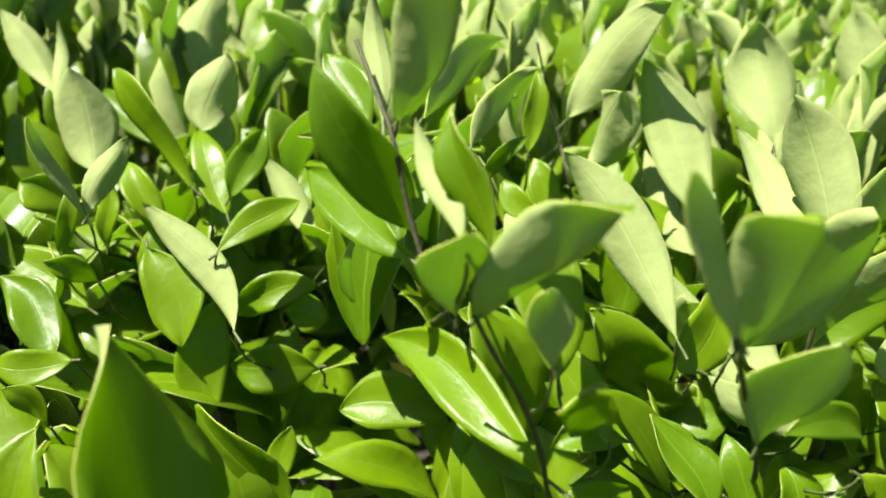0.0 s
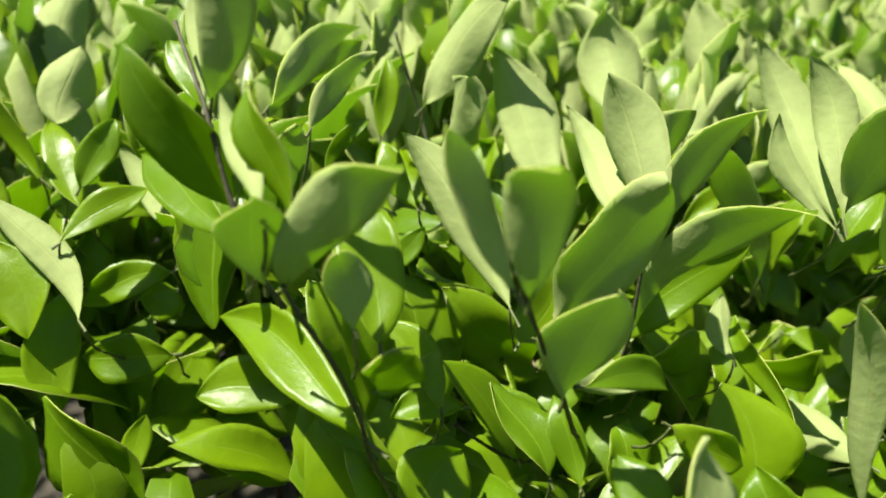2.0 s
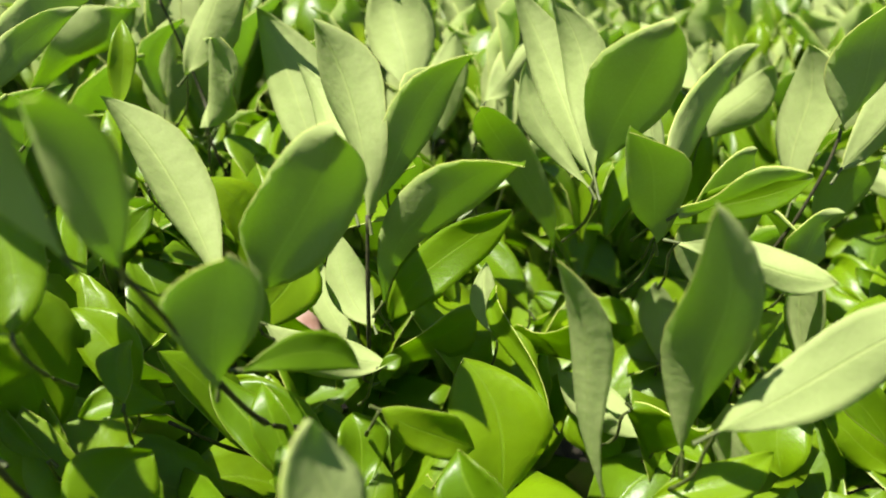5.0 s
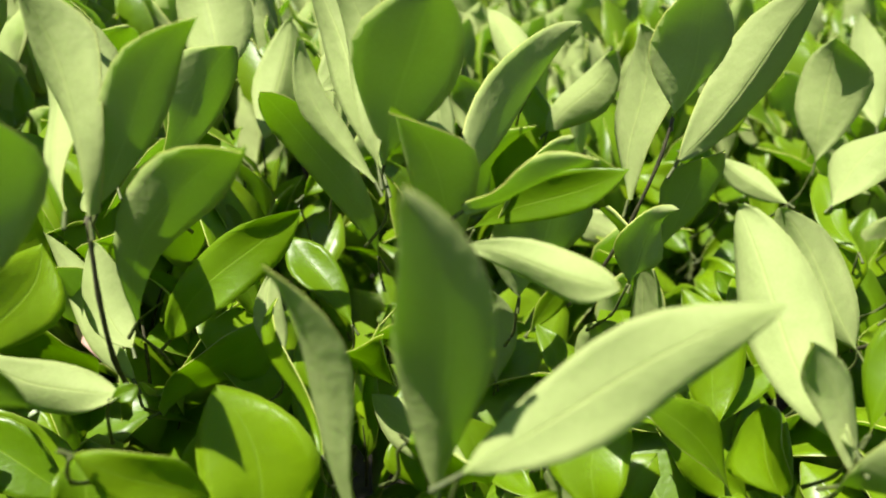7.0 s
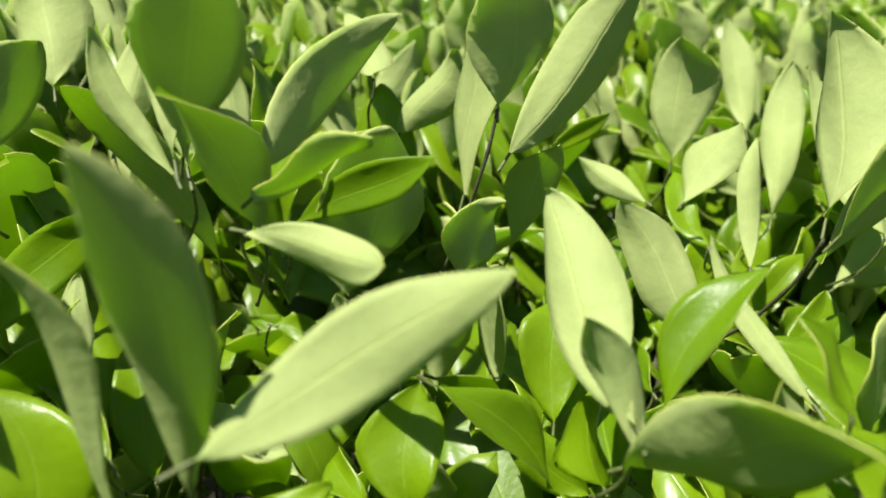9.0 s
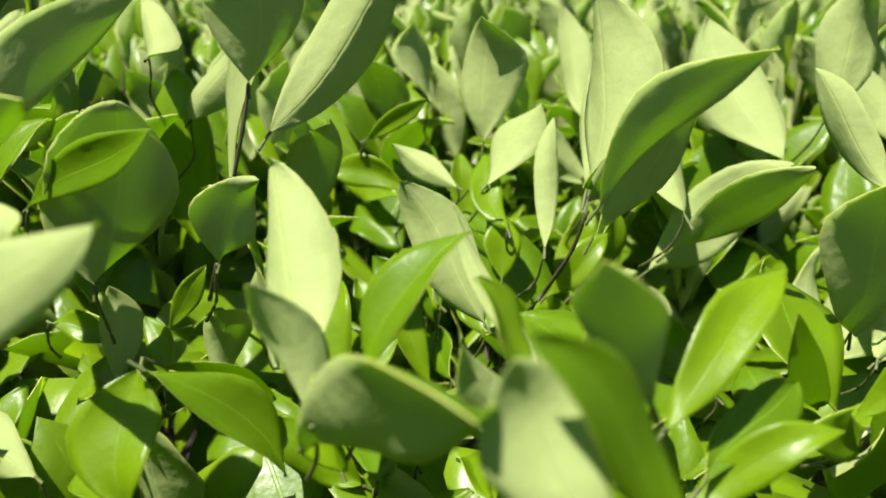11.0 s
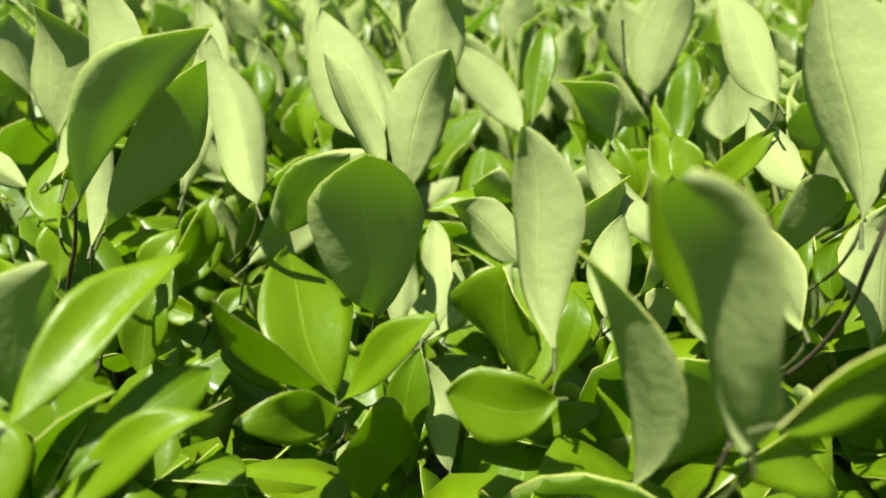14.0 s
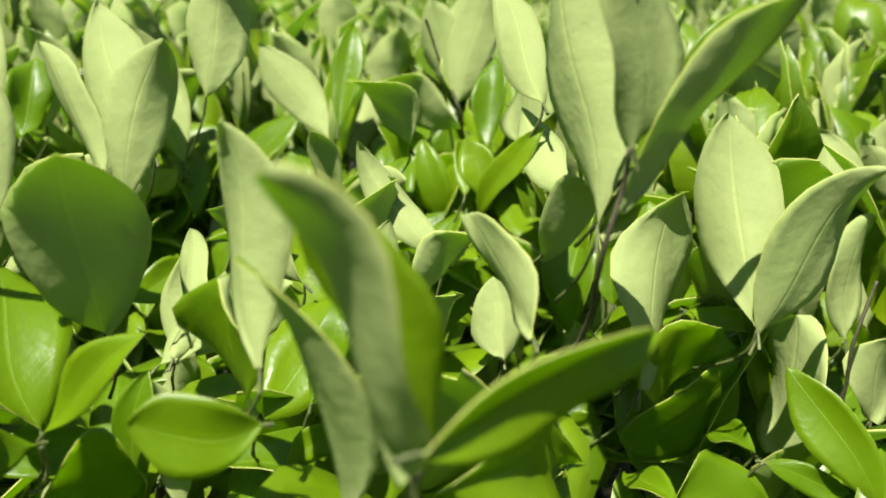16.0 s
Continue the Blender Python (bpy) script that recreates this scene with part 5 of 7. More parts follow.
s = shoot((0.179, 0.410, 1.141), (0.173, 0.393, 1.155), (0.173, 0.383, 1.168), (0.172, 0.381, 1.176), thick=0.0008, mat=green_bark)
leaf(s, (0.172, 0.382, 1.177), (0.135, 0.434, 1.229), 0.0154, 141, 0.40, 0.01, 0.004, wave=0.10, belly=0.47, sharp=0.83)
leaf(s, (0.181, 0.383, 1.158), (0.233, 0.392, 1.191), 0.0328, 106, 0.25, 0.00, -0.078, wave=0.14, belly=0.60, sharp=0.92)
s = shoot((0.156, 0.372, 1.117), (0.156, 0.355, 1.130), (0.151, 0.344, 1.141), (0.149, 0.342, 1.149), thick=0.0008, mat=green_bark)
leaf(s, (0.148, 0.343, 1.149), (0.101, 0.364, 1.176), 0.0270, -46, 0.21, -0.01, 0.052, wave=0.09, belly=0.55, sharp=0.88)
s = shoot((0.126, 0.326, 1.133), (0.129, 0.310, 1.148), (0.130, 0.302, 1.162), (0.129, 0.300, 1.170), thick=0.0008, mat=green_bark)
leaf(s, (0.129, 0.300, 1.170), (0.105, 0.330, 1.203), 0.0209, -8, 0.36, 0.04, 0.035, wave=0.17, belly=0.49, sharp=0.75)
s = shoot((0.163, 0.318, 1.129), (0.164, 0.301, 1.143), (0.164, 0.291, 1.156), (0.164, 0.290, 1.164), thick=0.0008, mat=green_bark)
leaf(s, (0.164, 0.290, 1.165), (0.162, 0.312, 1.188), 0.0222, 3, 0.26, -0.00, 0.042, wave=0.17, belly=0.57, sharp=0.81)
s = shoot((0.184, 0.407, 1.080), (0.183, 0.388, 1.093), (0.184, 0.377, 1.104), (0.185, 0.375, 1.113), thick=0.0008, mat=green_bark)
leaf(s, (0.185, 0.375, 1.114), (0.194, 0.385, 1.142), 0.0117, 43, 0.21, -0.00, 0.033, wave=0.11, belly=0.55, sharp=0.76)
s = shoot((0.301, 0.412, 1.083), (0.289, 0.398, 1.098), (0.283, 0.391, 1.111), (0.285, 0.389, 1.120), thick=0.0008, mat=green_bark)
leaf(s, (0.285, 0.389, 1.120), (0.304, 0.406, 1.145), 0.0160, 15, 0.23, 0.01, -0.009, wave=0.12, belly=0.54, sharp=0.91)
s = shoot((0.424, 0.365, 1.107), (0.422, 0.348, 1.121), (0.418, 0.337, 1.133), (0.420, 0.335, 1.141), thick=0.0008, mat=green_bark)
leaf(s, (0.421, 0.335, 1.141), (0.465, 0.347, 1.166), 0.0159, 27, 0.35, 0.02, -0.031, wave=0.12, belly=0.51, sharp=0.82)
leaf(s, (0.424, 0.329, 1.147), (0.443, 0.363, 1.192), 0.0298, 2, 0.30, 0.04, -0.069, wave=0.13, belly=0.56, sharp=0.78)
s = shoot((0.837, 0.171, 1.095), (0.840, 0.157, 1.111), (0.838, 0.149, 1.125), (0.839, 0.146, 1.134), thick=0.0008, mat=green_bark)
leaf(s, (0.840, 0.147, 1.135), (0.879, 0.162, 1.218), 0.0448, -118, 0.24, -0.00, 0.017, wave=0.16, belly=0.57, sharp=0.74)
s = shoot((0.765, 0.269, 1.143), (0.766, 0.253, 1.157), (0.766, 0.243, 1.170), (0.767, 0.240, 1.179), thick=0.0008, mat=green_bark)
leaf(s, (0.767, 0.240, 1.180), (0.774, 0.241, 1.223), 0.0428, -83, 0.26, 0.03, 0.120, wave=0.15, belly=0.61, sharp=0.83)
leaf(s, (0.752, 0.243, 1.183), (0.780, 0.247, 1.211), 0.0131, 40, 0.27, 0.01, -0.030, wave=0.16, belly=0.52, sharp=0.86)
s = shoot((0.799, 0.357, 1.159), (0.802, 0.340, 1.174), (0.802, 0.331, 1.187), (0.801, 0.328, 1.195), thick=0.0008, mat=green_bark)
leaf(s, (0.801, 0.328, 1.196), (0.782, 0.327, 1.233), 0.0164, 50, 0.20, 0.02, 0.029, wave=0.13, belly=0.56, sharp=0.77)
s = shoot((0.763, 0.247, 1.137), (0.759, 0.230, 1.151), (0.758, 0.220, 1.164), (0.759, 0.216, 1.172), thick=0.0008, mat=green_bark)
leaf(s, (0.760, 0.216, 1.173), (0.785, 0.197, 1.205), 0.0238, -56, 0.20, 0.01, 0.068, wave=0.11, belly=0.54, sharp=0.80)
s = shoot((0.816, 0.231, 1.093), (0.816, 0.217, 1.109), (0.814, 0.210, 1.123), (0.814, 0.208, 1.132), thick=0.0008, mat=green_bark)
leaf(s, (0.815, 0.208, 1.133), (0.825, 0.228, 1.169), 0.0274, 169, 0.61, 0.01, -0.026, wave=0.12, belly=0.53, sharp=0.76)
s = shoot((0.954, 0.142, 1.102), (0.962, 0.125, 1.117), (0.963, 0.115, 1.129), (0.963, 0.112, 1.138), thick=0.0008, mat=green_bark)
leaf(s, (0.964, 0.112, 1.139), (0.975, 0.114, 1.203), 0.0269, -118, 0.18, 0.03, 0.041, wave=0.17, belly=0.56, sharp=0.79)
s = shoot((0.970, 0.116, 1.058), (0.967, 0.103, 1.075), (0.966, 0.097, 1.090), (0.966, 0.094, 1.099), thick=0.0008, mat=green_bark)
leaf(s, (0.966, 0.094, 1.100), (0.970, 0.090, 1.148), 0.0365, -65, 0.20, 0.02, 0.078, wave=0.17, belly=0.50, sharp=0.90)
s = shoot((0.946, 0.565, 1.126), (0.943, 0.549, 1.141), (0.945, 0.540, 1.154), (0.946, 0.538, 1.162), thick=0.0008, mat=green_bark)
leaf(s, (0.947, 0.539, 1.163), (1.011, 0.594, 1.226), 0.0334, -161, 0.49, 0.03, 0.011, wave=0.11, belly=0.55, sharp=0.75)
s = shoot((0.870, 0.445, 1.177), (0.864, 0.431, 1.192), (0.859, 0.424, 1.206), (0.860, 0.422, 1.214), thick=0.0008, mat=green_bark)
leaf(s, (0.860, 0.422, 1.215), (0.892, 0.449, 1.281), 0.0229, 8, 0.35, -0.01, -0.004, wave=0.11, belly=0.55, sharp=0.89)
leaf(s, (0.848, 0.416, 1.209), (0.828, 0.470, 1.268), 0.0324, 127, 0.40, 0.05, -0.034, wave=0.08, belly=0.57, sharp=0.86)
s = shoot((0.885, 0.308, 1.182), (0.894, 0.293, 1.197), (0.899, 0.285, 1.210), (0.899, 0.283, 1.219), thick=0.0008, mat=green_bark)
leaf(s, (0.899, 0.283, 1.220), (0.902, 0.305, 1.277), 0.0550, 88, 0.18, 0.00, -0.120, wave=0.16, belly=0.49, sharp=0.84)
s = shoot((0.745, 0.244, 1.126), (0.742, 0.229, 1.141), (0.740, 0.220, 1.155), (0.741, 0.218, 1.164), thick=0.0008, mat=green_bark)
leaf(s, (0.742, 0.218, 1.164), (0.764, 0.232, 1.207), 0.0206, -163, 0.59, 0.03, 0.030, wave=0.10, belly=0.50, sharp=0.81)
s = shoot((0.476, 0.271, 1.152), (0.484, 0.256, 1.168), (0.487, 0.248, 1.181), (0.486, 0.246, 1.189), thick=0.0008, mat=green_bark)
leaf(s, (0.486, 0.247, 1.190), (0.474, 0.300, 1.239), 0.0090, 152, 0.42, 0.00, 0.041, wave=0.13, belly=0.48, sharp=0.81)
s = shoot((0.505, 0.420, 1.107), (0.504, 0.407, 1.123), (0.504, 0.401, 1.138), (0.503, 0.399, 1.146), thick=0.0008, mat=green_bark)
leaf(s, (0.502, 0.399, 1.147), (0.476, 0.423, 1.180), 0.0193, -54, 0.38, 0.02, 0.018, wave=0.15, belly=0.56, sharp=0.87)
s = shoot((0.566, 0.581, 1.208), (0.557, 0.562, 1.220), (0.555, 0.551, 1.231), (0.555, 0.548, 1.240), thick=0.0008, mat=green_bark)
leaf(s, (0.555, 0.549, 1.241), (0.552, 0.569, 1.293), 0.0422, -150, 0.19, 0.02, -0.017, wave=0.10, belly=0.53, sharp=0.90)
s = shoot((0.511, 0.540, 1.191), (0.501, 0.523, 1.205), (0.497, 0.514, 1.217), (0.499, 0.511, 1.225), thick=0.0008, mat=green_bark)
leaf(s, (0.500, 0.510, 1.226), (0.537, 0.502, 1.250), 0.0126, 92, 0.36, 0.03, -0.038, wave=0.07, belly=0.53, sharp=0.76)
s = shoot((0.794, 0.385, 1.145), (0.801, 0.368, 1.159), (0.801, 0.359, 1.172), (0.800, 0.356, 1.180), thick=0.0008, mat=green_bark)
leaf(s, (0.799, 0.357, 1.181), (0.772, 0.367, 1.194), 0.0303, 54, 0.14, 0.04, -0.038, wave=0.10, belly=0.55, sharp=0.77)
s = shoot((0.851, 0.371, 1.178), (0.859, 0.354, 1.192), (0.861, 0.344, 1.205), (0.859, 0.341, 1.213), thick=0.0008, mat=green_bark)
leaf(s, (0.859, 0.341, 1.214), (0.824, 0.353, 1.256), 0.0352, 30, 0.20, 0.02, -0.120, wave=0.14, belly=0.56, sharp=0.85)
s = shoot((0.238, 0.583, 1.199), (0.239, 0.567, 1.214), (0.238, 0.558, 1.228), (0.239, 0.556, 1.236), thick=0.0008, mat=green_bark)
leaf(s, (0.239, 0.557, 1.237), (0.263, 0.599, 1.304), 0.0315, -148, 0.56, 0.05, -0.019, wave=0.07, belly=0.55, sharp=0.75)
s = shoot((0.340, 0.429, 1.102), (0.343, 0.413, 1.117), (0.342, 0.404, 1.131), (0.342, 0.402, 1.140), thick=0.0008, mat=green_bark)
leaf(s, (0.343, 0.402, 1.140), (0.344, 0.419, 1.184), 0.0219, 170, 0.48, 0.04, -0.061, wave=0.10, belly=0.57, sharp=0.89)
s = shoot((0.259, 0.377, 1.093), (0.253, 0.364, 1.110), (0.253, 0.359, 1.125), (0.253, 0.357, 1.133), thick=0.0008, mat=green_bark)
leaf(s, (0.253, 0.358, 1.134), (0.244, 0.400, 1.178), 0.0250, -10, 0.31, 0.04, 0.026, wave=0.11, belly=0.51, sharp=0.78)
s = shoot((0.270, 0.460, 1.132), (0.274, 0.443, 1.146), (0.274, 0.433, 1.158), (0.273, 0.431, 1.167), thick=0.0008, mat=green_bark)
leaf(s, (0.273, 0.432, 1.167), (0.245, 0.476, 1.203), 0.0232, -24, 0.32, -0.01, 0.034, wave=0.12, belly=0.57, sharp=0.91)
s = shoot((0.683, 0.572, 1.188), (0.677, 0.555, 1.202), (0.673, 0.545, 1.214), (0.673, 0.544, 1.222), thick=0.0008, mat=green_bark)
leaf(s, (0.673, 0.544, 1.223), (0.683, 0.594, 1.300), 0.0260, 147, 0.40, 0.00, -0.005, wave=0.16, belly=0.52, sharp=0.82)
s = shoot((0.639, 0.426, 1.119), (0.638, 0.416, 1.134), (0.637, 0.406, 1.147), (0.638, 0.402, 1.155), thick=0.0008, mat=green_bark)
leaf(s, (0.639, 0.402, 1.156), (0.693, 0.355, 1.224), 0.0384, -95, 0.43, 0.07, 0.011, wave=0.22, belly=0.50, sharp=0.86)
s = shoot((0.018, 0.785, 1.262), (0.020, 0.776, 1.278), (0.022, 0.767, 1.291), (0.023, 0.765, 1.299), thick=0.0008, mat=green_bark)
leaf(s, (0.023, 0.766, 1.300), (0.056, 0.819, 1.356), 0.0408, -131, 0.60, 0.01, -0.016, wave=0.31, belly=0.49, sharp=0.74)
s = shoot((-0.027, 0.615, 1.240), (-0.026, 0.605, 1.254), (-0.025, 0.596, 1.267), (-0.024, 0.593, 1.275), thick=0.0008, mat=green_bark)
leaf(s, (-0.023, 0.593, 1.276), (0.051, 0.605, 1.330), 0.0352, -62, 0.42, 0.02, -0.002, wave=0.32, belly=0.49, sharp=0.90)
s = shoot((-0.164, 0.782, 1.238), (-0.169, 0.771, 1.252), (-0.172, 0.761, 1.264), (-0.173, 0.759, 1.272), thick=0.0008, mat=green_bark)
leaf(s, (-0.173, 0.760, 1.273), (-0.187, 0.797, 1.321), 0.0309, -176, 0.37, 0.08, 0.012, wave=0.22, belly=0.54, sharp=0.80)
s = shoot((-0.088, 0.690, 1.233), (-0.089, 0.679, 1.247), (-0.089, 0.670, 1.260), (-0.090, 0.668, 1.268), thick=0.0008, mat=green_bark)
leaf(s, (-0.091, 0.668, 1.269), (-0.118, 0.688, 1.307), 0.0266, 133, 0.40, 0.01, 0.008, wave=0.23, belly=0.54, sharp=0.89)
s = shoot((0.266, 0.553, 1.230), (0.267, 0.544, 1.245), (0.268, 0.536, 1.259), (0.269, 0.534, 1.267), thick=0.0008, mat=green_bark)
leaf(s, (0.270, 0.534, 1.268), (0.316, 0.553, 1.307), 0.0291, -117, 0.74, 0.01, 0.009, wave=0.25, belly=0.54, sharp=0.83)
s = shoot((0.185, 0.728, 1.224), (0.190, 0.720, 1.240), (0.195, 0.714, 1.254), (0.196, 0.712, 1.262), thick=0.0008, mat=green_bark)
leaf(s, (0.197, 0.712, 1.263), (0.243, 0.733, 1.304), 0.0288, -114, 0.56, 0.05, 0.023, wave=0.23, belly=0.56, sharp=0.79)
s = shoot((0.412, 0.657, 1.196), (0.415, 0.647, 1.211), (0.419, 0.639, 1.224), (0.420, 0.636, 1.233), thick=0.0008, mat=green_bark)
leaf(s, (0.420, 0.636, 1.234), (0.450, 0.644, 1.286), 0.0240, -114, 0.38, 0.07, -0.008, wave=0.13, belly=0.49, sharp=0.91)
s = shoot((0.956, 0.431, 1.191), (0.957, 0.421, 1.206), (0.957, 0.412, 1.219), (0.958, 0.409, 1.228), thick=0.0008, mat=green_bark)
leaf(s, (0.958, 0.409, 1.229), (0.977, 0.418, 1.316), 0.0428, -158, 0.55, 0.08, -0.008, wave=0.26, belly=0.49, sharp=0.91)
s = shoot((0.093, 0.544, 1.193), (0.090, 0.533, 1.207), (0.087, 0.524, 1.219), (0.086, 0.522, 1.227), thick=0.0008, mat=green_bark)
leaf(s, (0.086, 0.523, 1.228), (0.071, 0.564, 1.257), 0.0223, -37, 0.27, 0.01, -0.034, wave=0.21, belly=0.55, sharp=0.92)
s = shoot((0.273, 0.518, 1.190), (0.273, 0.508, 1.206), (0.274, 0.500, 1.219), (0.275, 0.496, 1.227), thick=0.0008, mat=green_bark)
leaf(s, (0.276, 0.496, 1.228), (0.329, 0.461, 1.266), 0.0286, -48, 0.22, 0.03, -0.028, wave=0.24, belly=0.56, sharp=0.83)
s = shoot((-0.104, 0.751, 1.188), (-0.103, 0.740, 1.203), (-0.103, 0.730, 1.216), (-0.103, 0.728, 1.224), thick=0.0008, mat=green_bark)
leaf(s, (-0.103, 0.729, 1.225), (-0.113, 0.767, 1.277), 0.0249, -7, 0.25, 0.02, -0.030, wave=0.14, belly=0.48, sharp=0.76)
s = shoot((0.550, 0.733, 1.181), (0.552, 0.726, 1.197), (0.555, 0.720, 1.211), (0.556, 0.718, 1.220), thick=0.0008, mat=green_bark)
leaf(s, (0.556, 0.718, 1.221), (0.579, 0.744, 1.285), 0.0257, 21, 0.28, 0.04, 0.029, wave=0.35, belly=0.54, sharp=0.95)
s = shoot((0.386, 0.596, 1.184), (0.387, 0.585, 1.198), (0.387, 0.575, 1.210), (0.386, 0.572, 1.219), thick=0.0008, mat=green_bark)
leaf(s, (0.386, 0.572, 1.220), (0.366, 0.573, 1.269), 0.0256, 88, 0.65, 0.03, -0.005, wave=0.29, belly=0.54, sharp=0.86)
s = shoot((0.261, 0.515, 1.184), (0.258, 0.505, 1.198), (0.255, 0.495, 1.211), (0.256, 0.493, 1.219), thick=0.0008, mat=green_bark)
leaf(s, (0.257, 0.493, 1.219), (0.306, 0.509, 1.248), 0.0202, 53, 0.49, 0.03, 0.022, wave=0.10, belly=0.51, sharp=0.75)
s = shoot((0.693, 0.550, 1.178), (0.698, 0.541, 1.192), (0.703, 0.532, 1.205), (0.703, 0.530, 1.214), thick=0.0008, mat=green_bark)
leaf(s, (0.703, 0.530, 1.215), (0.706, 0.541, 1.270), 0.0277, 157, 0.62, 0.04, 0.000, wave=0.12, belly=0.50, sharp=0.74)
s = shoot((0.684, 0.528, 1.178), (0.682, 0.516, 1.191), (0.680, 0.506, 1.204), (0.681, 0.504, 1.212), thick=0.0008, mat=green_bark)
leaf(s, (0.681, 0.505, 1.213), (0.703, 0.540, 1.258), 0.0279, 28, 0.42, 0.00, 0.008, wave=0.28, belly=0.52, sharp=0.69)
s = shoot((0.766, 0.651, 1.175), (0.760, 0.643, 1.190), (0.755, 0.636, 1.203), (0.754, 0.634, 1.212), thick=0.0008, mat=green_bark)
leaf(s, (0.754, 0.634, 1.213), (0.729, 0.655, 1.272), 0.0283, 100, 0.45, 0.02, -0.016, wave=0.17, belly=0.57, sharp=0.89)
s = shoot((0.065, 0.536, 1.169), (0.064, 0.529, 1.186), (0.063, 0.523, 1.201), (0.062, 0.521, 1.209), thick=0.0008, mat=green_bark)
leaf(s, (0.062, 0.522, 1.210), (0.052, 0.552, 1.245), 0.0222, -23, 0.42, 0.02, 0.023, wave=0.29, belly=0.50, sharp=0.80)
s = shoot((0.760, 0.468, 1.159), (0.760, 0.459, 1.175), (0.761, 0.451, 1.188), (0.760, 0.449, 1.197), thick=0.0008, mat=green_bark)
leaf(s, (0.760, 0.449, 1.198), (0.731, 0.490, 1.291), 0.0499, 113, 0.69, 0.06, 0.009, wave=0.26, belly=0.49, sharp=0.91)
s = shoot((0.506, 0.241, 1.108), (0.503, 0.231, 1.123), (0.501, 0.222, 1.136), (0.500, 0.220, 1.145), thick=0.0008, mat=green_bark)
leaf(s, (0.500, 0.220, 1.146), (0.481, 0.233, 1.191), 0.0279, -63, 0.34, 0.01, -0.004, wave=0.33, belly=0.53, sharp=0.92)
s = shoot((1.127, 0.301, 1.150), (1.132, 0.292, 1.165), (1.136, 0.283, 1.178), (1.137, 0.279, 1.186), thick=0.0008, mat=green_bark)
leaf(s, (1.138, 0.279, 1.187), (1.162, 0.258, 1.219), 0.0221, -105, 0.58, 0.03, -0.012, wave=0.14, belly=0.49, sharp=0.86)
s = shoot((0.965, 0.403, 1.149), (0.964, 0.392, 1.162), (0.963, 0.381, 1.174), (0.964, 0.379, 1.183), thick=0.0008, mat=green_bark)
leaf(s, (0.964, 0.379, 1.184), (0.993, 0.404, 1.254), 0.0278, -12, 0.29, 0.03, 0.024, wave=0.12, belly=0.56, sharp=0.79)
s = shoot((0.885, 0.342, 1.145), (0.887, 0.333, 1.161), (0.889, 0.326, 1.175), (0.890, 0.324, 1.183), thick=0.0008, mat=green_bark)
leaf(s, (0.891, 0.325, 1.183), (0.929, 0.366, 1.211), 0.0248, 25, 0.42, 0.03, -0.017, wave=0.17, belly=0.55, sharp=0.91)
s = shoot((0.527, 0.559, 1.108), (0.528, 0.548, 1.122), (0.530, 0.538, 1.134), (0.529, 0.537, 1.142), thick=0.0008, mat=green_bark)
leaf(s, (0.529, 0.538, 1.142), (0.516, 0.594, 1.164), 0.0279, -47, 0.49, 0.02, -0.020, wave=0.33, belly=0.51, sharp=0.71)
s = shoot((0.530, 0.563, 1.142), (0.531, 0.553, 1.157), (0.532, 0.544, 1.171), (0.531, 0.543, 1.178), thick=0.0008, mat=green_bark)
leaf(s, (0.531, 0.544, 1.178), (0.512, 0.609, 1.185), 0.0277, -60, 0.39, 0.04, -0.022, wave=0.34, belly=0.52, sharp=0.95)
s = shoot((-0.207, 0.688, 1.138), (-0.209, 0.679, 1.154), (-0.210, 0.672, 1.168), (-0.211, 0.669, 1.176), thick=0.0008, mat=green_bark)
leaf(s, (-0.212, 0.669, 1.177), (-0.249, 0.674, 1.219), 0.0268, 123, 0.48, 0.05, 0.011, wave=0.32, belly=0.51, sharp=0.93)
s = shoot((0.811, 0.354, 1.137), (0.807, 0.348, 1.153), (0.804, 0.342, 1.167), (0.804, 0.337, 1.175), thick=0.0008, mat=green_bark)
leaf(s, (0.804, 0.336, 1.176), (0.809, 0.279, 1.211), 0.0293, -50, 0.31, 0.01, -0.006, wave=0.30, belly=0.54, sharp=0.79)
s = shoot((0.692, 0.562, 1.137), (0.686, 0.553, 1.152), (0.681, 0.546, 1.165), (0.680, 0.543, 1.173), thick=0.0008, mat=green_bark)
leaf(s, (0.679, 0.543, 1.174), (0.623, 0.541, 1.219), 0.0367, 85, 0.75, 0.06, 0.024, wave=0.20, belly=0.53, sharp=0.78)
s = shoot((0.145, 0.450, 1.113), (0.148, 0.441, 1.129), (0.150, 0.434, 1.143), (0.149, 0.430, 1.151), thick=0.0008, mat=green_bark)
leaf(s, (0.148, 0.430, 1.152), (0.090, 0.415, 1.215), 0.0399, -95, 0.49, 0.02, -0.034, wave=0.36, belly=0.48, sharp=0.78)
s = shoot((0.151, 0.448, 1.130), (0.155, 0.440, 1.145), (0.158, 0.433, 1.159), (0.157, 0.429, 1.168), thick=0.0008, mat=green_bark)
leaf(s, (0.157, 0.429, 1.169), (0.140, 0.406, 1.224), 0.0220, 27, 0.49, 0.02, 0.013, wave=0.21, belly=0.51, sharp=0.76)
s = shoot((0.783, 0.279, 1.128), (0.785, 0.271, 1.144), (0.788, 0.264, 1.159), (0.789, 0.260, 1.167), thick=0.0008, mat=green_bark)
leaf(s, (0.790, 0.260, 1.167), (0.824, 0.240, 1.188), 0.0142, 58, 0.28, 0.02, 0.011, wave=0.18, belly=0.55, sharp=0.87)
s = shoot((0.869, 0.197, 1.084), (0.869, 0.187, 1.099), (0.870, 0.178, 1.112), (0.871, 0.174, 1.120), thick=0.0008, mat=green_bark)
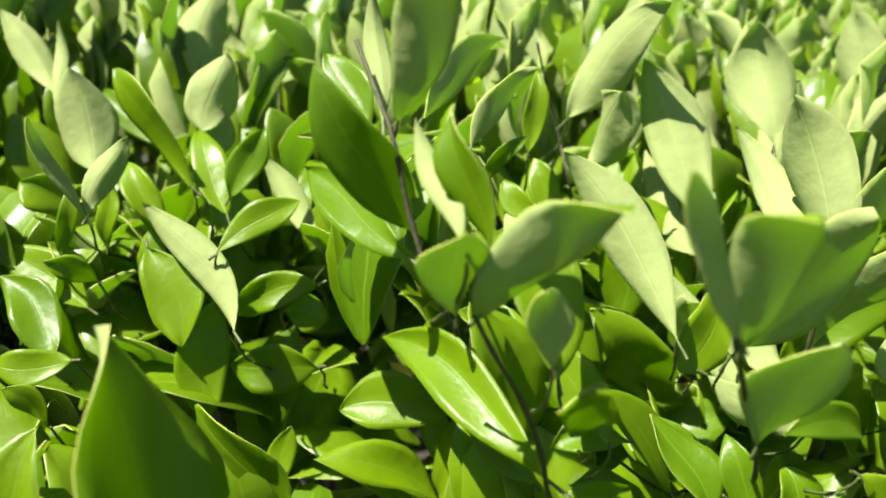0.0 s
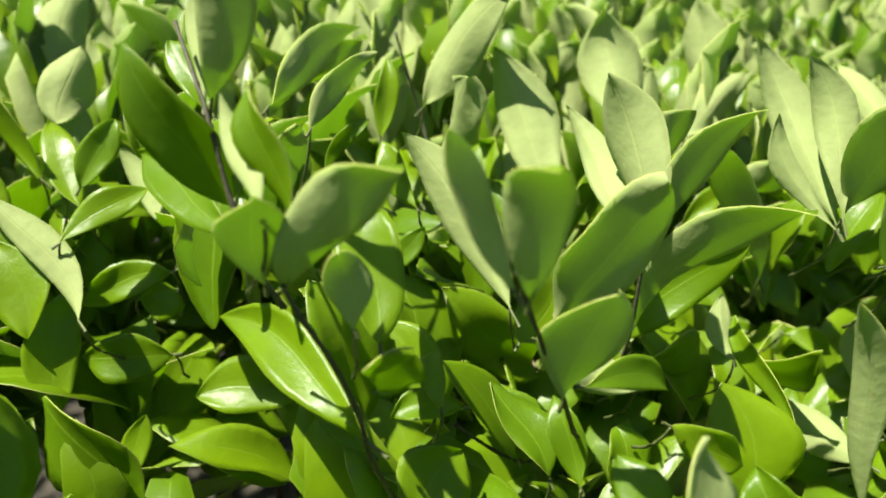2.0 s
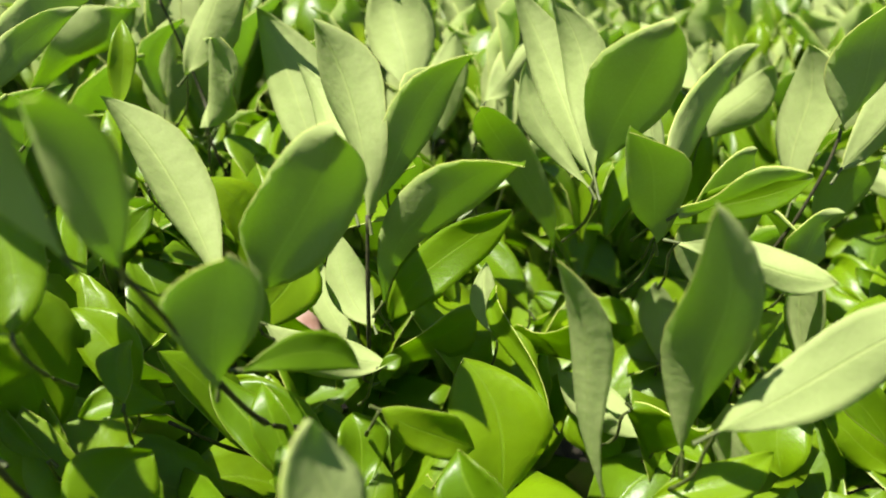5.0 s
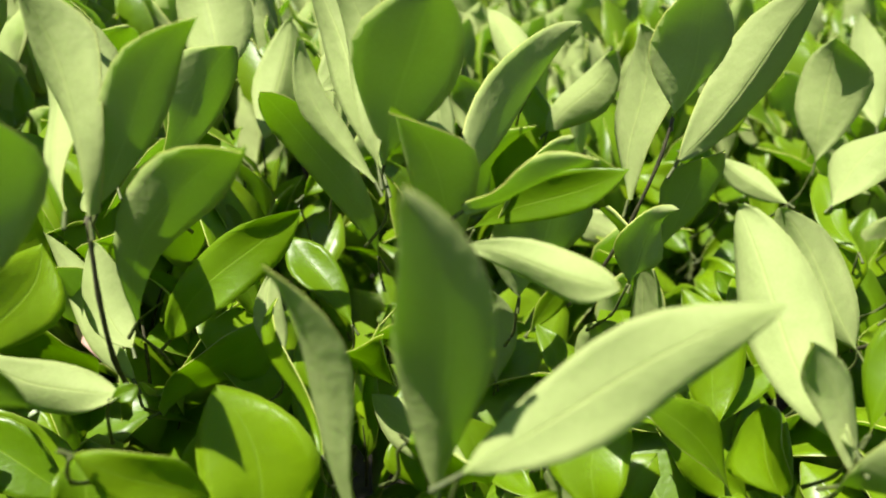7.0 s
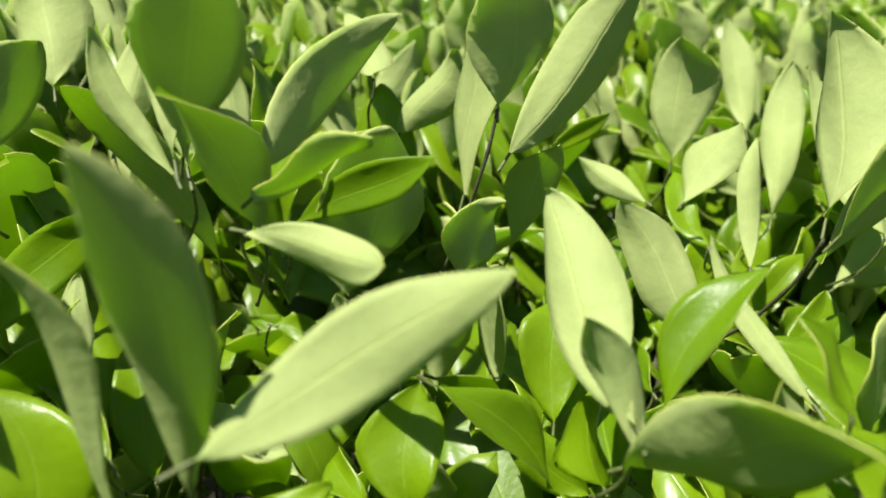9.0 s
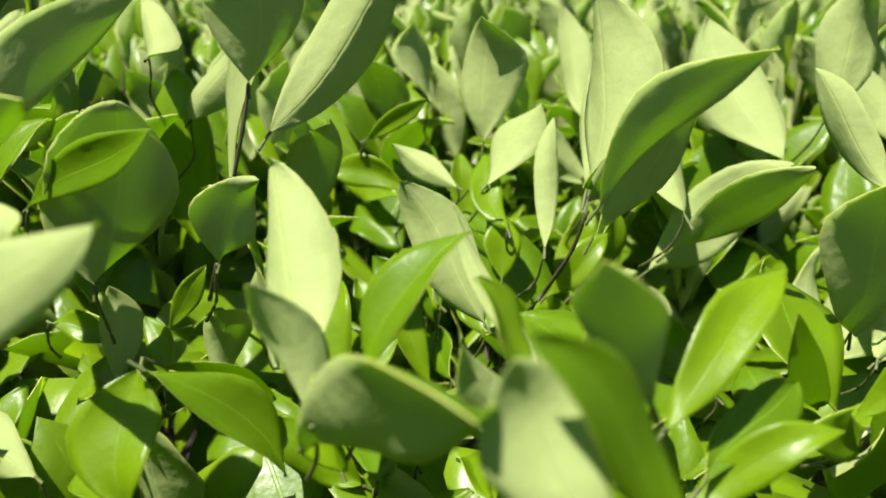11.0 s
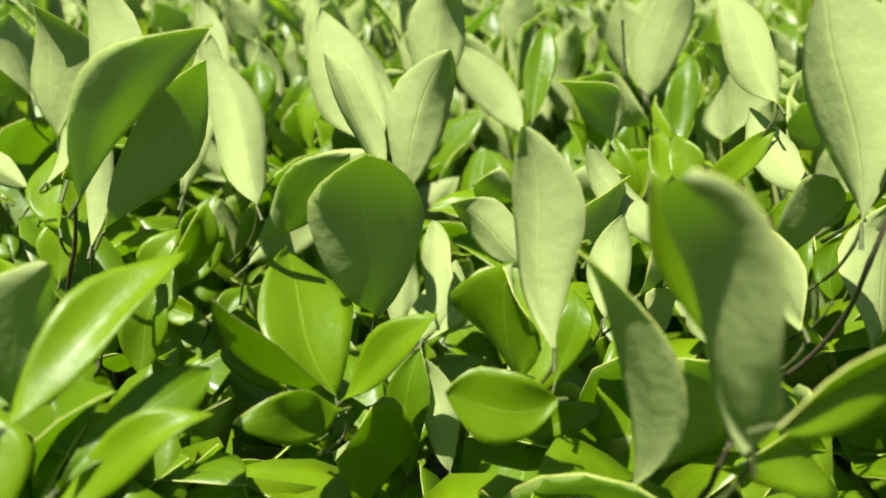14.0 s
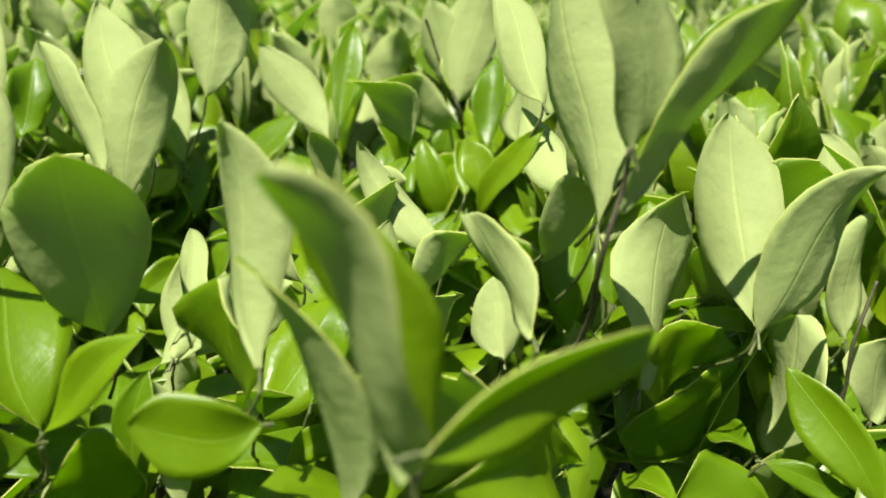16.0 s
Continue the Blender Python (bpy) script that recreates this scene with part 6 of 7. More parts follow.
leaf(s, (0.872, 0.173, 1.120), (0.920, 0.142, 1.143), 0.0161, 64, 0.43, 0.05, -0.026, wave=0.28, belly=0.54, sharp=0.78)
s = shoot((0.566, 0.532, 1.125), (0.567, 0.522, 1.140), (0.569, 0.513, 1.154), (0.569, 0.511, 1.162), thick=0.0008, mat=green_bark)
leaf(s, (0.569, 0.512, 1.163), (0.574, 0.540, 1.205), 0.0194, 3, 0.40, 0.06, -0.031, wave=0.14, belly=0.48, sharp=0.74)
s = shoot((-0.046, 0.529, 1.127), (-0.043, 0.519, 1.141), (-0.041, 0.510, 1.154), (-0.043, 0.508, 1.161), thick=0.0008, mat=green_bark)
leaf(s, (-0.044, 0.508, 1.161), (-0.101, 0.533, 1.151), 0.0264, -64, 0.35, 0.03, 0.013, wave=0.33, belly=0.48, sharp=0.81)
s = shoot((0.697, 0.464, 1.120), (0.698, 0.456, 1.136), (0.699, 0.449, 1.150), (0.700, 0.445, 1.158), thick=0.0008, mat=green_bark)
leaf(s, (0.701, 0.445, 1.159), (0.744, 0.420, 1.203), 0.0251, -49, 0.37, 0.00, -0.013, wave=0.31, belly=0.53, sharp=0.84)
s = shoot((0.865, 0.122, 1.079), (0.865, 0.112, 1.094), (0.865, 0.104, 1.108), (0.866, 0.102, 1.114), thick=0.0008, mat=green_bark)
leaf(s, (0.866, 0.103, 1.114), (0.885, 0.136, 1.103), 0.0140, -27, 0.48, 0.01, 0.034, wave=0.27, belly=0.54, sharp=0.68)
s = shoot((0.435, 0.338, 1.077), (0.437, 0.328, 1.092), (0.439, 0.320, 1.105), (0.438, 0.318, 1.113), thick=0.0008, mat=green_bark)
leaf(s, (0.437, 0.318, 1.114), (0.401, 0.341, 1.142), 0.0227, -57, 0.26, 0.04, -0.016, wave=0.24, belly=0.48, sharp=0.95)
s = shoot((0.894, 0.179, 1.119), (0.892, 0.171, 1.136), (0.891, 0.164, 1.150), (0.892, 0.160, 1.156), thick=0.0008, mat=green_bark)
leaf(s, (0.893, 0.160, 1.156), (0.924, 0.144, 1.142), 0.0126, 62, 0.33, 0.04, -0.027, wave=0.34, belly=0.52, sharp=0.87)
s = shoot((0.744, 0.574, 1.114), (0.745, 0.563, 1.129), (0.747, 0.553, 1.141), (0.746, 0.550, 1.150), thick=0.0008, mat=green_bark)
leaf(s, (0.745, 0.550, 1.151), (0.705, 0.539, 1.217), 0.0310, 11, 0.39, 0.02, 0.026, wave=0.13, belly=0.57, sharp=0.75)
s = shoot((0.485, 0.556, 1.115), (0.485, 0.545, 1.129), (0.485, 0.535, 1.142), (0.484, 0.533, 1.150), thick=0.0008, mat=green_bark)
leaf(s, (0.483, 0.534, 1.150), (0.446, 0.576, 1.168), 0.0266, 107, 0.36, 0.07, 0.000, wave=0.20, belly=0.50, sharp=0.91)
s = shoot((1.014, 0.641, 1.111), (1.006, 0.634, 1.126), (1.000, 0.628, 1.139), (1.001, 0.625, 1.148), thick=0.0008, mat=green_bark)
leaf(s, (1.001, 0.625, 1.149), (1.026, 0.622, 1.221), 0.0324, -119, 0.60, 0.01, -0.007, wave=0.36, belly=0.50, sharp=0.71)
s = shoot((0.158, 0.377, 1.105), (0.156, 0.368, 1.120), (0.155, 0.360, 1.134), (0.154, 0.358, 1.142), thick=0.0008, mat=green_bark)
leaf(s, (0.153, 0.358, 1.142), (0.099, 0.389, 1.163), 0.0269, -55, 0.32, 0.03, 0.032, wave=0.18, belly=0.53, sharp=0.82)
s = shoot((0.517, 0.466, 1.097), (0.513, 0.455, 1.111), (0.510, 0.446, 1.123), (0.509, 0.445, 1.130), thick=0.0008, mat=green_bark)
leaf(s, (0.509, 0.446, 1.130), (0.495, 0.506, 1.126), 0.0274, -57, 0.43, 0.07, -0.009, wave=0.12, belly=0.53, sharp=0.77)
s = shoot((0.504, 0.458, 1.102), (0.507, 0.447, 1.115), (0.511, 0.437, 1.127), (0.510, 0.436, 1.134), thick=0.0008, mat=green_bark)
leaf(s, (0.510, 0.437, 1.134), (0.498, 0.492, 1.126), 0.0242, -59, 0.46, 0.01, 0.002, wave=0.14, belly=0.56, sharp=0.94)
s = shoot((0.522, 0.461, 1.100), (0.522, 0.451, 1.115), (0.522, 0.443, 1.129), (0.522, 0.442, 1.136), thick=0.0008, mat=green_bark)
leaf(s, (0.522, 0.443, 1.136), (0.521, 0.503, 1.143), 0.0246, -52, 0.38, 0.06, 0.027, wave=0.33, belly=0.48, sharp=0.77)
s = shoot((0.531, 0.407, 1.099), (0.531, 0.396, 1.114), (0.531, 0.387, 1.127), (0.531, 0.386, 1.135), thick=0.0008, mat=green_bark)
leaf(s, (0.531, 0.387, 1.136), (0.534, 0.424, 1.159), 0.0191, -46, 0.44, 0.02, -0.005, wave=0.36, belly=0.52, sharp=0.84)
s = shoot((-0.032, 0.515, 1.100), (-0.029, 0.506, 1.116), (-0.027, 0.498, 1.129), (-0.026, 0.494, 1.136), thick=0.0008, mat=green_bark)
leaf(s, (-0.025, 0.493, 1.136), (0.000, 0.466, 1.132), 0.0131, 61, 0.27, 0.01, 0.028, dead=dry_yellow, wave=0.30, belly=0.48, sharp=0.93)
s = shoot((0.892, 0.506, 1.097), (0.888, 0.499, 1.113), (0.884, 0.492, 1.127), (0.884, 0.487, 1.135), thick=0.0008, mat=green_bark)
leaf(s, (0.884, 0.486, 1.135), (0.879, 0.428, 1.160), 0.0254, -54, 0.47, 0.01, 0.027, wave=0.13, belly=0.49, sharp=0.92)
s = shoot((0.692, 0.415, 1.099), (0.694, 0.404, 1.114), (0.695, 0.394, 1.126), (0.697, 0.392, 1.134), thick=0.0008, mat=green_bark)
leaf(s, (0.698, 0.392, 1.134), (0.745, 0.409, 1.145), 0.0212, 50, 0.35, 0.01, 0.016, wave=0.12, belly=0.48, sharp=0.92)
s = shoot((0.152, 0.483, 1.096), (0.155, 0.473, 1.111), (0.158, 0.465, 1.125), (0.157, 0.463, 1.133), thick=0.0008, mat=green_bark)
leaf(s, (0.156, 0.463, 1.134), (0.132, 0.479, 1.170), 0.0155, -29, 0.23, 0.07, -0.003, dead=dry_pink, wave=0.16, belly=0.56, sharp=0.82)
s = shoot((0.593, 0.461, 1.093), (0.592, 0.452, 1.109), (0.592, 0.445, 1.123), (0.593, 0.442, 1.131), thick=0.0008, mat=green_bark)
leaf(s, (0.594, 0.442, 1.132), (0.639, 0.441, 1.164), 0.0207, 55, 0.21, 0.03, 0.008, wave=0.21, belly=0.50, sharp=0.77)
s = shoot((0.595, 0.458, 1.094), (0.596, 0.450, 1.110), (0.597, 0.442, 1.124), (0.598, 0.440, 1.132), thick=0.0008, mat=green_bark)
leaf(s, (0.599, 0.441, 1.133), (0.638, 0.477, 1.173), 0.0277, 37, 0.29, 0.04, 0.035, wave=0.34, belly=0.52, sharp=0.92)
s = shoot((0.780, 0.490, 1.097), (0.781, 0.480, 1.111), (0.782, 0.471, 1.125), (0.783, 0.469, 1.133), thick=0.0008, mat=green_bark)
leaf(s, (0.784, 0.469, 1.133), (0.840, 0.488, 1.166), 0.0303, -123, 0.41, 0.06, 0.022, wave=0.17, belly=0.53, sharp=0.82)
s = shoot((0.335, 0.342, 1.095), (0.335, 0.332, 1.110), (0.335, 0.323, 1.123), (0.335, 0.322, 1.130), thick=0.0008, mat=green_bark)
leaf(s, (0.335, 0.323, 1.130), (0.331, 0.365, 1.124), 0.0160, -42, 0.43, 0.05, -0.010, wave=0.22, belly=0.54, sharp=0.78)
s = shoot((0.495, 0.438, 1.092), (0.494, 0.427, 1.107), (0.493, 0.418, 1.119), (0.492, 0.416, 1.127), thick=0.0008, mat=green_bark)
leaf(s, (0.492, 0.417, 1.128), (0.475, 0.454, 1.156), 0.0224, -38, 0.34, 0.02, -0.018, wave=0.23, belly=0.48, sharp=0.92)
s = shoot((0.494, 0.389, 1.092), (0.497, 0.379, 1.106), (0.499, 0.370, 1.119), (0.500, 0.369, 1.127), thick=0.0008, mat=green_bark)
leaf(s, (0.500, 0.370, 1.127), (0.508, 0.414, 1.136), 0.0175, -44, 0.28, 0.01, -0.022, wave=0.15, belly=0.56, sharp=0.80)
s = shoot((0.485, 0.284, 1.092), (0.480, 0.275, 1.107), (0.476, 0.267, 1.120), (0.476, 0.266, 1.127), thick=0.0008, mat=green_bark)
leaf(s, (0.476, 0.267, 1.127), (0.480, 0.308, 1.122), 0.0136, 9, 0.43, 0.07, -0.029, wave=0.26, belly=0.55, sharp=0.74)
s = shoot((0.436, 0.320, 1.090), (0.437, 0.310, 1.105), (0.438, 0.301, 1.118), (0.439, 0.300, 1.126), thick=0.0008, mat=green_bark)
leaf(s, (0.439, 0.301, 1.126), (0.468, 0.355, 1.139), 0.0283, -28, 0.28, 0.05, -0.030, wave=0.19, belly=0.49, sharp=0.89)
s = shoot((0.300, 0.563, 1.091), (0.302, 0.552, 1.106), (0.304, 0.543, 1.119), (0.305, 0.539, 1.125), thick=0.0008, mat=green_bark)
leaf(s, (0.306, 0.538, 1.125), (0.341, 0.511, 1.117), 0.0151, 62, 0.50, 0.01, -0.031, wave=0.27, belly=0.57, sharp=0.94)
s = shoot((0.646, 0.288, 1.089), (0.646, 0.279, 1.104), (0.646, 0.270, 1.118), (0.644, 0.267, 1.125), thick=0.0008, mat=green_bark)
leaf(s, (0.643, 0.267, 1.125), (0.598, 0.264, 1.129), 0.0211, -56, 0.46, 0.07, 0.006, wave=0.10, belly=0.56, sharp=0.83)
s = shoot((0.616, 0.444, 1.074), (0.614, 0.432, 1.088), (0.613, 0.422, 1.100), (0.614, 0.420, 1.108), thick=0.0008, mat=green_bark)
leaf(s, (0.615, 0.420, 1.109), (0.649, 0.432, 1.131), 0.0157, 46, 0.34, 0.00, -0.023, wave=0.19, belly=0.57, sharp=0.85)
s = shoot((0.608, 0.430, 1.088), (0.612, 0.421, 1.103), (0.616, 0.414, 1.117), (0.615, 0.412, 1.124), thick=0.0008, mat=green_bark)
leaf(s, (0.614, 0.413, 1.124), (0.589, 0.445, 1.130), 0.0172, -61, 0.41, 0.03, 0.017, wave=0.15, belly=0.50, sharp=0.82)
s = shoot((0.278, 0.523, 1.083), (0.279, 0.516, 1.100), (0.280, 0.510, 1.115), (0.279, 0.508, 1.123), thick=0.0008, mat=green_bark)
leaf(s, (0.279, 0.508, 1.124), (0.257, 0.537, 1.176), 0.0208, -33, 0.25, 0.08, -0.018, wave=0.23, belly=0.56, sharp=0.78)
s = shoot((0.848, 0.276, 1.089), (0.846, 0.263, 1.102), (0.845, 0.252, 1.113), (0.846, 0.250, 1.121), thick=0.0008, mat=green_bark)
leaf(s, (0.847, 0.251, 1.121), (0.892, 0.288, 1.136), 0.0278, -146, 0.51, 0.06, -0.017, wave=0.20, belly=0.56, sharp=0.70)
s = shoot((0.145, 0.407, 1.082), (0.142, 0.395, 1.096), (0.140, 0.385, 1.108), (0.139, 0.383, 1.116), thick=0.0008, mat=green_bark)
leaf(s, (0.139, 0.384, 1.117), (0.107, 0.426, 1.157), 0.0223, -6, 0.25, 0.01, -0.034, wave=0.20, belly=0.47, sharp=0.76)
s = shoot((0.552, 0.599, 1.080), (0.558, 0.590, 1.095), (0.563, 0.582, 1.108), (0.565, 0.580, 1.116), thick=0.0008, mat=green_bark)
leaf(s, (0.566, 0.580, 1.116), (0.626, 0.593, 1.140), 0.0260, 54, 0.46, 0.06, -0.006, wave=0.11, belly=0.47, sharp=0.95)
s = shoot((0.458, 0.435, 1.083), (0.462, 0.425, 1.097), (0.465, 0.415, 1.109), (0.465, 0.414, 1.116), thick=0.0008, mat=green_bark)
leaf(s, (0.465, 0.415, 1.116), (0.468, 0.465, 1.116), 0.0195, -45, 0.33, 0.05, 0.017, wave=0.26, belly=0.55, sharp=0.83)
s = shoot((0.627, 0.340, 1.078), (0.627, 0.331, 1.093), (0.628, 0.322, 1.107), (0.627, 0.321, 1.115), thick=0.0008, mat=green_bark)
leaf(s, (0.627, 0.322, 1.115), (0.612, 0.371, 1.141), 0.0257, -49, 0.35, 0.04, 0.027, wave=0.36, belly=0.51, sharp=0.74)
s = shoot((0.808, 0.122, 1.081), (0.807, 0.111, 1.095), (0.806, 0.101, 1.108), (0.807, 0.100, 1.114), thick=0.0008, mat=green_bark)
leaf(s, (0.807, 0.101, 1.114), (0.823, 0.137, 1.103), 0.0138, -24, 0.48, 0.03, 0.015, wave=0.16, belly=0.53, sharp=0.77)
s = shoot((0.715, 0.372, 1.079), (0.711, 0.361, 1.092), (0.707, 0.351, 1.104), (0.708, 0.348, 1.113), thick=0.0008, mat=green_bark)
leaf(s, (0.708, 0.348, 1.114), (0.727, 0.358, 1.173), 0.0192, -124, 0.55, 0.01, 0.011, wave=0.30, belly=0.51, sharp=0.81)
s = shoot((0.868, 0.113, 1.076), (0.865, 0.106, 1.092), (0.862, 0.100, 1.107), (0.863, 0.096, 1.113), thick=0.0008, mat=green_bark)
leaf(s, (0.864, 0.095, 1.113), (0.891, 0.070, 1.101), 0.0124, 66, 0.34, 0.05, 0.016, wave=0.24, belly=0.49, sharp=0.76)
s = shoot((0.663, 0.266, 1.076), (0.659, 0.256, 1.091), (0.656, 0.247, 1.104), (0.657, 0.245, 1.112), thick=0.0008, mat=green_bark)
leaf(s, (0.658, 0.246, 1.112), (0.686, 0.272, 1.133), 0.0186, 18, 0.33, 0.05, -0.005, wave=0.20, belly=0.56, sharp=0.86)
s = shoot((0.743, 0.397, 1.074), (0.748, 0.387, 1.088), (0.751, 0.378, 1.101), (0.752, 0.374, 1.110), thick=0.0008, mat=green_bark)
leaf(s, (0.752, 0.374, 1.111), (0.760, 0.358, 1.150), 0.0190, -85, 0.72, 0.02, 0.012, wave=0.22, belly=0.50, sharp=0.69)
s = shoot((0.744, 0.377, 1.070), (0.744, 0.367, 1.085), (0.745, 0.359, 1.099), (0.746, 0.355, 1.107), thick=0.0008, mat=green_bark)
leaf(s, (0.746, 0.354, 1.108), (0.762, 0.321, 1.151), 0.0256, -95, 0.71, 0.00, 0.023, wave=0.20, belly=0.56, sharp=0.69)
s = shoot((0.473, 0.348, 1.069), (0.470, 0.341, 1.085), (0.467, 0.334, 1.099), (0.468, 0.333, 1.106), thick=0.0008, mat=green_bark)
leaf(s, (0.468, 0.334, 1.106), (0.480, 0.383, 1.102), 0.0207, -40, 0.21, 0.04, 0.008, wave=0.27, belly=0.50, sharp=0.85)
s = shoot((0.287, 0.471, 1.072), (0.285, 0.460, 1.086), (0.284, 0.449, 1.098), (0.283, 0.448, 1.105), thick=0.0008, mat=green_bark)
leaf(s, (0.282, 0.449, 1.105), (0.255, 0.490, 1.107), 0.0186, -56, 0.32, 0.02, -0.026, wave=0.16, belly=0.56, sharp=0.76)
s = shoot((0.369, 0.570, 1.068), (0.372, 0.558, 1.081), (0.375, 0.548, 1.093), (0.376, 0.546, 1.101), thick=0.0008, mat=green_bark)
leaf(s, (0.377, 0.546, 1.102), (0.406, 0.562, 1.130), 0.0166, 44, 0.37, 0.01, 0.034, wave=0.33, belly=0.49, sharp=0.74)
s = shoot((0.671, 0.428, 1.059), (0.673, 0.419, 1.075), (0.675, 0.412, 1.089), (0.674, 0.409, 1.097), thick=0.0008, mat=green_bark)
leaf(s, (0.673, 0.409, 1.098), (0.643, 0.414, 1.138), 0.0236, 96, 0.70, 0.03, -0.028, wave=0.26, belly=0.48, sharp=0.70)
s = shoot((0.475, 0.330, 1.061), (0.472, 0.320, 1.076), (0.470, 0.311, 1.089), (0.469, 0.308, 1.097), thick=0.0008, mat=green_bark)
leaf(s, (0.468, 0.308, 1.098), (0.442, 0.302, 1.126), 0.0155, 106, 0.60, 0.09, -0.022, wave=0.32, belly=0.53, sharp=0.91)
s = shoot((0.685, 0.357, 1.055), (0.691, 0.348, 1.070), (0.696, 0.341, 1.083), (0.696, 0.337, 1.092), thick=0.0008, mat=green_bark)
leaf(s, (0.696, 0.337, 1.093), (0.701, 0.323, 1.132), 0.0219, -75, 0.48, 0.03, 0.005, wave=0.16, belly=0.50, sharp=0.71)


# the mass of the hedge: inner and far shoots, past counting
def top_height(x, y):
    """Height of the clipped top of the hedge."""
    rise = 0.05 * max(0.0, x - 1.1) + 0.035 * max(0.0, y - 0.8)
    return TOP0 + TOPX * min(x, 1.1) + rise + 0.02 * noise.noise((x * 6, y * 6, 4.0))


TOP0, TOPX = 1.29, -0.075


def foliage(name, label, spots, rows, half, seed, grow, rises=(20, 70), clear=0.0, back=-0.05, owner=1, single=0):
    rng = random.Random(seed)
    kinds = []
    for k in range(10):
        v, f, s, u = blade(1.0, rng.uniform(0.44, 0.60), rng.uniform(0.1, 0.55), rng.uniform(-0.03, 0.14), rng.uniform(-0.05, 0.05), 0.13, rng.uniform(-0.5, 0.5), rows=rows, half=half, stalk=0, thick=0.006, phase=k * 2.1)
        kinds.append((np.array(v, dtype=np.float64), np.array([q for q in f], dtype=np.int32), s, np.array(u)))
    blades = [to_mesh("leaf", k[0].tolist(), k[1].tolist(), k[2], k[3], (leaf_upper, leaf_under, leaf_rim)) for k in kinds] if single else []
    outer = np.array(OUTER)
    slope = np.clip(outer[:, 0] - 0.1, 0, 0.6) * 1.1
    away = np.stack([-slope, -np.ones(len(outer)), np.clip((1.40 - outer[:, 2]) / 0.38, 0.25, 0.68)], 1)
    away /= np.linalg.norm(away, axis=1, keepdims=True)
    vs, fs, ss, us, count = [], [], [], [], 0
    stems_v, stems_f, stem_count = [], [], 0
    for (x, y, z, tall) in spots:
        lean = Vector((rng.gauss(0, 0.16), rng.gauss(back, 0.16), 1)).normalized()
        top = Vector((x, y, z))
        foot = top - lean * tall
        bend = Vector((rng.gauss(0, 0.003), rng.gauss(0, 0.003), 0))
        kept = None
        turn = rng.uniform(0, math.pi)
        pairs = max(2, int(tall / 0.028))
        for p in range(pairs):
            at = foot.lerp(top, 1 - p * 0.9 / pairs)
            turn += math.pi / 2 + rng.gauss(0, 0.25)
            for flip in (0, math.pi):
                if rng.random() < 0.08:
                    continue
                length = grow * rng.uniform(0.75, 1.2) * (0.8 if p == 0 else 1.0)
                rise = radians(rng.uniform(52, 82) if p == 0 else rng.uniform(*rises))
                out = Vector((math.cos(turn + flip), math.sin(turn + flip), 0))
                ahead = (out * math.cos(rise) + lean * math.sin(rise)).normalized()
                over = (lean - ahead * lean.dot(ahead)).normalized()
                side = ahead.cross(over)
                tilt = rng.gauss(0, 0.3)
                side, over = side * math.cos(tilt) + over * math.sin(tilt), over * math.cos(tilt) - side * math.sin(tilt)
                kind = rng.randrange(10)
                if clear:
                    shut = False
                    for along in (0.35, 0.9):
                        gap = np.array(at + ahead * length * along) - outer
                        run = (gap * away).sum(1)
                        off = np.linalg.norm(gap - run[:, None] * away, axis=1)
                        shut = shut or bool(((run > -0.002) & (run < 0.26) & (off < clear)).any())
                    if shut:
                        continue
                v, f, s, u = kinds[kind]
                m = np.array([side, ahead, over]) * length
                kept = kept or at
                base = at + ahead * 0.004
                if single and -0.12 < base.x < 1.0 and 0.1 < base.y < 0.5 and base.z > top_height(base.x, base.y) - 0.15:
                    # the upper ones can be told apart: each a leaf of its shrub
                    single -= 1
                    ob, shrub = new("leaf", blades[kind]), shrub_at(base.x)
                    turned = Matrix([(side[i] * length, ahead[i] * length, over[i] * length, base[i]) for i in range(3)] + [(0, 0, 0, 1)])
                    attach(ob, shrub, Matrix.Translation(-shrub.location) @ turned)
                    continue
                vs.append(v @ m + np.array(at + ahead * 0.004))
                fs.append(f + count)
                ss += s
                us.append(u)
                count += len(v)
        if kept is not None and rng.random() < 0.25:
            tv, tf = tube([kept - lean * 0.04, kept - lean * 0.02 + bend, kept], 0.0011, 0.0003, 5, False)
            stems_v.append(np.array(tv))
            stems_f += [tuple(i + stem_count for i in q) for q in tf]
            stem_count += len(tv)
    mesh = to_mesh(name, np.concatenate(vs).tolist(), np.concatenate(fs).tolist(), ss, np.concatenate(us), (far_upper, far_under, leaf_rim))
    ob = new(name, mesh)
    tagged(ob, label, kind="stuff")
    sm = bpy.data.meshes.new("inner_growth")
    sm.from_pydata(np.concatenate(stems_v).tolist(), [], stems_f)
    sm.materials.append(bark)
    so = new("inner_growth", sm)
    tagged(so, "thin brown inner twigs", kind="stuff")
    for o in (ob, so):
        o.parent = SHRUBS[owner]
        o.matrix_basis = Matrix.Translation(-SHRUBS[owner].location)
    return ob


def spread(x0, x1, y0, y1, step, drop, jitter, seed, tall, keep=None):
    rng = random.Random(seed)
    out = []
    y = y0
    while y < y1:
        x = x0
        while x < x1:
            px, py = x + rng.uniform(-0.5, 0.5) * step, y + rng.uniform(-0.5, 0.5) * step
            if keep is None or keep(px, py):
                out.append((px, py, top_height(px, py) - drop - rng.uniform(0, jitter), rng.uniform(0.8, 1.25) * tall))
            x += step
        y += step
    return out


def far(x, y):
    return y > 0.62 + 0.12 * noise.noise((x * 5, y * 5, 1.0)) - 0.25 * max(0.0, x - 0.85) or x > 0.95 or x < -0.3


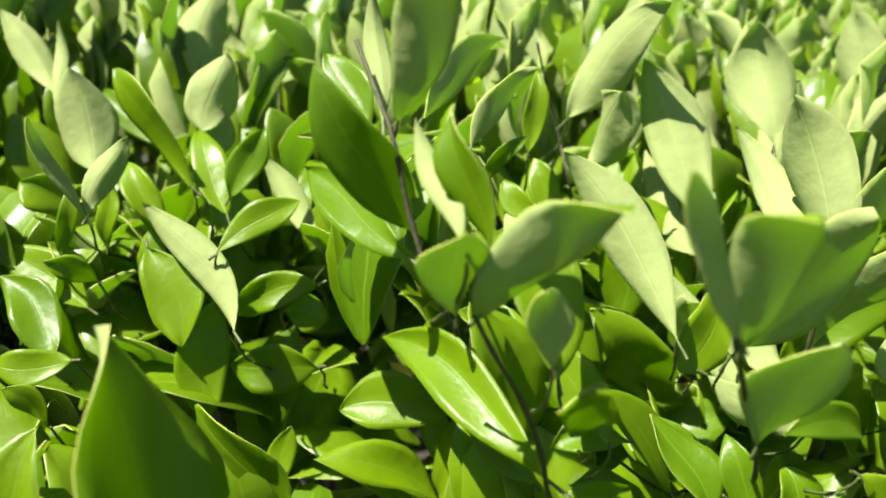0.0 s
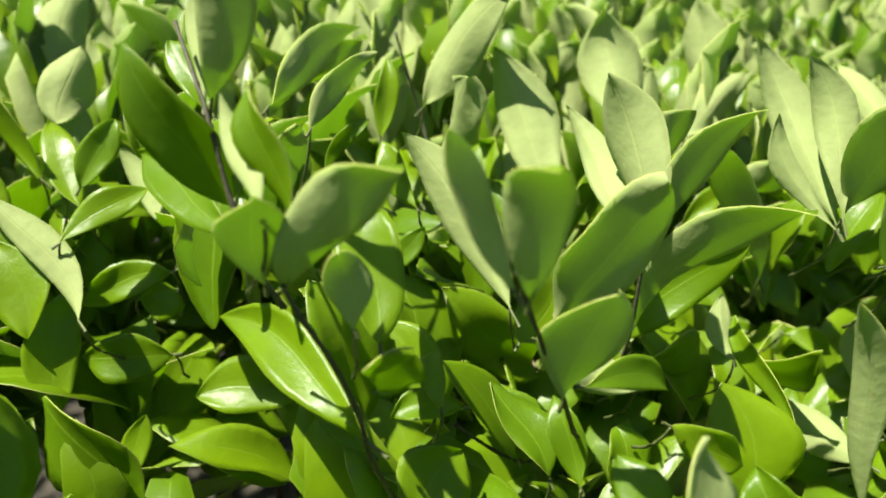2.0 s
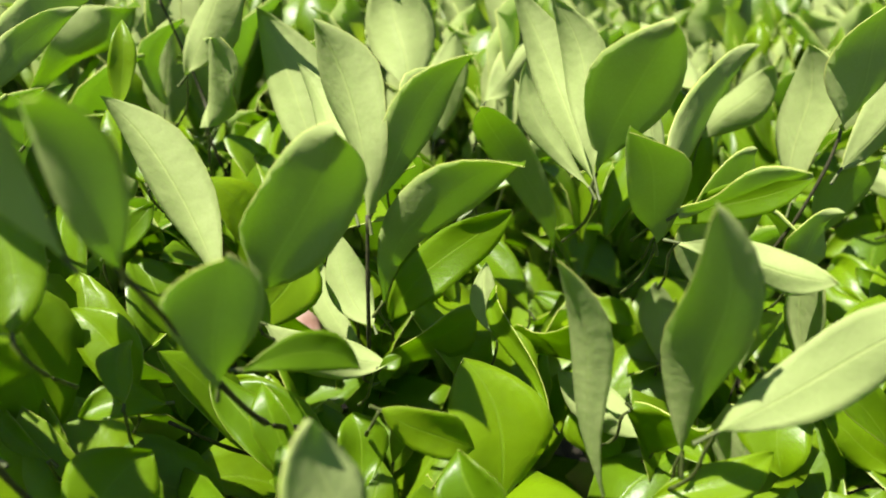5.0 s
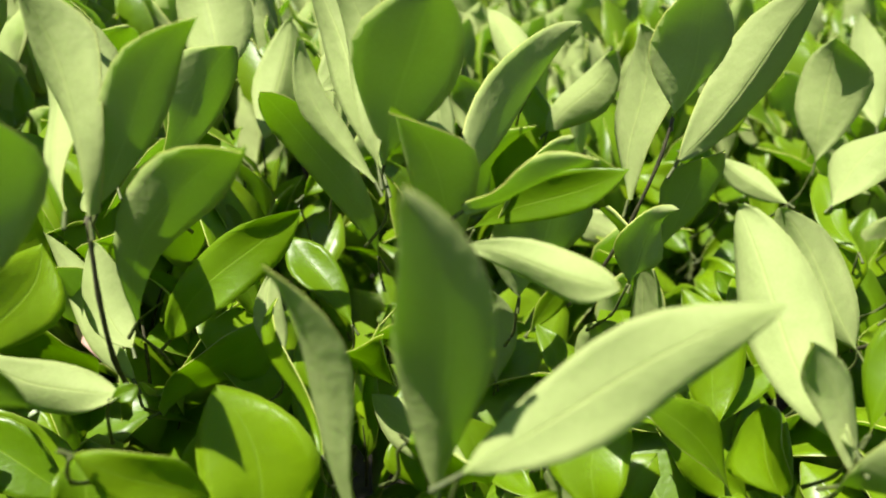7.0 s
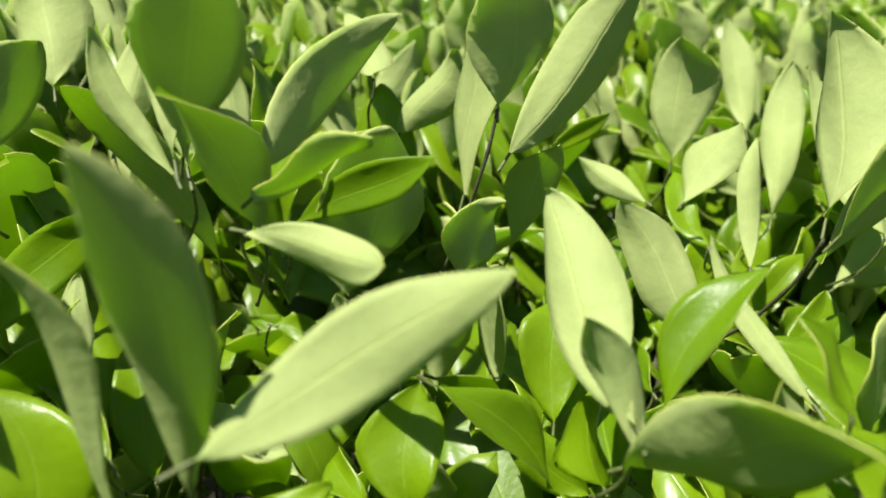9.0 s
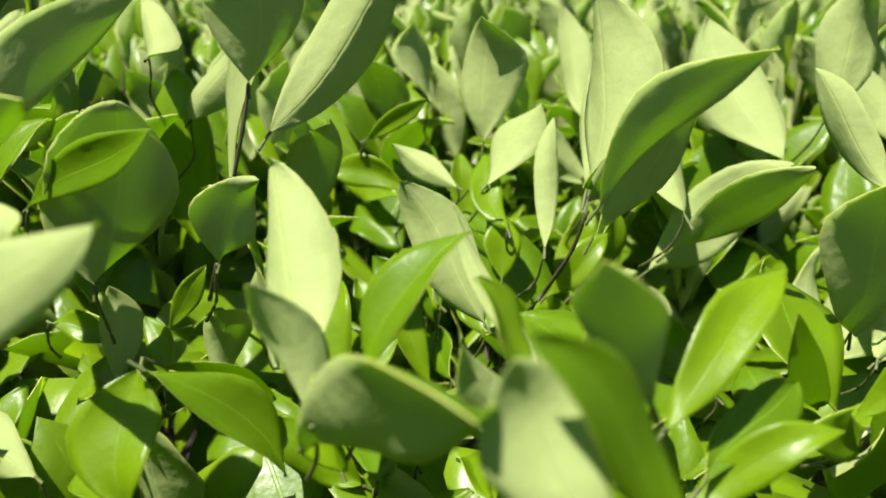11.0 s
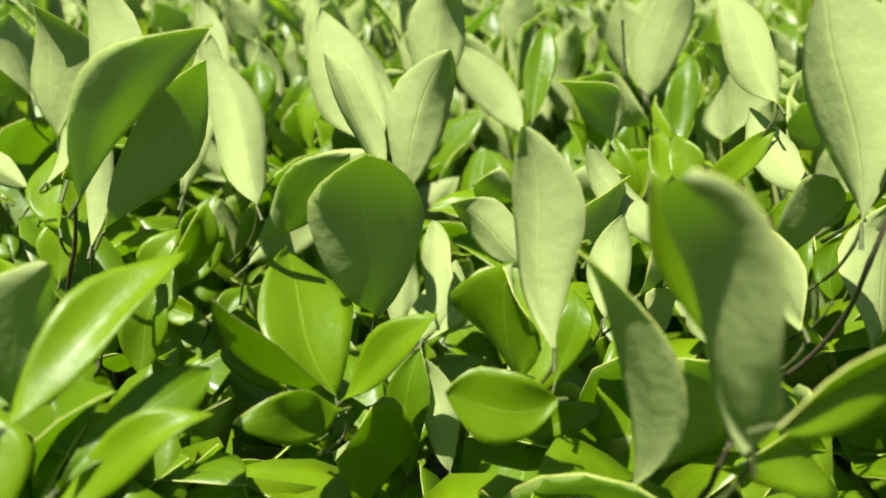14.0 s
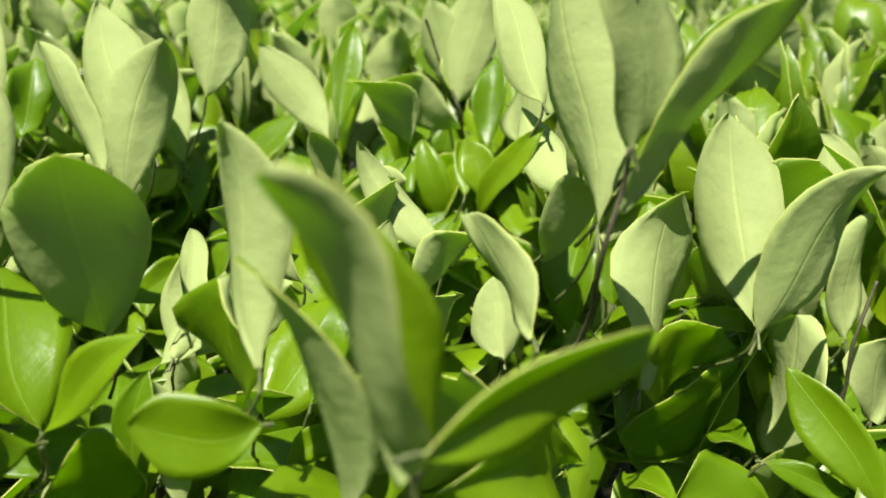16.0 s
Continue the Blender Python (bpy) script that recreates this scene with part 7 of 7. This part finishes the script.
foliage("inner_leaves", "dense green inner leaves of the hedge", spread(-0.5, 1.3, 0.02, 0.85, 0.038, 0.03, 0.10, 5, 0.10, lambda x, y: not far(x, y)), 8, 2, 11, 0.084, (15, 75), 0.021, single=600)
foliage("lower_leaves", "dark lower leaves of the hedge", spread(-0.9, 2.2, -0.1, 1.5, 0.047, 0.14, 0.09, 6, 0.08), 4, 1, 12, 0.080, (15, 70), 0.010)
foliage("distant_leaves", "sunlit leaves of the far part of the hedge top", spread(-0.9, 2.6, 0.1, 2.0, 0.050, -0.02, 0.075, 7, 0.11, far), 5, 1, 13, 0.082, (68, 103), 0.0, 0.40, 3)
foliage("lower_leaves", "dark lower leaves of the far part of the hedge", spread(-1.8, 6.0, 0.1, 6.0, 0.118, 0.09, 0.10, 9, 0.09, lambda x, y: not (-0.9 < x < 2.2 and y < 1.5)), 3, 1, 16, 0.105, (10, 60), 0.0, -0.05, 4)
foliage("farthest_leaves", "sunlit leaves of the hedge top far away", spread(-1.8, 6.0, 0.1, 3.6, 0.088, 0.0, 0.06, 8, 0.10, lambda x, y: y > 2.0 or x > 2.6 or x < -0.9), 3, 1, 14, 0.088, (68, 103), 0.0, 0.40, 4)
foliage("farthest_leaves", "sunlit leaves along the far edge of the hedge top", spread(-1.8, 6.0, 3.6, 6.0, 0.115, 0.0, 0.06, 18, 0.10), 3, 1, 17, 0.098, (68, 103), 0.0, 0.40, 4)


def side_spots(seed):
    """The leafy front of the hedge, below the camera, from near the ground up to the top."""
    rng = random.Random(seed)
    out = []
    x = -1.8
    while x < 6.0:
        z = 0.22
        near = -0.9 < x < 2.2
        while z < (1.08 if near else 1.0):
            out.append((x + rng.uniform(-0.05, 0.05), (-0.08 if near else 0.1) + rng.uniform(-0.05, 0.03), z + rng.uniform(-0.05, 0.03), 0.09))
            z += 0.085
        x += 0.1
    return out


def far_trunks():
    """Trunks and boughs of the farther rows, one thicket past counting."""
    rng = random.Random(77)
    verts, faces = [], []
    y = 0.95
    while y < 6.0:
        x = -1.8
        while x < 6.0:
            for points, r0, r1 in trunk_lines(rng, x + rng.uniform(-0.1, 0.1), y + rng.uniform(-0.1, 0.1), top_height(x, y) - 0.12, 0.2):
                tv, tf = tube(points, r0, r1, 5, False)
                faces += [tuple(i + len(verts) for i in q) for q in tf]
                verts += tv
            x += 0.45
        y += 0.5
    mesh = bpy.data.meshes.new("thicket")
    mesh.from_pydata(verts, [], faces)
    mesh.materials.append(old_bark)
    ob = new("thicket", mesh)
    tagged(ob, "dark woody trunks and boughs under the leaves", kind="stuff")
    ob.parent = SHRUBS[4]
    ob.matrix_basis = Matrix.Translation(-SHRUBS[4].location)


far_trunks()
foliage("side_leaves", "leaves on the upright front of the hedge", side_spots(21), 4, 1, 15, 0.08, (5, 60))
